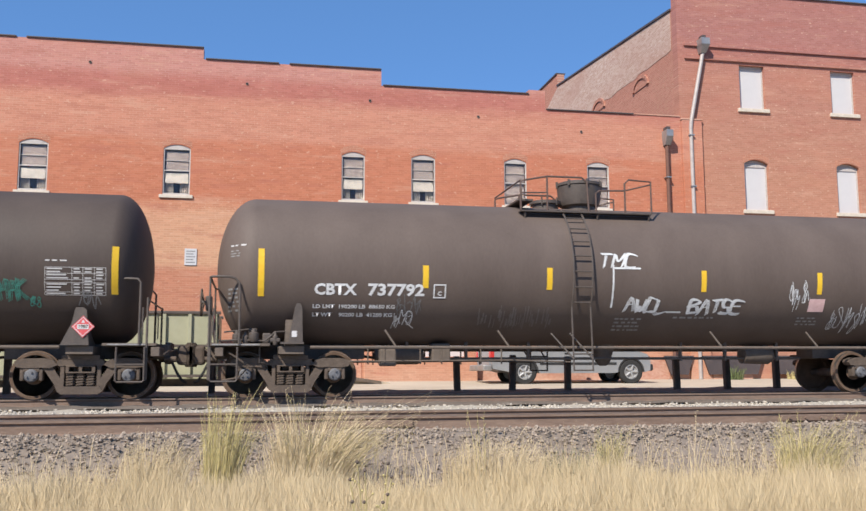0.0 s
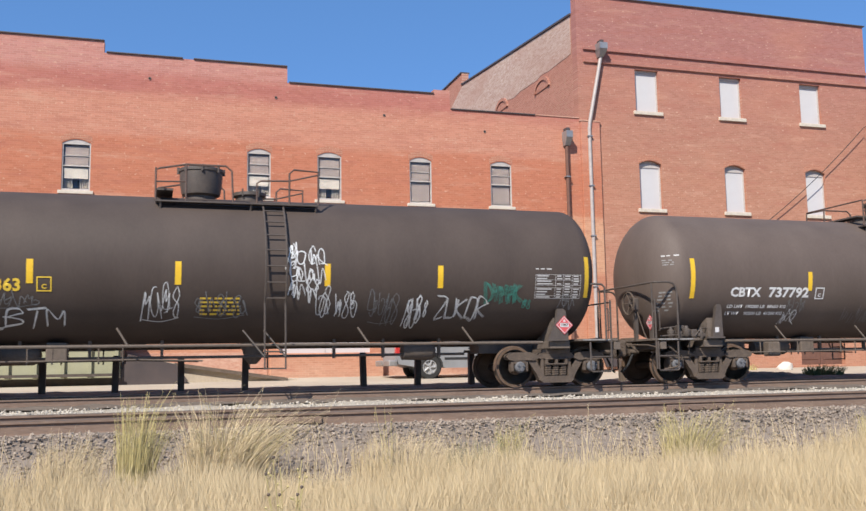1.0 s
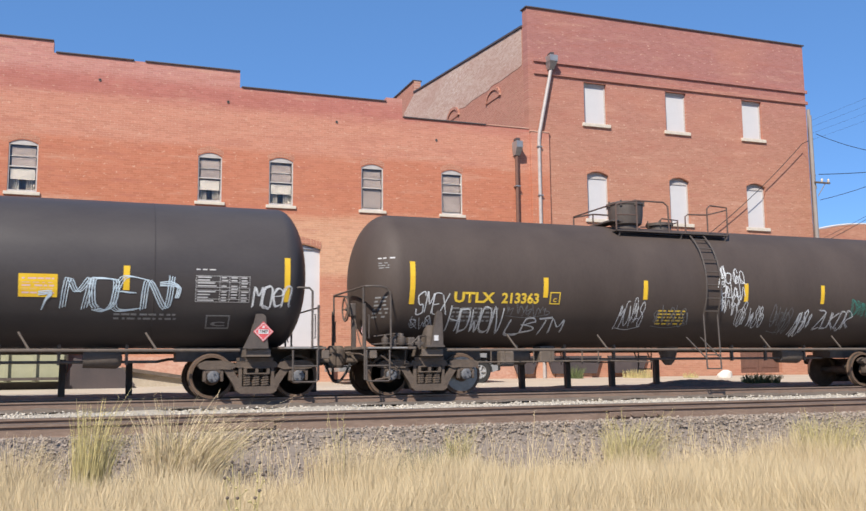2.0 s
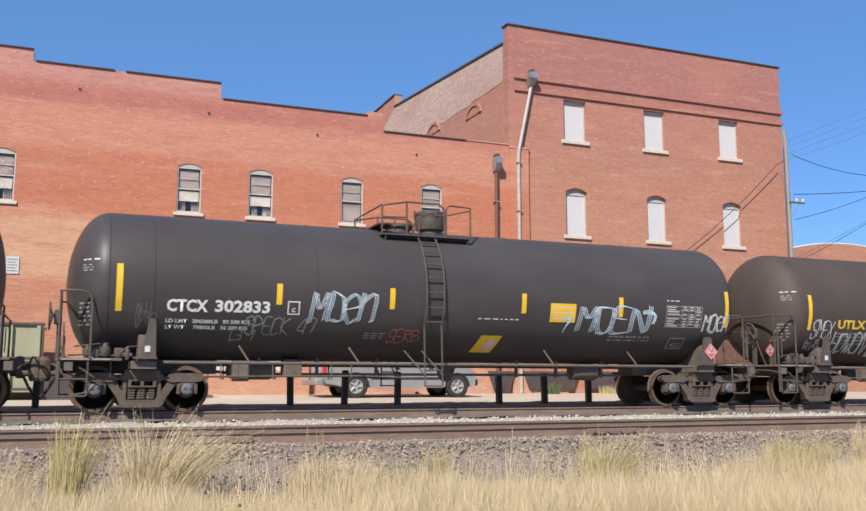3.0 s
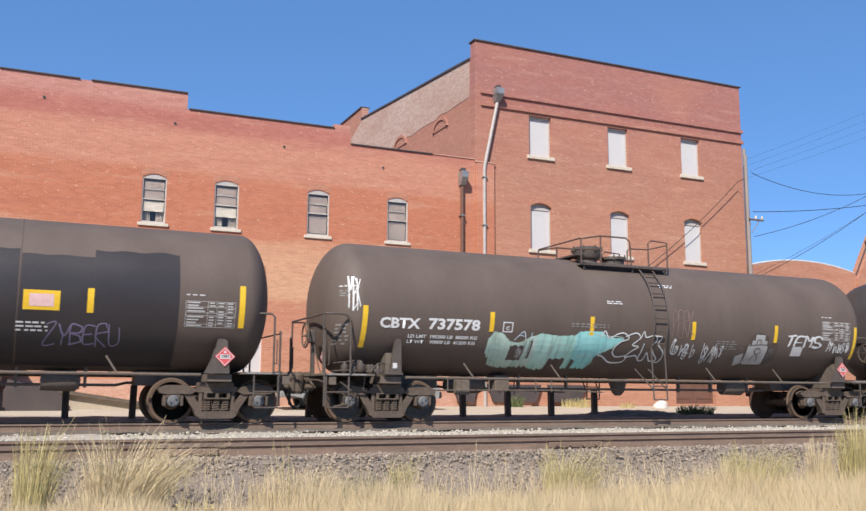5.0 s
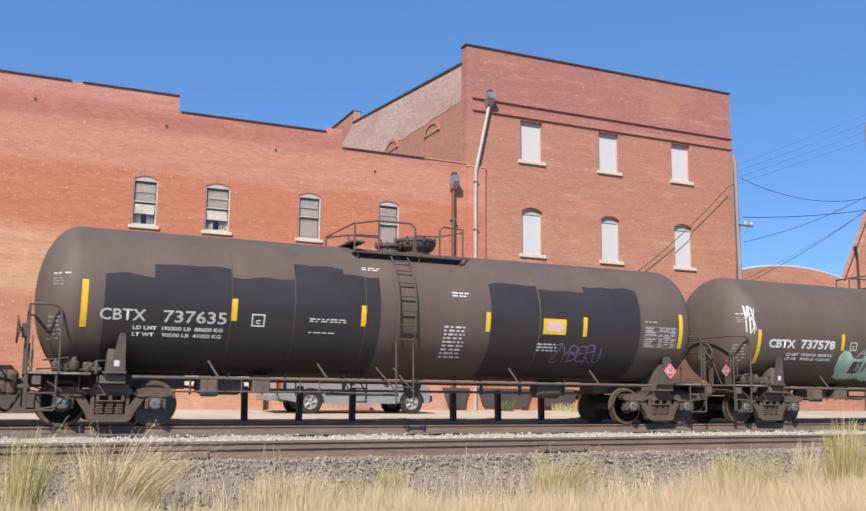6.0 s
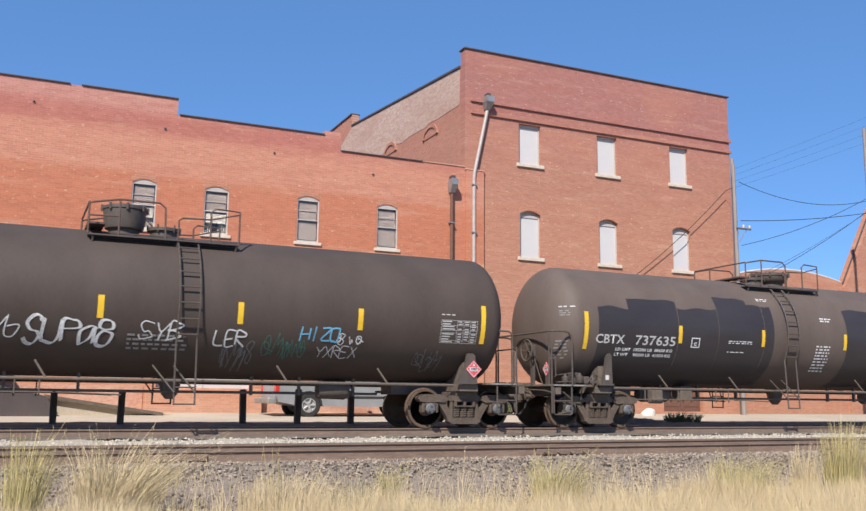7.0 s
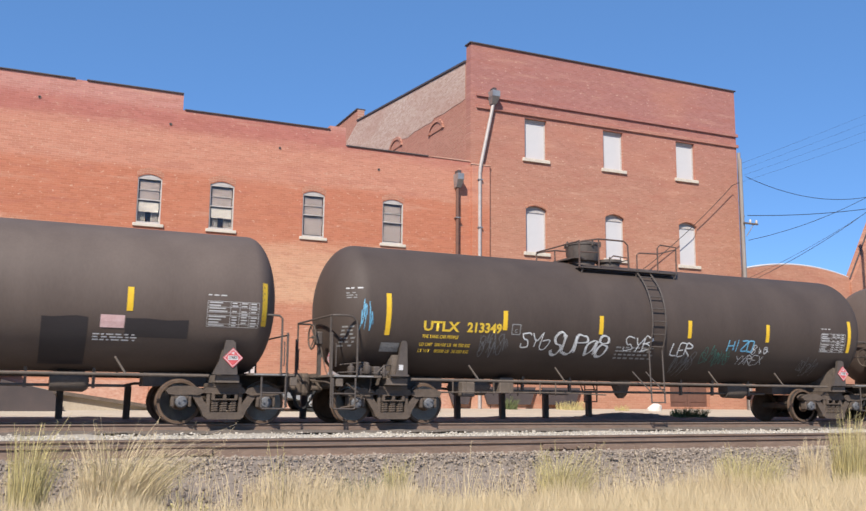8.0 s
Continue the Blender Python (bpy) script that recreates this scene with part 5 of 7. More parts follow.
    part("brake_lever", tube(B(), [(-8.1, -1.3, 0.9), (-7.7, -1.25, 0.62), (-7.9, -1.3, 0.4), (-8.2, -1.25, 0.35)], 0.022, 6), IRON, car)
    for px, py, pz, r in ((-7.95, -1.2, 1.2, 0.09), (-7.78, -1.3, 1.16, 0.07), (-7.62, -1.34, 1.22, 0.1), (-7.2, -1.3, 1.16, 0.06)):
        part("valve_body", lathe(B(), [(-0.12, r * 0.6), (-0.06, r), (0.05, r), (0.08, r * 0.5), (0.14, r * 0.4)], (px, py, pz), "z", 10), BLACK_STEEL, car, "", 40)
    part("air_pipe", tube(B(), [(-8.3, -1.3, 1.12), (-7.95, -1.34, 1.14), (-7.4, -1.36, 1.12), (-7.2, -1.3, 1.3), (-6.95, -1.2, 1.32)], 0.018, 6), BLACK_STEEL, car, "thin bent air pipe")
    part("air_pipe", tube(B(), [(-8.2, -1.15, 1.3), (-7.7, -1.2, 1.36), (-7.5, -1.3, 1.1), (-7.5, -1.2, 0.7), (-6.9, -0.9, 0.62)], 0.016, 6), BLACK_STEEL, car, "thin bent air pipe")
    # light brake rod and its hangers on the near flank, reservoir and valves below the belly
    for q in (-1, 1):
        part("brake_rod", tube(B(), [(-6.0, q * 0.95, 0.72), (-2.2, q * 0.95, 0.74), (-0.9, q * 0.9, 0.7)], 0.016, 6), DUSTY_LIFTED_STEEL, car, "thin brake rod")
        for x in (-5.3, -4.95, -4.2, -3.75, -2.9, -2.45):
            part("rod_hanger", shared("rod_hanger", lambda: tube(B(), [(0, 0, 0.66), (0, 0, 1.02)], 0.016, 6), DUSTY_LIFTED_STEEL), None, car, at=pose(x, q * 0.95, 0))
    part("reservoir", lathe(B(), [(-0.55, 0.02), (-0.52, 0.14), (-0.4, 0.2), (0.4, 0.2), (0.52, 0.14), (0.55, 0.02)], (-4.55, -0.3, 0.86), "x", 16), DUSTY_LIFTED_STEEL, car, "air reservoir drum", 40)
    part("valve_bracket", box(B(), -5.05, -4.7, -0.95, -0.7, 0.62, 0.98, 0.04), DUSTY_LIFTED_STEEL, car)


def placard(car, x, y, z, w=0.21, turn=0):
    p = part("placard", extrude_poly(B(), [(-w, 0), (0, -w), (w, 0), (0, w)], "y", 0, 0.012), SIGN_RED, car, "red diamond placard", at=pose(x, y, z, 0, 0, turn))
    bm = B()
    for k in range(4):
        c, s = math.cos(k * math.pi / 2), math.sin(k * math.pi / 2)
        extrude_poly(bm, [(a * c - b * s, a * s + b * c) for a, b in ((w * 0.9, 0), (0, w * 0.9), (0, w * 0.82), (w * 0.82, 0))], "y", -0.003, -0.0005)
    part("placard_border", bm, WHITE, p, "thin white border")
    part("number_panel", box(B(), -w * 0.5, w * 0.5, -0.005, -0.001, -w * 0.22, w * 0.22), WHITE, p, "white panel with a number")
    part("flame_mark", extrude_poly(B(), [(-w * 0.14, w * 0.35), (w * 0.14, w * 0.35), (w * 0.06, w * 0.62), (-w * 0.08, w * 0.55)], "y", -0.004, -0.001), WHITE, p, "small white flame mark")
    cu = bpy.data.curves.new("placard_number", "FONT")
    cu.body, cu.size, cu.align_x, cu.align_y, cu.resolution_u, cu.offset = "1987", w * 0.42, "CENTER", "CENTER", 2, 0.003
    ob = bpy.data.objects.new("placard_number", cu)
    me = bpy.data.meshes.new_from_object(ob)
    bpy.data.objects.remove(ob)
    me.materials.clear()
    me.materials.append(BLACK_STEEL)
    part("placard_number", me, None, p, "black digits", at=pose(0, -0.007, 0, 90))


YELLOW_MARKS = [(-7.42, 2.0, 2.94), (-4.14, 2.2, 2.66), (-1.43, 2.2, 2.66), (1.56, 2.2, 2.66), (4.02, 2.18, 2.66), (7.5, 2.0, 2.92)]


def data_panel(car, x0, x1, z0, h=0.52):
    """The ruled test table: names of the tests, then three columns of dates."""
    w = x1 - x0
    bm = B()
    rows = 9
    cols = (0.0, 0.44, 0.62, 0.81, 1.0)
    for k in range(rows + 1):
        if k in (0, 1, 4, 5, 7, rows):
            z = z0 + h * k / rows
            patch(bm, x0, x1, z - 0.004, z + 0.004, 0.0068, 4, 1)
    for c in cols:
        patch(bm, x0 + w * c - 0.004, x0 + w * c + 0.004, z0, z0 + h, 0.0072, 1, 4)
    part("panel_frame", bm, PANEL_WHITE, car, "thin white ruled table frame")
    rnd = random.Random(5)
    bm = B()
    for k in range(rows):
        zb, zt = z0 + h * (k + 0.28) / rows, z0 + h * (k + 0.74) / rows
        if k != 4:
            patch(bm, x0 + w * 0.03, x0 + w * rnd.uniform(0.22, 0.4), zb, zt, 0.0075, 2, 1)
        for c, e in zip(cols[1:], cols[2:]):
            if rnd.random() < 0.85:
                patch(bm, x0 + w * (c + 0.03), x0 + w * (e - rnd.uniform(0.03, 0.06)), zb, zt, 0.0075, 1, 1)
    tagged(part("data_panel", bm, PANEL_WHITE, car), "rows of small white stencilled data", "", "", "stuff")
    bars("panel_heading", x0, x0 + w * 0.37, z0 + h + 0.1, z0 + h + 0.16, 1, PANEL_WHITE, car, "short stencilled line above the table", 3)


MINT_TOP = ((-4.45, 1.93), (-4.32, 2.1), (-4.1, 2.08), (-3.86, 1.9), (-3.6, 1.86), (-3.3, 2.02), (-3.0, 2.1), (-2.5, 2.06), (-2.1, 2.08), (-1.86, 2.2), (-1.3, 2.2), (-1.05, 2.06), (-0.58, 2.05))
MINT_FOOT = ((-4.45, 1.62), (-4.2, 1.32), (-3.9, 1.28), (-3.2, 1.32), (-2.9, 1.24), (-2.4, 1.3), (-2.0, 1.28), (-1.4, 1.3), (-1.32, 1.6), (-0.95, 1.76), (-0.58, 2.02))


def mint_piece(car):
    """A broad sprayed fill with ragged edges and runs, pale to turquoise, with gaps where the tank shows."""
    tx, tz = zip(*MINT_TOP)
    fx, fz = zip(*MINT_FOOT)
    gaps = ((-3.82, -3.42, 1.46, 1.8), (-2.62, -2.16, 1.2, 1.52), (-1.98, -1.84, 1.2, 1.5), (-3.3, -3.22, 1.5, 1.95))
    for x0, x1, paint, name in ((-4.45, -3.1, SPRAY_PALE, "pale mint"), (-3.1, -2.0, SPRAY_MINT, "mint green"), (-2.0, -0.58, SPRAY_TURQUOISE, "turquoise")):
        bm = B()
        n = round((x1 - x0) / 0.03)
        for i in range(n):
            a, b = x0 + (x1 - x0) * i / n, x0 + (x1 - x0) * (i + 1) / n
            m = (a + b) / 2
            top = float(np.interp(m, tx, tz)) + 0.035 * noise.noise((m * 9, 1, 0))
            foot = float(np.interp(m, fx, fz)) + 0.05 * noise.noise((m * 14, 5, 0)) + 0.05 * max(noise.noise((m * 40, 8, 0)), 0)
            spans = [(foot, top)]
            for g0, g1, h0, h1 in gaps:
                if g0 < m < g1:
                    cut0, cut1 = h0 + 0.04 * noise.noise((m * 11, 2, 0)), h1 + 0.04 * noise.noise((m * 11, 9, 0))
                    spans = [q for p0, p1 in spans for q in ((p0, min(p1, cut0)), (max(p0, cut1), p1)) if q[1] - q[0] > 0.02]
            for p0, p1 in spans:
                patch(bm, a, b, p0, p1, 0.0075, 1, 6)
        bmesh.ops.remove_doubles(bm, verts=bm.verts[:], dist=0.0005)
        tagged(part("graffiti", bm, paint, car), name + " sprayed fill with runs and ragged edges", "", "", "stuff")
    bm = B()
    for k, pts in enumerate((((-2.66, 1.66), (-2.64, 1.82), (-2.2, 1.84), (-2.18, 1.64)), ((-1.86, 1.5), (-1.74, 1.62), (-1.42, 1.6), (-1.34, 1.42), (-1.5, 1.33)), ((-3.3, 2.0), (-3.28, 1.7), (-3.32, 1.4)), ((-1.5, 2.16), (-1.3, 2.1), (-0.62, 2.06), (-0.95, 1.8), (-1.3, 1.66)))):
        ribbon(bm, pts, 0.016, 0.0105 + 0.0005 * k)
    tagged(part("graffiti", bm, SPRAY_PALE, car), "thin pale outlines on the mint fill", "", "", "stuff")


def tank_car(x, label, ladder_x, deck, dome, paint=TANK_BLACK, marks=YELLOW_MARKS, gap=0.12, seams=(), panel=(6.24, 7.34, 1.98)):
    car = empty("tank_car", pose(x, TRAIN_Y, 0), label, "tank car", "tank cars of the freight train")
    part("tank", shared("tank_" + paint.name, tank_shell, paint, 30), None, car, "long black cylindrical tank")
    for px in (-TRUCK, TRUCK):
        bogie(car, px)
        for d in (-0.889, 0.889):
            WHEELSETS.append((wheelset(car, px + d), px + d))
    centre_platform(car, *deck, *dome, "")
    ladder(car, ladder_x)
    underframe(car)
    for mx, z0, z1 in marks:
        part("reflective_mark", patch(B(), mx - gap / 2, mx + gap / 2, z0, z1, 0.007, 1, 6), YELLOW, car, "yellow reflective tape mark")
    for sx in seams:
        bm = B()
        ring = [(sx, (R_TANK + 0.002) * math.cos(a), Z_TANK + (R_TANK + 0.002) * math.sin(a)) for a in [k * math.tau / 48 for k in range(48)]]
        tube(bm, ring, 0.009, 5, True)
        part("weld_seam", bm, paint, car)
    placard(car, 6.95, -1.44, 1.38)
    placard(car, -8.41, -1.05, 1.45, 0.18, -90)
    part("placard_holder", box(B(), -8.395, -8.36, -1.12, -0.98, 1.06, 1.5), BLACK_STEEL, car)
    data_panel(car, *panel)
    bars("end_data", -8.1, -7.8, 2.99, 3.06, 1, PANEL_WHITE, car, "worn stencilled number on the dished end", 6)
    bars("end_data", -8.1, -7.92, 2.78, 2.94, 3, FAINT, car, "small worn stencilled lines on the dished end", 7)
    bars("end_data", -8.14, -7.9, 1.7, 2.2, 6, FAINT, car, "small worn stencilled lines low on the dished end", 8)
    CARS.append((car, x))
    return car


def class_box(car, x0, x1, z0, z1, material):
    """The small square frame with a letter behind the car number."""
    bm = B()
    t = 0.025
    for a, b, c, d in ((x0, x1, z0, z0 + t), (x0, x1, z1 - t, z1), (x0, x0 + t, z0 + t, z1 - t), (x1 - t, x1, z0 + t, z1 - t)):
        patch(bm, a, b, c, d, 0.008, 1, 2)
    part("class_box", bm, material, car, "small stencilled square frame")
    lettering("class_letter", "C", x0 + 0.09, x1 - 0.09, z0 + 0.05, z0 + 0.14, material, car)


CARS, WHEELSETS = [], []
FADED = "faded black railway tank car with "

a = tank_car(7.7, FADED + "white number and white sprayed tags", -0.83, (-1.5, 1.02), (-0.27, 0.5, 0.6, -1.1), TANK_BLACK,
             [(-7.5, 2.0, 2.94), (-4.19, 2.2, 2.66), (-1.54, 2.2, 2.66), (1.97, 2.2, 2.66), (4.77, 2.18, 2.66), (7.5, 2.0, 2.92)])
lettering("reporting_mark", "CBTX", -6.45, -5.59, 2.04, 2.27, STENCIL_WHITE, a, "white stencilled letters")
lettering("car_number", "737792", -5.37, -4.21, 2.03, 2.28, STENCIL_WHITE, a, "white stencilled digits")
class_box(a, -4.02, -3.76, 2.0, 2.28, STENCIL_WHITE)
lettering("load_limit", "LD LMT  190200 LB  88650 KG", -6.47, -4.80, 1.78, 1.86, STENCIL_WHITE, a)
lettering("light_weight", "LT WT    90200 LB  41200 KG", -6.47, -4.84, 1.62, 1.70, STENCIL_WHITE, a)
chalk("TMC", -0.49, 0.38, 2.7, 2.98, SPRAY_WHITE, a, 0.018, 0.028, 0.4, 3)
part("graffiti", patch(B(), -0.10, 0.50, 2.66, 2.7, 0.0095, 4, 1), SPRAY_WHITE, a, "sprayed underline")
part("graffiti", patch(B(), -0.14, -0.10, 1.85, 2.75, 0.0095, 1, 5), SPRAY_WHITE, a, "long white paint drip")
chalk("AWOL", 0.16, 1.16, 1.76, 2.04, SPRAY_WHITE, a, 0.026, 0.034, 0.15, 5)
part("graffiti", patch(B(), 1.16, 1.50, 1.75, 1.785, 0.0095, 2, 1), SPRAY_WHITE, a, "short sprayed dash")
chalk("BATSE", 1.64, 2.93, 1.74, 2.02, SPRAY_WHITE, a, 0.026, 0.036, 0.2, 6)
scribble(4.03, 4.51, 1.86, 2.36, SPRAY_WHITE, a, 0.03, 3, 7)
part("hazard_label", patch(B(), 4.55, 4.94, 1.8, 2.08, 0.008, 2, 2), SIGN_PINK, a, "pale red warning label")
bars("small_stencil", 4.36, 4.90, 1.5, 1.7, 3, FAINT, a, seed=8)
scribble(5.19, 6.08, 1.4, 1.85, SPRAY_WHITE, a, 0.028, 5, 9)
scribble(-4.85, -4.4, 1.45, 1.72, SPRAY_WHITE, a, 0.03, 3, 10)
scribble(-4.8, -4.3, 1.68, 1.98, SPRAY_GREY, a, 0.025, 3, 12)
bars("small_stencil", 0.02, 0.63, 1.36, 1.66, 4, FAINT, a, seed=9)
bars("small_stencil", 1.36, 2.34, 1.62, 1.7, 1, FAINT, a, seed=11)

rnd = random.Random(61)
bm = B()
for k in range(46):
    sx, sz, sh = rnd.uniform(-3.1, -1.35), rnd.uniform(1.4, 1.62), rnd.uniform(0.08, 0.34)
    patch(bm, sx, sx + rnd.uniform(0.012, 0.03), sz, sz + sh, 0.005, 1, 3)
tagged(part("scuffing", bm, SCUFF, a), "pale upright scuff marks on the flank", "", "", "stuff")

b = tank_car(-10.06, FADED + "yellow stencils and many white tags", 0.49, (-1.39, 1.45), (-0.94, 0.45, 0.64, 0.1), TANK_BROWN)
lettering("reporting_mark", "UTLX", -6.42, -5.42, 2.05, 2.29, STENCIL_YELLOW, b, "yellow stencilled letters")
lettering("car_number", "213363", -5.25, -4.3, 2.05, 2.30, STENCIL_YELLOW, b, "yellow stencilled digits")
class_box(b, -4.02, -3.75, 2.05, 2.33, STENCIL_YELLOW)
bars("small_stencil", -6.42, -5.3, 1.62, 1.98, 4, FAINT, b, seed=12)
spray("SMEX", -7.3, -6.55, 1.8, 2.25, SPRAY_WHITE, b, 0.034, 0.25, 13)
chalk("HOWON", -6.48, -5.15, 1.42, 1.94, SPRAY_WHITE, b, 0.008, 0.022, 0.05, 14)
chalk("LBTM", -5.0, -3.5, 1.4, 1.72, SPRAY_WHITE, b, 0.01, 0.018, 0.1, 15)
scribble(-5.1, -4.0, 1.8, 2.02, SPRAY_GREY, b, 0.03, 5, 16)
scribble(-7.4, -6.9, 1.5, 1.7, SPRAY_WHITE, b, 0.025, 3, 17)
scribble(-2.1, -1.4, 1.55, 2.12, SPRAY_WHITE, b, 0.028, 4, 18)
scribble(-1.1, -0.1, 1.6, 2.0, SPRAY_GREY, b, 0.03, 5, 19)
bars("small_stencil", -1.0, -0.2, 1.6, 1.98, 5, STENCIL_YELLOW, b, "small yellow stencilled lines", 20)
scribble(0.75, 1.47, 1.95, 3.0, SPRAY_WHITE, b, 0.04, 4, 21)
scribble(1.36, 2.25, 1.55, 2.05, SPRAY_WHITE, b, 0.035, 5, 22)
scribble(2.5, 3.1, 1.5, 2.05, SPRAY_GREY, b, 0.03, 4, 23)
scribble(3.31, 3.78, 1.45, 1.88, SPRAY_WHITE, b, 0.05, 4, 24)
chalk("ZUKOR", 3.95, 5.15, 1.54, 1.98, SPRAY_WHITE, b, 0.012, 0.014, 0.1, 25)
chalk("DYMAK", 5.08, 5.95, 1.88, 2.26, SPRAY_GREEN, b, 0.03, 0.018, -0.15, 26)
scribble(5.98, 6.16, 1.78, 1.94, SPRAY_GREEN, b, 0.03, 2, 28)
scribble(6.9, 7.2, 1.75, 2.0, SPRAY_GREY, b, 0.03, 2, 27)

c = tank_car(-27.68, "glossy black railway tank car with blue-white tags and yellow labels", -0.71, (-1.3, 0.4), (-0.2, 0.38, 0.5, -1.05), TANK_GLOSS,
             [(-7.42, 2.0, 2.94), (-4.22, 2.22, 2.66), (-1.7, 2.2, 2.66), (1.56, 2.2, 2.66), (4.22, 2.18, 2.66), (7.42, 2.0, 2.92)], 0.12, (-7.62, -6.75, -3.4, 1.65, 4.75), (5.56, 6.64, 1.98))
lettering("reporting_mark", "CTCX", -6.5, -5.68, 2.02, 2.27, STENCIL_WHITE, c, "white stencilled letters")
lettering("car_number", "302833", -5.54, -4.4, 2.03, 2.28, STENCIL_WHITE, c, "white stencilled digits")
class_box(c, -4.03, -3.77, 2.02, 2.3, STENCIL_WHITE)
lettering("load_limit", "LD LMT   206200LB   93 500 KG", -6.5, -4.8, 1.8, 1.88, STENCIL_WHITE, c)
lettering("light_weight", "LT WT     79800LB   36 200 KG", -6.5, -4.84, 1.68, 1.76, STENCIL_WHITE, c)
chalk("MOen", -3.52, -2.12, 1.9, 2.48, SPRAY_ICE, c, 0.036, 0.02, 0.22, 31)
spray("SPECK 47", -4.9, -3.4, 1.62, 1.94, SPRAY_DIM, c, 0.034, 0.2, 32)
spray("GM", -5.2, -4.7, 1.48, 1.68, SPRAY_DIM, c, 0.034, 0.2, 33)
spray("SERB", -1.7, -0.95, 1.5, 1.75, SPRAY_RED, c, 0.03, 0.1, 34)
bars("small_stencil", -2.26, -1.75, 1.55, 1.7, 3, FAINT, c, seed=35)
bars("small_stencil", 0.41, 1.45, 2.03, 2.08, 1, STENCIL_WHITE, c, seed=36)
part("yellow_label", patch(B(), 0.44, 0.98, 1.3, 1.68, 0.008, 2, 4, 0.15), YELLOW, c, "slanted yellow warning label")
part("label_print", patch(B(), 0.7, 0.92, 1.34, 1.58, 0.011, 2, 4, 0.08), SIGN_PINK, c, "pale print on the label")
part("yellow_label", patch(B(), 2.27, 2.96, 2.02, 2.46, 0.008, 3, 3), YELLOW, c, "yellow warning label")
bars("label_print", 2.33, 2.9, 2.07, 2.41, 5, SIGN_PINK, c, "red print on the yellow label", 37)
chalk("MOEN", 3.02, 5.0, 1.84, 2.44, SPRAY_ICE, c, 0.05, 0.026, 0.2, 38)
bm = B()
for k in range(3):
    ribbon(bm, [(4.86, 2.34 - 0.03 * k), (5.08, 2.36 - 0.04 * k), (5.26 - 0.03 * k, 2.24), (5.22 - 0.03 * k, 2.04)], 0.022, 0.012 + 0.0006 * k)
    ribbon(bm, [(2.62, 2.06 + 0.03 * k), (2.86, 2.08 + 0.03 * k), (2.76, 1.96 + 0.02 * k), (2.68, 1.78)], 0.02, 0.014 + 0.0006 * k)
tagged(part("graffiti", bm, SPRAY_ICE, c), "ice-blue flourishes beside the letters", "", "", "stuff")
chalk("MOen", 6.72, 7.5, 1.9, 2.3, SPRAY_WHITE, c, 0.014, 0.02, 0.2, 39)
bars("small_stencil", 4.0, 5.2, 1.6, 1.76, 2, FAINT, c, seed=40)
class_box(c, 5.8, 6.28, 1.45, 1.72, FAINT)
scribble(-7.1, -6.7, 1.7, 2.1, SPRAY_GREY, c, 0.02, 4, 41)

d = tank_car(-45.3, FADED + "a mint green sprayed piece", 0.44, (-1.08, 1.15), (-0.7, 0.38, 0.36, 0.15), TANK_BLACK,
             [(-7.6, 1.66, 2.58), (-4.41, 2.1, 2.56), (-1.6, 2.1, 2.56), (1.58, 2.08, 2.55), (4.42, 2.08, 2.55), (7.42, 1.7, 2.6)], panel=(6.13, 7.2, 2.2))
lettering("reporting_mark", "CBTX", -7.24, -6.25, 2.1, 2.34, STENCIL_WHITE, d, "white stencilled letters")
lettering("car_number", "737578", -6.04, -4.72, 2.1, 2.36, STENCIL_WHITE, d, "white stencilled digits")
class_box(d, -4.11, -3.84, 2.1, 2.34, STENCIL_WHITE)
lettering("load_limit", "LD LMT  195200 LB  88500 KG", -6.52, -4.75, 1.9, 1.98, STENCIL_WHITE, d)
lettering("light_weight", "LT WT    90800 LB  41200 KG", -6.52, -4.78, 1.78, 1.86, STENCIL_WHITE, d)
mint_piece(d)
spray("AU", -3.75, -3.0, 1.92, 2.12, SPRAY_ICE, d, 0.024, 0.2, 51)
scribble(-3.62, -3.3, 1.5, 1.72, SPRAY_WHITE, d, 0.02, 3, 52)
bm = B()
for k, pts in enumerate((
        [(-1.3, 2.05), (-1.2, 2.22), (-1.05, 2.05), (-0.8, 2.16), (-0.6, 2.18), (-0.45, 2.05), (-0.7, 1.95), (-0.85, 1.75), (-0.7, 1.6), (-0.4, 1.62), (-0.42, 1.48), (-0.8, 1.46), (-1.1, 1.6), (-1.25, 1.62)],
        [(-0.55, 2.1), (-0.25, 2.2), (-0.1, 2.08), (-0.3, 1.9), (-0.1, 1.86), (-0.28, 1.74), (-0.4, 1.6), (-0.1, 1.64), (0.02, 1.54)],
        [(-0.1, 2.05), (0.0, 2.24), (0.08, 2.1), (0.34, 2.16), (0.44, 2.04), (0.3, 1.88), (0.44, 1.7), (0.6, 1.56), (0.4, 1.52), (0.22, 1.72), (0.18, 1.54), (0.02, 1.56), (0.06, 1.95)],
        [(0.36, 2.14), (0.58, 2.12), (0.5, 1.94), (0.74, 1.72), (0.7, 1.5), (0.5, 1.5)])):
    ribbon(bm, pts, 0.032, 0.012 + 0.0005 * k)
part("graffiti", bm, SPRAY_WHITE, d, "white sprayed outline of bubble letters")
spray("PERK", 0.88, 1.58, 2.15, 2.8, SPRAY_RUST, d, 0.025, 0.1, 54, "faded red-grey tag")
scribble(0.97, 1.75, 1.62, 2.0, SPRAY_WHITE, d, 0.045, 4, 55)
scribble(1.95, 2.72, 1.6, 1.98, SPRAY_WHITE, d, 0.045, 4, 56)
bm = B()
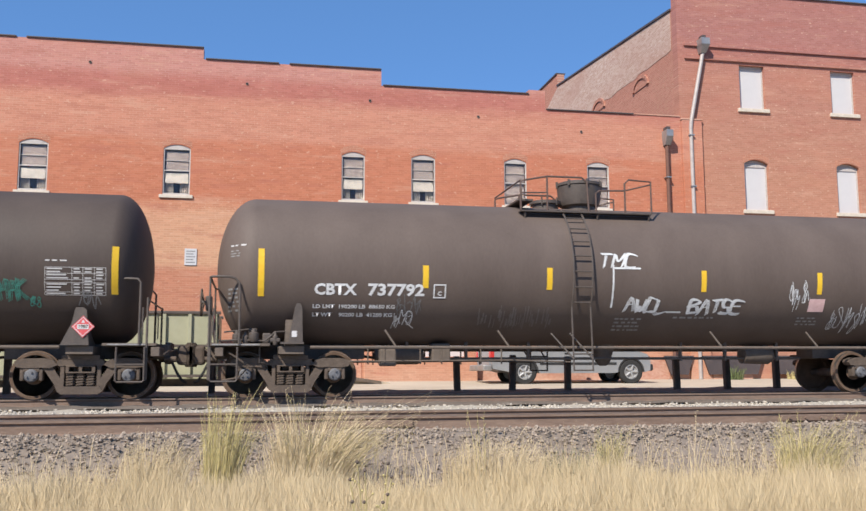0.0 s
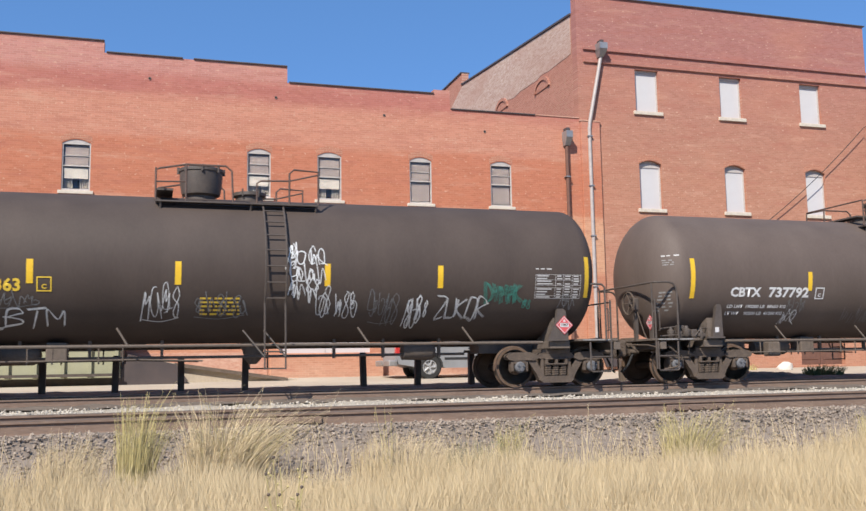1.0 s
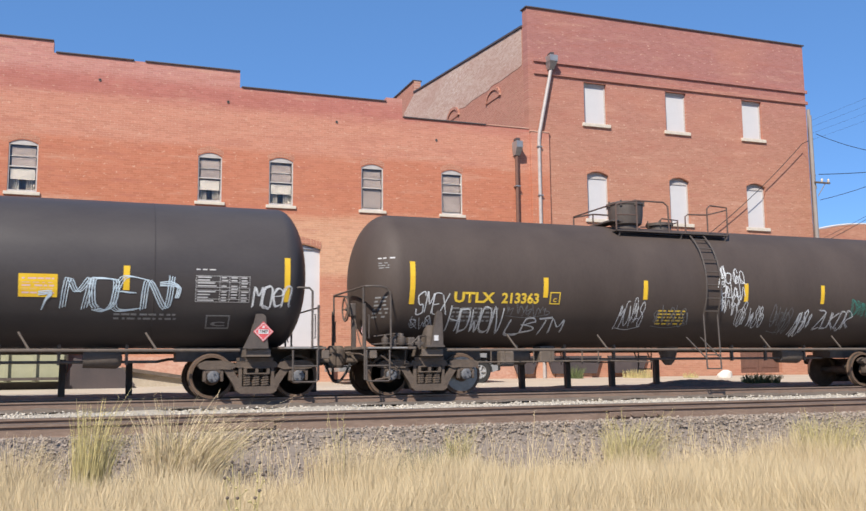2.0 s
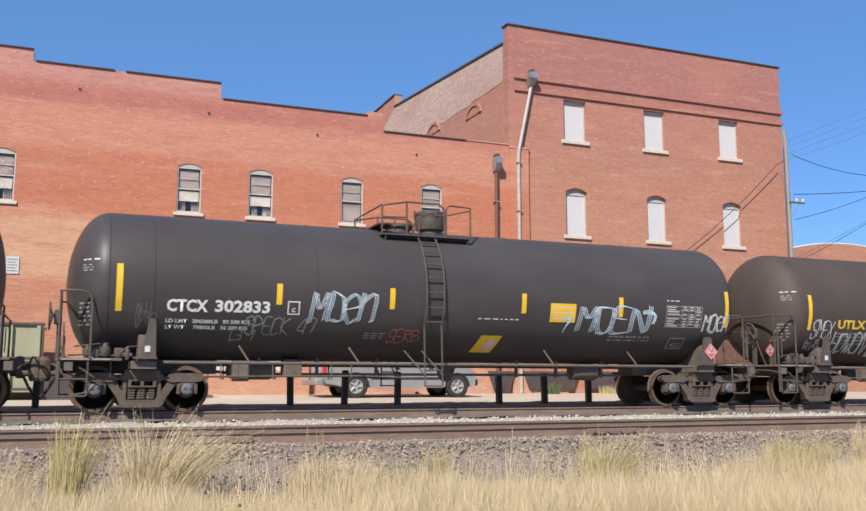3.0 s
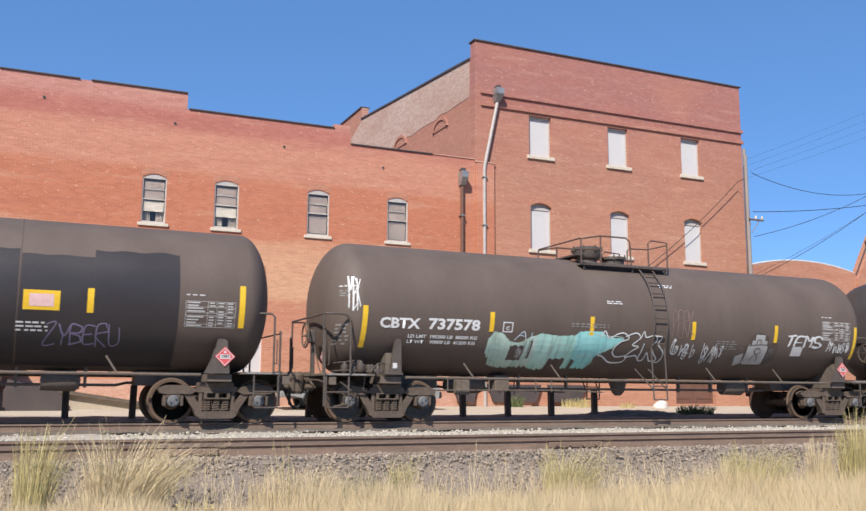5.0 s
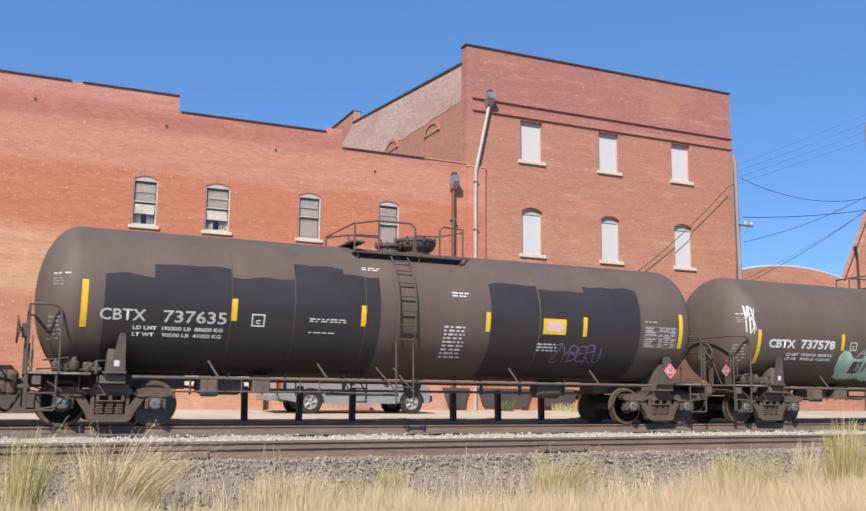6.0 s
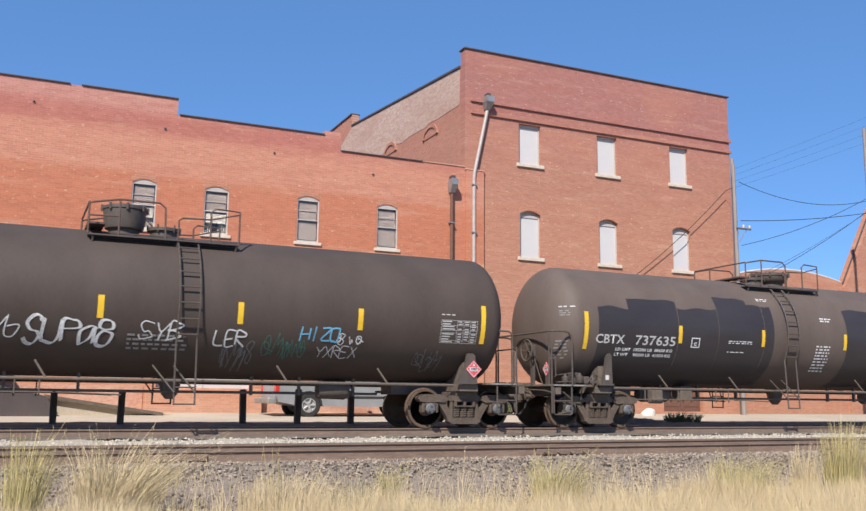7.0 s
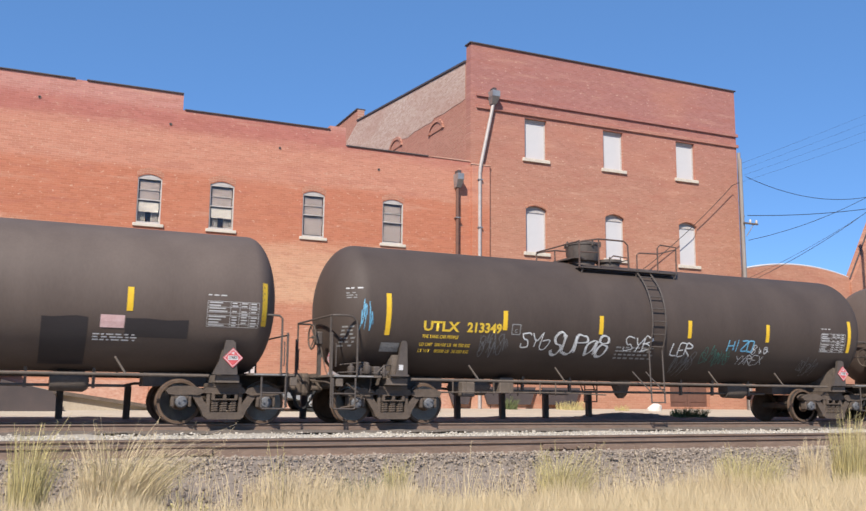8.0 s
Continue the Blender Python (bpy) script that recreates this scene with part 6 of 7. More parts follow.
for k, (pts, w) in enumerate((([(3.5, 1.75), (4.2, 1.75)], 0.52), ([(3.72, 2.1), (4.05, 2.1)], 0.36), ([(3.62, 2.02), (4.15, 2.02)], 0.2), ([(3.2, 1.56), (3.45, 1.66)], 0.26))):
    ribbon(bm, pts, w, 0.0085 + 0.0006 * k)
part("graffiti", bm, SPRAY_FILL, d, "pale grey filled sprayed shape")
bm = B()
for k, pts in enumerate(([(3.46, 1.98), (3.5, 1.5), (4.18, 1.5), (4.24, 1.98), (3.46, 1.98)], [(3.6, 2.0), (3.62, 2.22), (3.88, 2.32), (4.14, 2.22), (4.18, 2.0)], [(3.78, 2.0), (3.8, 2.12), (3.9, 2.14), (3.94, 2.0)], [(3.75, 1.86), (3.9, 1.92), (3.98, 1.82), (3.85, 1.76), (3.75, 1.86)], [(3.7, 1.58), (3.86, 1.76), (3.98, 1.58)], [(4.24, 1.98), (4.5, 2.04), (4.44, 1.6), (4.2, 1.52)])):
    ribbon(bm, pts, 0.022, 0.0125 + 0.0005 * k)
part("graffiti", bm, BLACK_STEEL, d, "dark sprayed outlines on the pale shape")
scribble(4.26, 4.5, 1.56, 1.98, SPRAY_GREY, d, 0.028, 2, 57)
chalk("TEMS", 4.79, 6.12, 1.98, 2.28, SPRAY_WHITE, d, 0.022, 0.034, 0.25, 58)
part("white_label", patch(B(), 5.1, 5.48, 1.74, 1.97, 0.008, 2, 2), WHITE, d, "blank white label")
scribble(6.42, 7.25, 1.88, 2.12, SPRAY_WHITE, d, 0.045, 5, 59)
bars("small_stencil", -2.2, -1.1, 2.28, 2.4, 2, FAINT, d, seed=60)
bars("small_stencil", 0.64, 1.07, 3.42, 3.52, 2, STENCIL_WHITE, d, seed=61)
bars("small_stencil", -1.14, -0.66, 2.9, 3.0, 2, STENCIL_WHITE, d, seed=62)
bars("small_stencil", 2.4, 3.1, 1.85, 2.1, 4, FAINT, d, seed=63)
spray("MBK", -7.95, -7.7, 2.5, 3.2, SPRAY_WHITE, d, 0.03, 0.1, 64)

e = tank_car(-62.9, "faded black railway tank car with fresh glossy paint patches", -0.62, (-1.24, 1.05), (0.25, 0.5, 0.32, -0.45), TANK_BLACK,
             [(-7.52, 1.96, 2.9), (-4.55, 2.2, 2.66), (-1.65, 2.2, 2.66), (1.5, 2.2, 2.66), (4.25, 2.18, 2.66), (7.25, 1.98, 2.86)], 0.12, (-4.61, -1.6, 2.94), (6.09, 7.11, 1.98))
for k, (x0, x1, z1) in enumerate(((-7.15, -6.2, 3.05), (-6.199, -4.62, 3.32), (-4.6, -3.25, 3.14), (-3.23, -2.1, 3.52), (-2.099, -1.25, 3.36), (1.58, 2.92, 3.4), (2.96, 4.3, 3.3), (4.301, 5.95, 3.46))):
    part("fresh_paint", patch(B(), x0, x1, 1.16, z1, 0.004, 24, 40, 0, 0.05, k), PATCH_BLACK, e, "patch of fresh glossy black paint")
lettering("reporting_mark", "CBTX", -7.22, -6.33, 2.12, 2.35, PANEL_WHITE, e, "white stencilled letters", 0.012)
lettering("car_number", "737635", -5.99, -4.7, 2.11, 2.36, PANEL_WHITE, e, "white stencilled digits", 0.012)
class_box(e, -4.17, -3.89, 2.1, 2.36, STENCIL_WHITE)
lettering("load_limit", "LD LMT  195500 LB  88650 KG", -6.57, -4.76, 1.95, 2.03, STENCIL_WHITE, e)
lettering("light_weight", "LT WT    90500 LB  41050 KG", -6.57, -4.78, 1.82, 1.9, STENCIL_WHITE, e)
bars("small_stencil", -2.9, -2.06, 2.24, 2.34, 2, STENCIL_WHITE, e, seed=71)
bars("small_stencil", -2.9, -2.3, 2.0, 2.05, 1, STENCIL_WHITE, e, seed=72)
bars("small_stencil", 0.36, 0.9, 1.55, 2.32, 9, STENCIL_WHITE, e, seed=73)
bars("small_stencil", 0.56, 1.0, 2.98, 3.12, 2, STENCIL_WHITE, e, seed=74)
bars("small_stencil", -1.63, -1.2, 3.49, 3.58, 2, STENCIL_WHITE, e, seed=75)
part("yellow_label", patch(B(), 3.03, 3.69, 2.2, 2.58, 0.008, 3, 3), YELLOW, e, "yellow label with red print")
part("label_print", patch(B(), 3.14, 3.58, 2.27, 2.51, 0.011, 2, 2), SIGN_PINK, e, "red printed block")
bars("small_stencil", 2.93, 3.5, 1.78, 2.0, 3, STENCIL_WHITE, e, seed=76)
spray("ZYBERU", 3.43, 4.85, 1.56, 1.95, SPRAY_PURPLE, e, 0.04, 0.1, 77)

f = tank_car(-80.5, FADED + "yellow stencils, white and blue tags", 0.27, (-1.26, 1.35), (-0.95, 0.45, 0.56, -0.1), TANK_BROWN,
             [(-7.2, 1.98, 2.92), (-4.2, 2.2, 2.66), (-1.45, 2.2, 2.66), (1.35, 2.2, 2.66), (4.05, 2.18, 2.66), (7.15, 1.98, 2.88)], panel=(6.05, 6.99, 1.98))
lettering("reporting_mark", "UTLX", -6.32, -5.4, 2.11, 2.34, STENCIL_YELLOW, f, "yellow stencilled letters")
lettering("car_number", "213349", -5.2, -4.28, 2.11, 2.35, STENCIL_YELLOW, f, "yellow stencilled digits")
class_box(f, -4.01, -3.76, 2.1, 2.36, FAINT)
lettering("small_stencil", "THE TANK CAR PEOPLE", -6.32, -5.4, 1.95, 2.03, STENCIL_YELLOW, f, "small yellow stencilled words")
lettering("load_limit", "LD LMT  200100 LB  90 750 KG", -6.35, -5.05, 1.77, 1.85, STENCIL_YELLOW, f)
lettering("light_weight", "LT WT    80300 LB  36 050 KG", -6.35, -5.05, 1.63, 1.71, STENCIL_YELLOW, f)
part("grey_label", patch(B(), -7.3, -6.85, 1.62, 1.82, 0.008, 2, 2), FAINT, f, "grey blank plate")
spray("SYb", -3.75, -2.9, 1.82, 2.17, SPRAY_WHITE, f, 0.042, 0.25, 81)
chalk("SUPa8", -2.85, -1.2, 1.7, 2.17, SPRAY_WHITE, f, 0.022, 0.03, 0.25, 82)
spray("SYB", -0.7, 0.15, 1.83, 2.17, SPRAY_WHITE, f, 0.042, 0.25, 83)
scribble(-4.86, -4.02, 1.65, 2.02, SPRAY_GREY, f, 0.03, 5, 84)
spray("LER", 0.85, 1.5, 1.75, 2.05, SPRAY_WHITE, f, 0.045, 0.1, 85)
scribble(1.0, 1.7, 1.33, 1.75, SPRAY_GREY, f, 0.03, 4, 86)
scribble(1.9, 2.85, 1.58, 1.94, SPRAY_GREEN, f, 0.022, 5, 87)
spray("HIZO", 2.68, 3.6, 1.92, 2.2, SPRAY_BLUE, f, 0.045, 0.1, 88)
scribble(3.55, 4.12, 1.85, 2.05, SPRAY_WHITE, f, 0.035, 3, 89)
spray("YXREX", 3.1, 4.05, 1.58, 1.8, SPRAY_WHITE, f, 0.025, 0.1, 90)
scribble(5.5, 6.1, 1.4, 1.75, SPRAY_GREY, f, 0.025, 3, 91)
bars("small_stencil", -0.9, 0.3, 1.6, 1.95, 4, FAINT, f, seed=92)
scribble(-7.85, -7.6, 2.1, 2.6, SPRAY_BLUE, f, 0.025, 3, 93)

g = tank_car(-98.1, FADED + "pale label and dark patches", 0.3, (-1.26, 1.4), (-0.6, 0.45, 0.55, 0.4), TANK_BLACK,
             [(-7.44, 2.0, 2.94), (-4.05, 2.2, 2.66), (-1.35, 2.2, 2.66), (2.0, 2.2, 2.66), (4.82, 2.26, 2.74), (7.57, 2.06, 2.98)], panel=(6.36, 7.44, 2.02))
part("fresh_paint", patch(B(), 3.2, 4.05, 1.2, 2.1, 0.004, 4, 20, 0, 0.04, 8), PATCH_BLACK, g, "patch of fresh black paint")
part("fresh_paint", patch(B(), 4.76, 6.0, 1.75, 2.12, 0.004, 6, 12, 0, 0.03, 9), PATCH_BLACK, g, "patch of fresh black paint")
part("hazard_label", patch(B(), 4.28, 4.74, 1.92, 2.17, 0.008, 2, 2), SIGN_PINK, g, "pale red warning label")
bars("small_stencil", 4.16, 5.02, 1.66, 1.82, 3, STENCIL_WHITE, g, seed=94)


# ---- movement of the train ----
RUN = [(0, 0.35), (0.5, 6.30), (1.0, 12.25), (1.5, 18.22), (3.0, 36.1), (3.5, 42.07), (4.0, 47.98), (4.5, 53.89), (6.0, 71.62), (6.5, 77.57), (7.0, 83.48), (7.5, 89.37), (8.0, 95.27)]


def run_at(t):
    for (a, sa), (b, sb) in zip(RUN, RUN[1:]):
        if t <= b:
            return sa + (sb - sa) * (t - a) / (b - a)
    return RUN[-1][1]


# ---- things behind the train ----
def post(x, h, tilt):
    p = empty("bollard", pose(x, 23.1, 0.0, 0, tilt, 0), "short dark creosoted timber post beside the track", "timber post", "posts along the track")
    part("shaft", box(B(), -0.075, 0.075, -0.075, 0.075, -0.3, h, 0.012), TIMBER_POST, p)
    part("cap", box(B(), -0.06, 0.06, -0.06, 0.06, h + 0.001, h + 0.015, 0.006), TIMBER_POST, p, "weathered end grain")


rnd = random.Random(11)
for px in (-6.45, -5.0, -3.55, -2.08, -0.51, 0.97, 2.46, 5.40, 6.81, 8.27, 11.25, 12.67, 14.10, 15.59):
    post(px, 0.84 + rnd.uniform(-0.05, 0.06), rnd.uniform(-1.5, 1.5))


def container():
    """An open roll-off bin with ribs, standing on the paving."""
    c = empty("rolloff_bin", pose(-4.55, 28.0, 0.12), "olive green steel roll-off bin with upright ribs on the paving", "waste bin")
    bm = B()
    box(bm, -4.0, 4.0, 0.0, 0.06, 0.3, 2.05)
    box(bm, -4.0, 4.0, 2.3, 2.36, 0.3, 2.05)
    box(bm, -4.0, -3.94, 0.06, 2.3, 0.3, 2.05)
    box(bm, 3.94, 4.0, 0.06, 2.3, 0.3, 2.05)
    box(bm, -4.0, 4.0, 0.0, 2.36, 0.2, 0.3)
    part("body", bm, OLIVE, c)
    rim = B()
    box(rim, -4.05, 4.05, -0.06, 0.09, 2.052, 2.14, 0.015)
    box(rim, -4.05, 4.05, 2.27, 2.42, 2.052, 2.14, 0.015)
    part("rim", rim, BLACK_STEEL, c, "dark top rail")
    for k in range(12):
        part("rib", shared("bin_rib", lambda: box(B(), -0.05, 0.05, -0.09, -0.001, 0.2, 2.05, 0.008), OLIVE), None, c, at=pose(-3.9 + k * 0.709, 0, 0))
    for z in (0.25, 1.1):
        part("skirt_rail", box(B(), -4.0, 4.0, -0.12, -0.091, z, z + 0.08), BLACK_STEEL, c)
    for y in (0.3, 2.0):
        part("skid", box(B(), -3.9, 3.9, y, y + 0.12, -0.02, 0.2), BLACK_STEEL, c)


container()

# loading ramp of concrete up to the freight door
ramp = empty("loading_ramp", pose(0, 28.3, 0), "concrete loading ramp with a dark wedge for its shade", "loading ramp")
tagged(ramp, kind="structure")
part("slope", extrude_poly(B(), [(-0.3, 0.0), (4.6, 0.0), (4.6, 0.16), (4.2, 0.22), (1.0, 0.7), (-0.3, 0.98)], "y", 0.6, 2.68), PAVING, ramp, "pale sloping concrete")
part("kerb", extrude_poly(B(), [(0.95, 0.62), (4.3, 0.12), (4.3, 0.22), (0.95, 0.73)], "y", 0.45, 0.598), TIE, ramp, "dark timber kerb along the ramp")
# solid dark wedge in place of the shadow on the ramp's flank
part("shade_wedge", extrude_poly(B(), [(-0.84, 0.05), (1.1, 0.05), (1.32, 0.2), (0.97, 0.68), (-0.36, 0.99), (-0.4, 0.76)], "y", -0.2, 0.55), COPING, ramp, "dark wedge standing in for the shade beside the ramp")
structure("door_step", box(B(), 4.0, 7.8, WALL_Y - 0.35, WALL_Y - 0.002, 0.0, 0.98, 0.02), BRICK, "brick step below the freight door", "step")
structure("plinth", box(B(), 7.85, 14.85, WALL_Y - 0.03, WALL_Y - 0.002, -0.2, 0.95, 0.004), RENDER, "peeling salmon render at the foot of the wall", "plinth")
structure("plinth", box(B(), -0.4, 3.95, WALL_Y - 0.03, WALL_Y - 0.002, -0.2, 1.05, 0.004), RENDER, "peeling salmon render at the foot of the wall", "plinth")
structure("plinth", box(B(), 16.45, 18.0, WALL_Y - 0.1, WALL_Y - 0.002, -0.2, 1.0, 0.02), RENDER, "pale rendered patch at the foot of the wall", "plinth")


# dark panels whose colour gives the shade of openings at the wall's foot
for x0, x1 in ((14.66, 15.58), (16.12, 18.26), (18.74, 20.3)):
    structure("opening_shade", extrude_poly(B(), [(x0 - 0.08, 1.02), (x1 + 0.12, 1.02), (x1 - 0.12, 0.36), (x0 + 0.16, 0.36)], "y", WALL_Y - 0.2, WALL_Y - 0.115), COPING, "dark panel in place of a shaded opening in the wall", "cellar hatch")


def pickup():
    """A silver extended-cab pickup parked along the wall, facing +x."""
    t = empty("pickup_truck", pose(10.38, 28.95, 0.1), "silver extended-cab pickup truck parked before the brick wall", "pickup truck")
    W = 0.93
    side = [(-2.75, 0.48), (-2.8, 0.75), (-2.78, 1.08), (-0.75, 1.12), (-0.7, 1.12), (1.95, 1.04), (2.3, 0.92), (2.4, 0.7), (2.38, 0.42)]
    def arch(cx):
        return [(cx + 0.44 * math.cos(a), 0.36 + 0.44 * math.sin(a)) for a in [math.pi * k / 10 for k in range(11)]]
    low_line = [(2.26, 0.38)] + arch(1.74) + [(1.2, 0.34), (-1.2, 0.34)] + arch(-1.74) + [(-2.3, 0.4)]
    bm = extrude_poly(B(), side + low_line, "y", -W, W)
    part("body", bm, CAR_SILVER, t, "silver painted body", 30)
    bm = B()
    lo = [(-0.82, 1.12), (0.98, 1.09)]
    hi = [(-0.6, 1.66), (0.22, 1.68)]
    v = [bm.verts.new((x, y * W * k, z)) for (x, z), k in ((lo[0], 0.97), (lo[1], 0.97), (hi[1], 0.8), (hi[0], 0.8)) for y in (-1, 1)]
    for q in ((0, 2, 4, 6), (3, 1, 7, 5), (2, 3, 5, 4), (4, 5, 7, 6), (6, 7, 1, 0)):
        bm.faces.new([v[i] for i in q])
    bmesh.ops.recalc_face_normals(bm, faces=bm.faces[:])
    part("cab", bm, CAR_SILVER, t, "silver cab roof and pillars")
    for s in (-1, 1):
        for q in (((-0.7, 1.16), (-0.1, 1.16), (-0.1, 1.58), (-0.56, 1.58)), ((-0.04, 1.16), (0.76, 1.14), (0.26, 1.58), (-0.04, 1.58))):
            bm = B()
            pts = [bm.verts.new((x, s * (W * (0.97 - 0.17 * (z - 1.12) / 0.54) + 0.006), z)) for x, z in q]
            bm.faces.new(pts)
            bmesh.ops.solidify(bm, geom=bm.faces[:], thickness=0.006)
            part("side_window", bm, CAR_DARK, t, "dark tinted side glass")
        part("mirror", box(B(), 0.6, 0.74, s * 1.05 - 0.1, s * 1.05 + 0.1, 1.12, 1.28, 0.03), CAR_DARK, t)
        part("door_handle", box(B(), -0.45, -0.28, s * 0.935 - 0.02, s * 0.935 + 0.02, 0.93, 0.97, 0.008), CAR_DARK, t)
        part("side_moulding", box(B(), -1.25, 1.25, s * 0.935 - 0.012, s * 0.935 + 0.012, 0.6, 0.67, 0.005), CAR_DARK, t, "dark side moulding")
        part("tail_light", box(B(), -2.83, -2.7, s * 0.83 - 0.105, s * 0.83 + 0.105, 0.78, 1.03, 0.015), TAIL_RED, t, "red tail light")
        part("headlight", box(B(), 2.28, 2.39, s * 0.7 - 0.2, s * 0.7 + 0.2, 0.7, 0.86, 0.015), GLASS, t)
        for cx in (-1.74, 1.74):
            w = part("wheel", lathe(B(), [(-0.11, 0.235), (-0.11, 0.35), (-0.08, 0.385), (0.08, 0.385), (0.11, 0.35), (0.11, 0.235), (-0.11, 0.235)], (0, 0, 0), "y", 28, False), RUBBER, t, "", 35, pose(cx, s * 0.83, 0.375))
            bm = lathe(B(), [(-0.02, 0.24), (-0.09, 0.235), (-0.1, 0.2), (-0.05, 0.19), (-0.05, 0.08), (-0.085, 0.06), (-0.085, 0.01)], (0, 0, 0), "y", 24)
            for k in range(5):
                a = k * math.tau / 5
                tube(bm, [(0.05 * math.cos(a), -0.075, 0.05 * math.sin(a)), (0.2 * math.cos(a), -0.085, 0.2 * math.sin(a))], 0.035, 6)
            part("rim", bm, ALLOY, w, "five-spoke alloy rim", 35, pose(0, 0, 0, 0, 0, 0 if s < 0 else 180))
            part("arch_liner", tube(B(), [(cx + 0.42 * math.cos(a), s * 0.91, 0.375 + 0.42 * math.sin(a)) for a in [math.pi * k / 10 for k in range(11)]], 0.04, 6), CAR_DARK, t, "dark wheel arch trim")
    part("tailgate", box(B(), -2.81, -2.775, -0.72, 0.72, 0.6, 1.05, 0.01), CAR_SILVER, t)
    part("rear_bumper", box(B(), -3.05, -2.78, -0.92, 0.92, 0.42, 0.6, 0.03), GALV, t, "chromed step bumper")
    part("front_bumper", box(B(), 2.34, 2.5, -0.92, 0.92, 0.4, 0.62, 0.05), CAR_DARK, t)
    part("plate", box(B(), -3.06, -3.051, -0.15, 0.15, 0.46, 0.56), FAINT, t, "blank plate")


pickup()

cone = empty("white_sack", pose(22.9, 29.4, 0.13), "white covered heap on the paving", "sack")
bm = lathe(B(), [(0.0, 0.28), (0.12, 0.28), (0.25, 0.23), (0.34, 0.14), (0.37, 0.02)], (0, 0, 0), "z", 14)
for v in bm.verts:
    v.co = Vector((v.co.x * 1.15, v.co.y, v.co.z * 0.75)) + noise.noise_vector(v.co * 3) * 0.09
part("cover", bm, CURTAIN, cone, "", 50)


# ---- beyond the tall building ----
def arc_roof(x):
    return 6.68 + 0.7 * (1 - ((x - 35.8) / 4.6) ** 2)


bm = B()
xs2 = [31.2 + i * 8.1 / 16 for i in range(17)]
extrude_poly(bm, [(31.2, -0.2), (39.3, -0.2)] + [(x, arc_roof(x)) for x in xs2[::-1]], "y", 34.0, 34.4)
structure("wall_garage", bm, BRICK_RED, "low red brick garage front with a bowed roofline", "brick wall")
structure("trim", tube(B(), [(x, 34.1, arc_roof(x) + 0.05) for x in xs2], 0.045, 8), PALE_COPING, "pale metal coping along the bowed roofline", "coping")
structure("roof_garage", box(B(), 31.2, 39.3, 34.4, 60, 6.0, 6.2), COPING, "roof of the low garage", "roof")
bm = extrude_poly(B(), [(39.301, -0.2), (50, -0.2), (50, 16), (44.7, 16), (39.5, 6.9), (39.301, 6.75)], "y", 33.9, 34.5)
structure("wall_gable", bm, BRICK_RED, "red brick wall with a raking parapet", "brick wall")
structure("trim", tube(B(), [(39.45, 34.1, 6.95), (44.65, 34.1, 16.05)], 0.035, 8), COPING, "dark coping on the raking parapet", "coping")


def utility_pole(x, y, h, arm):
    p = empty("utility_pole", pose(x, y, 0), "grey wooden utility pole with crossarm and cables", "utility pole", "utility poles")
    part("pole", tube(B(), [(0, 0, -0.3), (0, 0, h * 0.5), (0, 0, h)], [0.105, 0.09, 0.075], 12), POLE_WOOD, p, "", 40)
    part("crossarm", box(B(), -0.05, 0.05 + arm, -0.16, -0.08, h - 2.96, h - 2.89, 0.008), TIMBER_POST, p)
    part("brace", tube(B(), [(0.1, -0.11, h - 3.5), (arm * 0.7, -0.11, h - 2.98)], 0.02, 6), GALV, p)
    for k in (0.5, 1.0):
        part("insulator", lathe(B(), [(0, 0.04), (0.08, 0.05), (0.14, 0.03)], (arm * k, -0.1, h - 2.88), "z", 8), STONE, p)
    return p


utility_pole(28.6, 30.2, 11.2, 0.7)
utility_pole(28.92, 30.6, 11.6, 0.0)
utility_pole(37.05, 30.2, 14.0, 1.2)


def cable(p, q, sag, r=0.018):
    p, q = Vector(p), Vector(q)
    pts = [p.lerp(q, i / 14) - Vector((0, 0, sag * 4 * (i / 14) * (1 - i / 14))) for i in range(15)]
    c = structure("cable", tube(B(), pts, r, 5), WIRE, "black overhead cable between pole and building", "cable")
    return c


cable((28.9, 30.2, 10.42), (37.05, 30.2, 10.4), 0.55, 0.014)
cable((28.9, 30.2, 8.66), (37.05, 30.2, 9.8), 0.12, 0.016)
cable((28.9, 30.2, 7.55), (37.05, 30.2, 10.55), 0.25, 0.013)
cable((28.9, 30.3, 5.7), (37.05, 30.2, 9.95), 0.2, 0.013)
cable((30.6, 33.0, 6.0), (37.05, 30.2, 9.9), 0.2, 0.009)
for k in range(4):
    cable((28.7, 30.4, 11.0 - 0.28 * k), (70, 36, 29.5 - 0.9 * k), 0.5, 0.004)
cable((28.6, 30.72, 10.1), (21.4, 30.9, 4.55), 0.35, 0.015)
cable((28.72, 30.2, 10.2), (28.6, 30.72, 10.1), 0.0, 0.015)


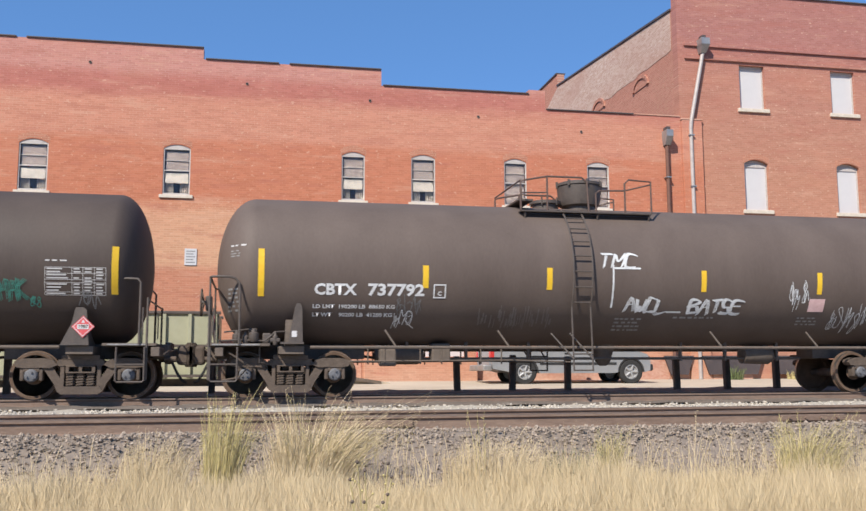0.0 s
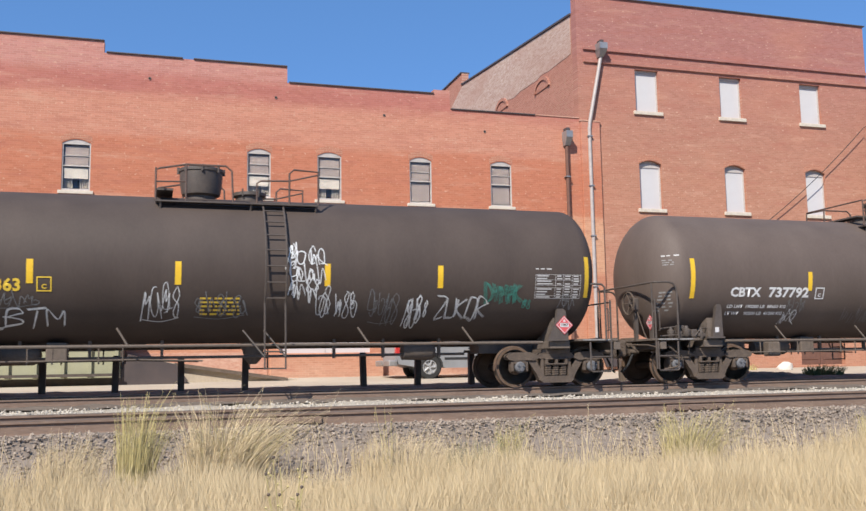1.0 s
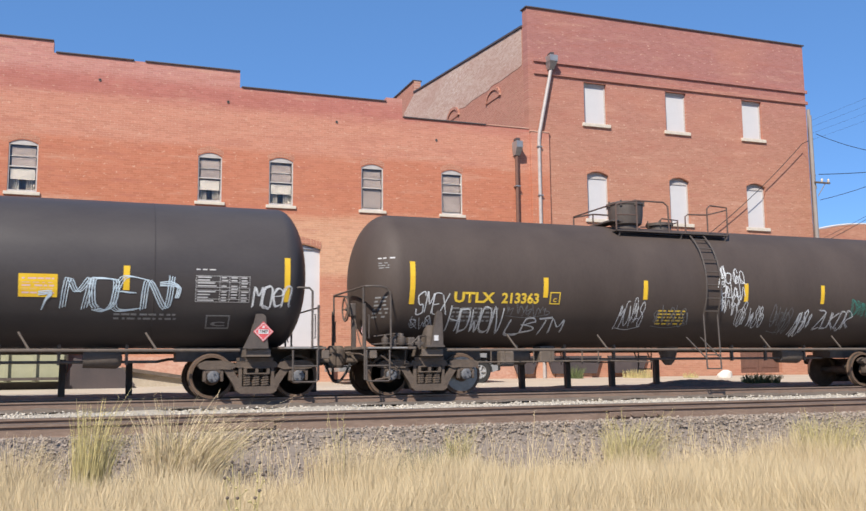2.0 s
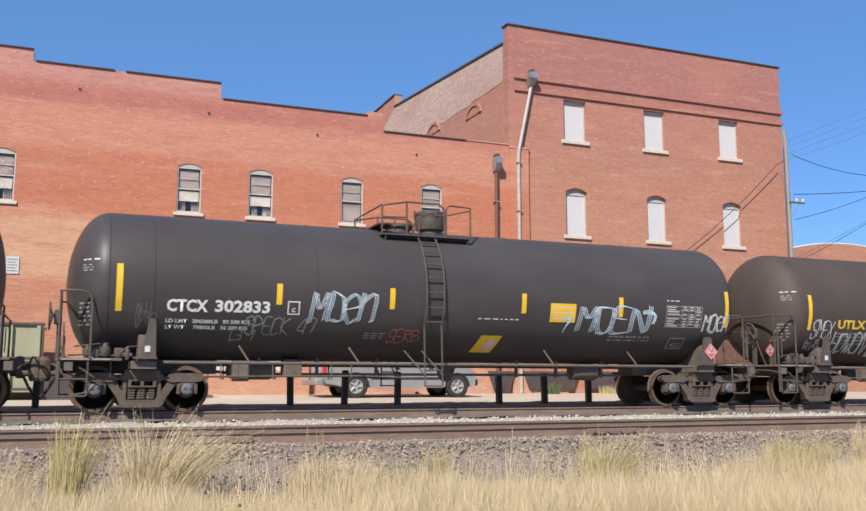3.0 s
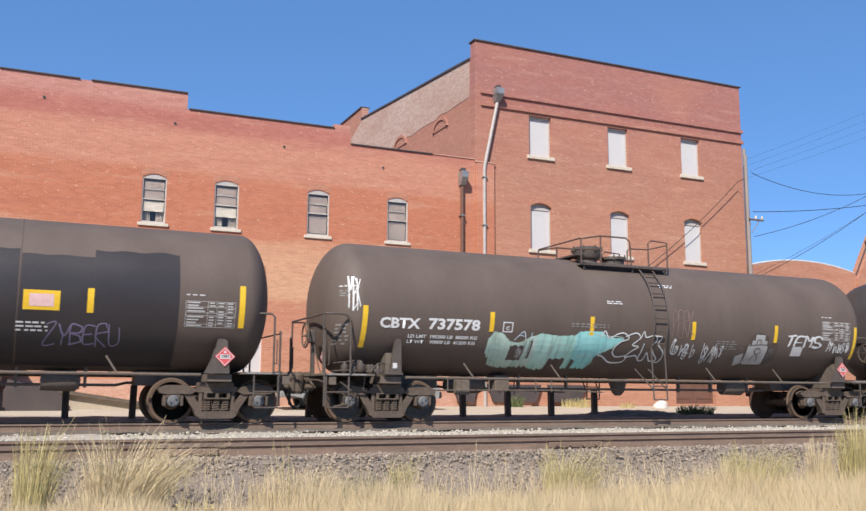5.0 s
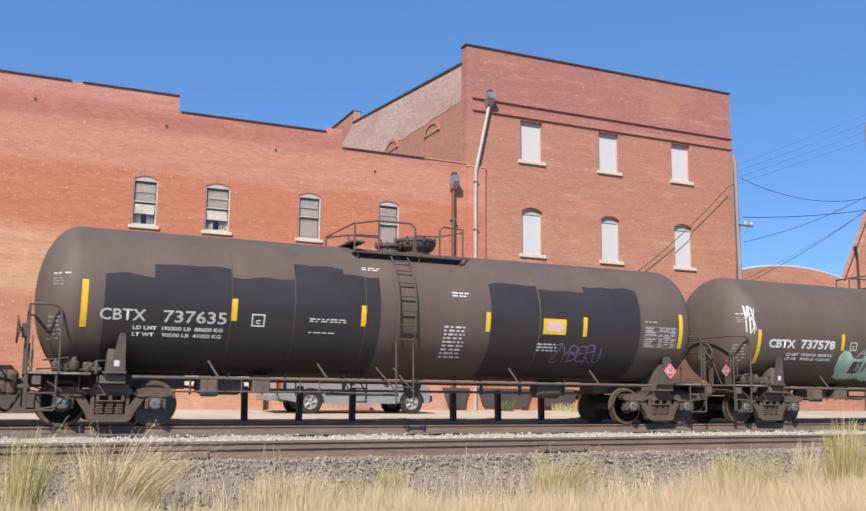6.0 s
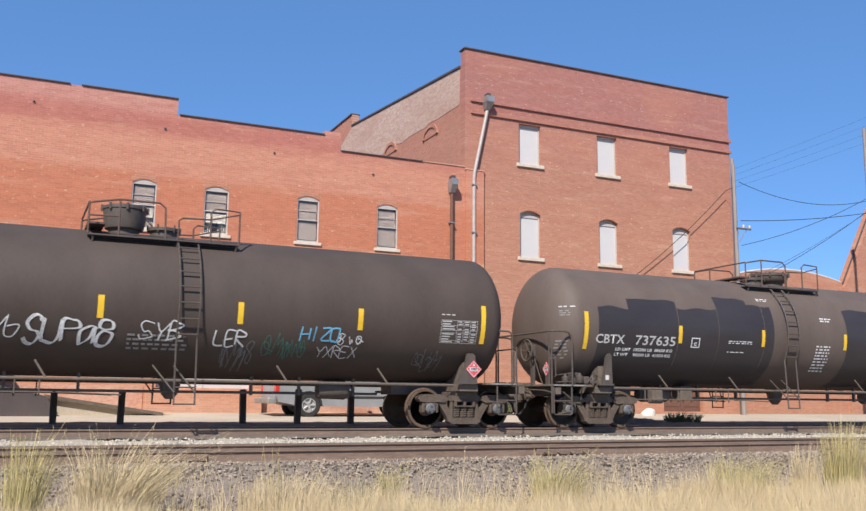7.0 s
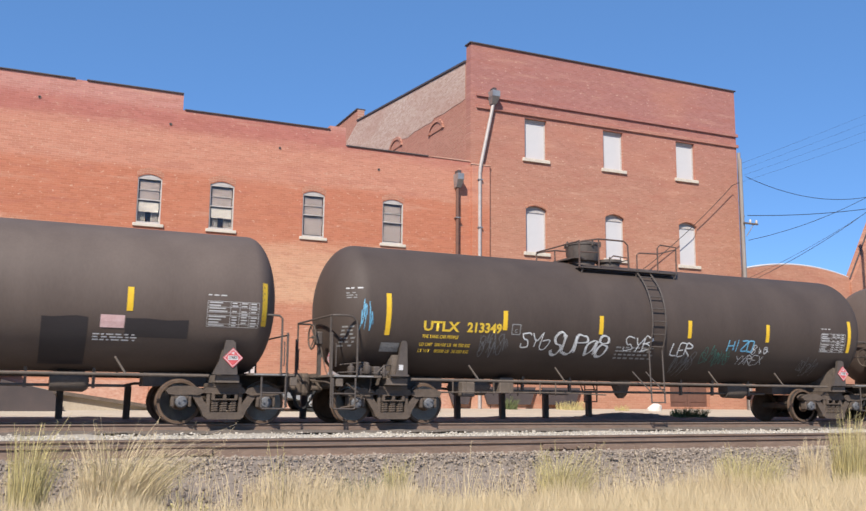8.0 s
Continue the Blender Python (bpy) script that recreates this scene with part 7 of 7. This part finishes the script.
# ---- plants ----
def blades(name, n, place, height, width, material, label, category, seed, kind="stuff", lean=0.35, seg=3, group=""):
    """Grass blades as one mesh; place(rnd) gives a root and a height factor."""
    rnd = random.Random(seed)
    verts, faces = [], []
    for i in range(n):
        x, y, z, k = place(rnd)
        h = height * k * rnd.uniform(0.78, 1.06)
        a = rnd.uniform(0, math.tau)
        ln = rnd.uniform(0.05, lean) * h
        w = width * rnd.uniform(0.6, 1.3)
        dx, dy = math.cos(a) * ln, math.sin(a) * ln
        b = rnd.uniform(-0.7, 0.7)
        sx, sy = math.cos(b) * w, math.sin(b) * w
        o = len(verts)
        for j in range(seg):
            t = j / seg
            f = 1 - 0.6 * t
            px, py, pz = x + dx * t * t, y + dy * t * t, z + h * t * (1 - 0.12 * t)
            verts += [(px - sx * f, py - sy * f, pz), (px + sx * f, py + sy * f, pz)]
        verts.append((x + dx, y + dy, z + h * 0.88))
        for j in range(seg - 1):
            q = o + 2 * j
            faces.append((q, q + 1, q + 3, q + 2))
        q = o + 2 * (seg - 1)
        faces.append((q, q + 1, q + 2))
    me = bpy.data.meshes.new(name)
    me.from_pydata(verts, [], faces)
    me.materials.append(material)
    return me


def field(rnd):
    x, y = rnd.uniform(-8, 16), rnd.uniform(3.4, 9.7)
    edge = 8.7 + 0.7 * noise.noise((x * 0.6, 3.1, 0)) + 0.35 * noise.noise((x * 2.1, 5, 0))
    if y > edge and rnd.random() < 0.93:
        y = rnd.uniform(4, edge)
    k = 0.82 + 0.2 * noise.noise((x * 0.8, y * 0.8, 2)) + 0.14 * noise.noise((x * 2.5, y * 2.5, 7))
    return x, y, ground_z(x, y) - 0.02, max(k, 0.3)


def outer(rnd):
    """Thinner grass on both sides and towards the camera."""
    x, y = rnd.uniform(-22, 32), rnd.uniform(1.6, 9.2)
    return x, y, ground_z(x, y) - 0.02, 0.8 + 0.3 * noise.noise((x * 0.8, y * 0.8, 2)) if y > 3.2 else 0.35


tagged(new("dry_grass", blades("dry_grass", 300000, field, 0.86, 0.0027, STRAW, "", "", 21)), "dense field of dry straw-coloured grass", "grass", "", "stuff")
tagged(new("dry_grass", blades("dry_grass", 40000, outer, 0.7, 0.005, STRAW, "", "", 22, seg=2)), "thinner dry grass at the edges of the field", "grass", "", "stuff")


def tuft(name, x, y, h, n, spread, material, label, seed, lean=0.5, width=0.006):
    """A clump: most blades short, a few long ones that arch over, leaning with the wind."""
    rnd = random.Random(seed)
    me = bpy.data.meshes.new(name)
    verts, faces = [], []
    for i in range(n):
        a, r = rnd.uniform(0, math.tau), spread * math.sqrt(rnd.random())
        k = rnd.random()
        hh = h * (0.42 + 0.66 * k ** 1.5) * (1.0 - 0.3 * r / spread)
        out = Vector((math.cos(a) * 0.7 + 0.4, math.sin(a) * 0.5, 0)) * lean * hh * rnd.uniform(0.1, 0.6) * (0.6 + 1.1 * k)
        root = Vector((r * math.cos(a), r * math.sin(a), -0.03))
        b = rnd.uniform(-0.7, 0.7)
        side = Vector((math.cos(b), math.sin(b), 0)) * width * rnd.uniform(0.6, 1.2)
        droop = lean * rnd.uniform(0.1, 0.9) * k
        o = len(verts)
        for j in range(6):
            t = j / 5
            c = root + out * t * t + Vector((rnd.uniform(-0.006, 0.006), 0, hh * (t - droop * 0.5 * t ** 3)))
            f = 1 - 0.75 * t
            verts += [c - side * f, c + side * f]
        faces += [(o + 2 * j, o + 2 * j + 1, o + 2 * j + 3, o + 2 * j + 2) for j in range(5)]
        if k > 0.6:   # a feathery head of short side blades
            tip = Vector(verts[-1])
            for q in range(6):
                w = tip - Vector((out.x * 0.2, 0, hh * 0.3)) * (q / 7) + Vector((0, 0, 0.004))
                e = w + Vector((rnd.uniform(-0.03, 0.05), rnd.uniform(-0.02, 0.02), rnd.uniform(0.005, 0.045)))
                p = len(verts)
                verts += [w - side * 0.5, w + side * 0.5, e]
                faces.append((p, p + 1, p + 2))
    me.from_pydata([tuple(v) for v in verts], [], faces)
    me.materials.append(material)
    ob = new(name, me)
    ob.matrix_basis = pose(x, y, ground_z(x, y))
    return tagged(ob, label, "grass tuft", "tall weeds by the track")


def stalks(x, y, h, n, material, label, seed):
    """A few single stalks with drooping seed heads."""
    w = empty("thin_weed", pose(x, y, ground_z(x, y)), label, "weed", "tall weeds by the track")
    rnd = random.Random(seed)
    for k in range(int(n)):
        a, r = rnd.uniform(0, math.tau), rnd.uniform(0, 0.08)
        hh = h * rnd.uniform(0.55, 1.0)
        d = Vector((math.cos(a), math.sin(a), 0)) * hh * rnd.uniform(0.05, 0.2)
        o = Vector((r * math.cos(a), r * math.sin(a), -0.03))
        s = part("stem", tube(B(), [o, o + d * 0.3 + Vector((0, 0, hh * 0.55)), o + d + Vector((0, 0, hh))], [0.0035, 0.003, 0.0015], 5), material, w)
        tip = o + d + Vector((0, 0, hh))
        bm = B()
        for i in range(7):
            q = tip - Vector((0, 0, 0.035 * i))
            tube(bm, [q, q + Vector((rnd.uniform(-0.03, 0.03), rnd.uniform(-0.03, 0.03), rnd.uniform(0.0, 0.03)))], 0.0025, 4)
        tagged(part("seed_head", bm, material, s), "", "", "", "stuff")


tuft("green_weed", 0.16, 9.3, 1.2, 420, 0.16, GREEN_GRASS, "tall yellow-green weed beside the ballast", 31, 0.3, 0.0046)
tuft("grass_tuft", 0.9, 9.25, 1.3, 1100, 0.3, STRAW, "tall drooping dry grass tuft", 32, 0.9, 0.0042)
tuft("grass_tuft", 1.0, 9.35, 1.1, 420, 0.3, GREEN_GRASS, "tall drooping green-tinged grass tuft", 33, 0.8, 0.0042)
tuft("grass_tuft", -0.43, 9.2, 0.85, 800, 0.24, STRAW, "upright dry grass tuft", 34, 0.35, 0.0036)
tuft("grass_tuft", 2.65, 9.3, 0.74, 1100, 0.5, STRAW, "low dry grass tuft on the ballast edge", 35, 0.4, 0.0036)
stalks(2.55, 9.3, 0.88, 5, GREEN_GRASS, "single thin weed stalks", 36)
tuft("green_weed", 5.95, 9.4, 0.95, 620, 0.28, GREEN_GRASS, "bushy yellow-green weed on the ballast", 37, 0.9, 0.0044)
tuft("green_weed", 3.86, 9.5, 0.76, 200, 0.11, GREEN_GRASS, "small yellow-green weed on the ballast", 38, 0.4, 0.0044)
tuft("green_weed", 3.34, 9.3, 0.62, 260, 0.25, LEAF, "low green weed on the ballast", 39, 0.5, 0.0044)
stalks(4.62, 9.3, 0.9, 4, STRAW, "single dry stalks on the ballast", 40)
stalks(5.15, 9.4, 0.72, 2, STRAW, "single dry stalks on the ballast", 41)
tuft("grass_tuft", 10.45, 9.2, 1.42, 900, 0.24, GREEN_GRASS, "tall yellow-green grass clump", 42, 0.35, 0.0044)
tuft("grass_tuft", 10.75, 9.2, 1.2, 800, 0.3, STRAW, "tall dry grass clump", 43, 0.35, 0.0042)
tuft("grass_tuft", 9.75, 9.2, 1.0, 520, 0.16, STRAW, "upright dry grass tuft", 44, 0.25, 0.0036)
tuft("green_weed", 8.8, 9.4, 0.85, 900, 0.42, GREEN_GRASS, "spreading yellow-green weed on the ballast", 45, 0.6, 0.0042)
tuft("green_weed", 20.0, 23.9, 0.45, 510, 0.6, LEAF, "low dark shrub behind the track", 46, 0.7, 0.0140)
tuft("green_weed", 17.0, 30.4, 0.6, 204, 0.3, LEAF, "small green weed at the foot of the wall", 47, 0.5, 0.0120)
tuft("green_weed", 19.6, 30.2, 0.5, 272, 0.6, GREEN_GRASS, "pale green weeds at the foot of the wall", 48, 0.6, 0.0120)
tuft("green_weed", 21.5, 29.6, 0.3, 153, 0.3, GREEN_GRASS, "pale green weeds on the paving", 49, 0.6, 0.0120)


def flower_weed(x, y):
    """A thin branching weed with small yellow-brown seed heads."""
    w = empty("seed_weed", pose(x, y, ground_z(x, y)), "thin weed with small yellow-brown seed heads", "weed")
    rnd = random.Random(77)
    for k in range(9):
        dx, dy, h = rnd.uniform(-0.15, 0.15), rnd.uniform(-0.1, 0.1), rnd.uniform(0.6, 0.88)
        s = part("stem", tube(B(), [(dx * 0.2, dy * 0.2, -0.03), (dx * 0.6, dy * 0.6, h * 0.6), (dx, dy, h)], 0.003, 5), GREEN_GRASS, w)
        part("seed_head", lathe(B(), [(0, 0.004), (0.008, 0.013), (0.018, 0.01), (0.022, 0.002)], (dx, dy, h), "z", 7), TIE, s)
        for j in range(4):
            t = rnd.uniform(0.35, 0.95)
            c = Vector((dx * t, dy * t, h * t))
            q = c + Vector((rnd.uniform(-0.05, 0.05), rnd.uniform(-0.04, 0.04), rnd.uniform(0.02, 0.06)))
            bm = tube(B(), [c, q], 0.002, 4)
            lathe(bm, [(-0.005, 0.002), (0.004, 0.009), (0.012, 0.002)], q, "z", 6)
            part("twig", bm, GREEN_GRASS, s)


flower_weed(1.13, 6.5)

for x in (-3.2, 1.8, 7.4, 13.1, 18.6):
    bm = B()
    box(bm, x - 0.45, x + 0.45, NEAR_Y - 0.7525 - 0.05, NEAR_Y - 0.7525 - 0.013, -0.13, -0.05, 0.01)
    for k in range(4):
        lathe(bm, [(-0.08, 0.018), (-0.05, 0.018)], (x - 0.33 + 0.22 * k, NEAR_Y - 0.7525, -0.09), "y", 6)
    structure("rail_joint", bm, RAIL, "bolted joint bar on the rusty rail", "joint bar")


def motions():
    """The train rolls past; every wheelset turns with the distance run."""
    for car, x in CARS:
        walk(car, [(t, pose(x + s, TRAIN_Y, 0)) for t, s in RUN])
    for w, x in WHEELSETS:
        rows = []
        for i in range(241):
            t = i / 30
            rows.append((t, pose(x, 0, 0.457, 0, math.degrees(run_at(t) / 0.457) % 360, 0)))
        walk(w, rows)


motions()
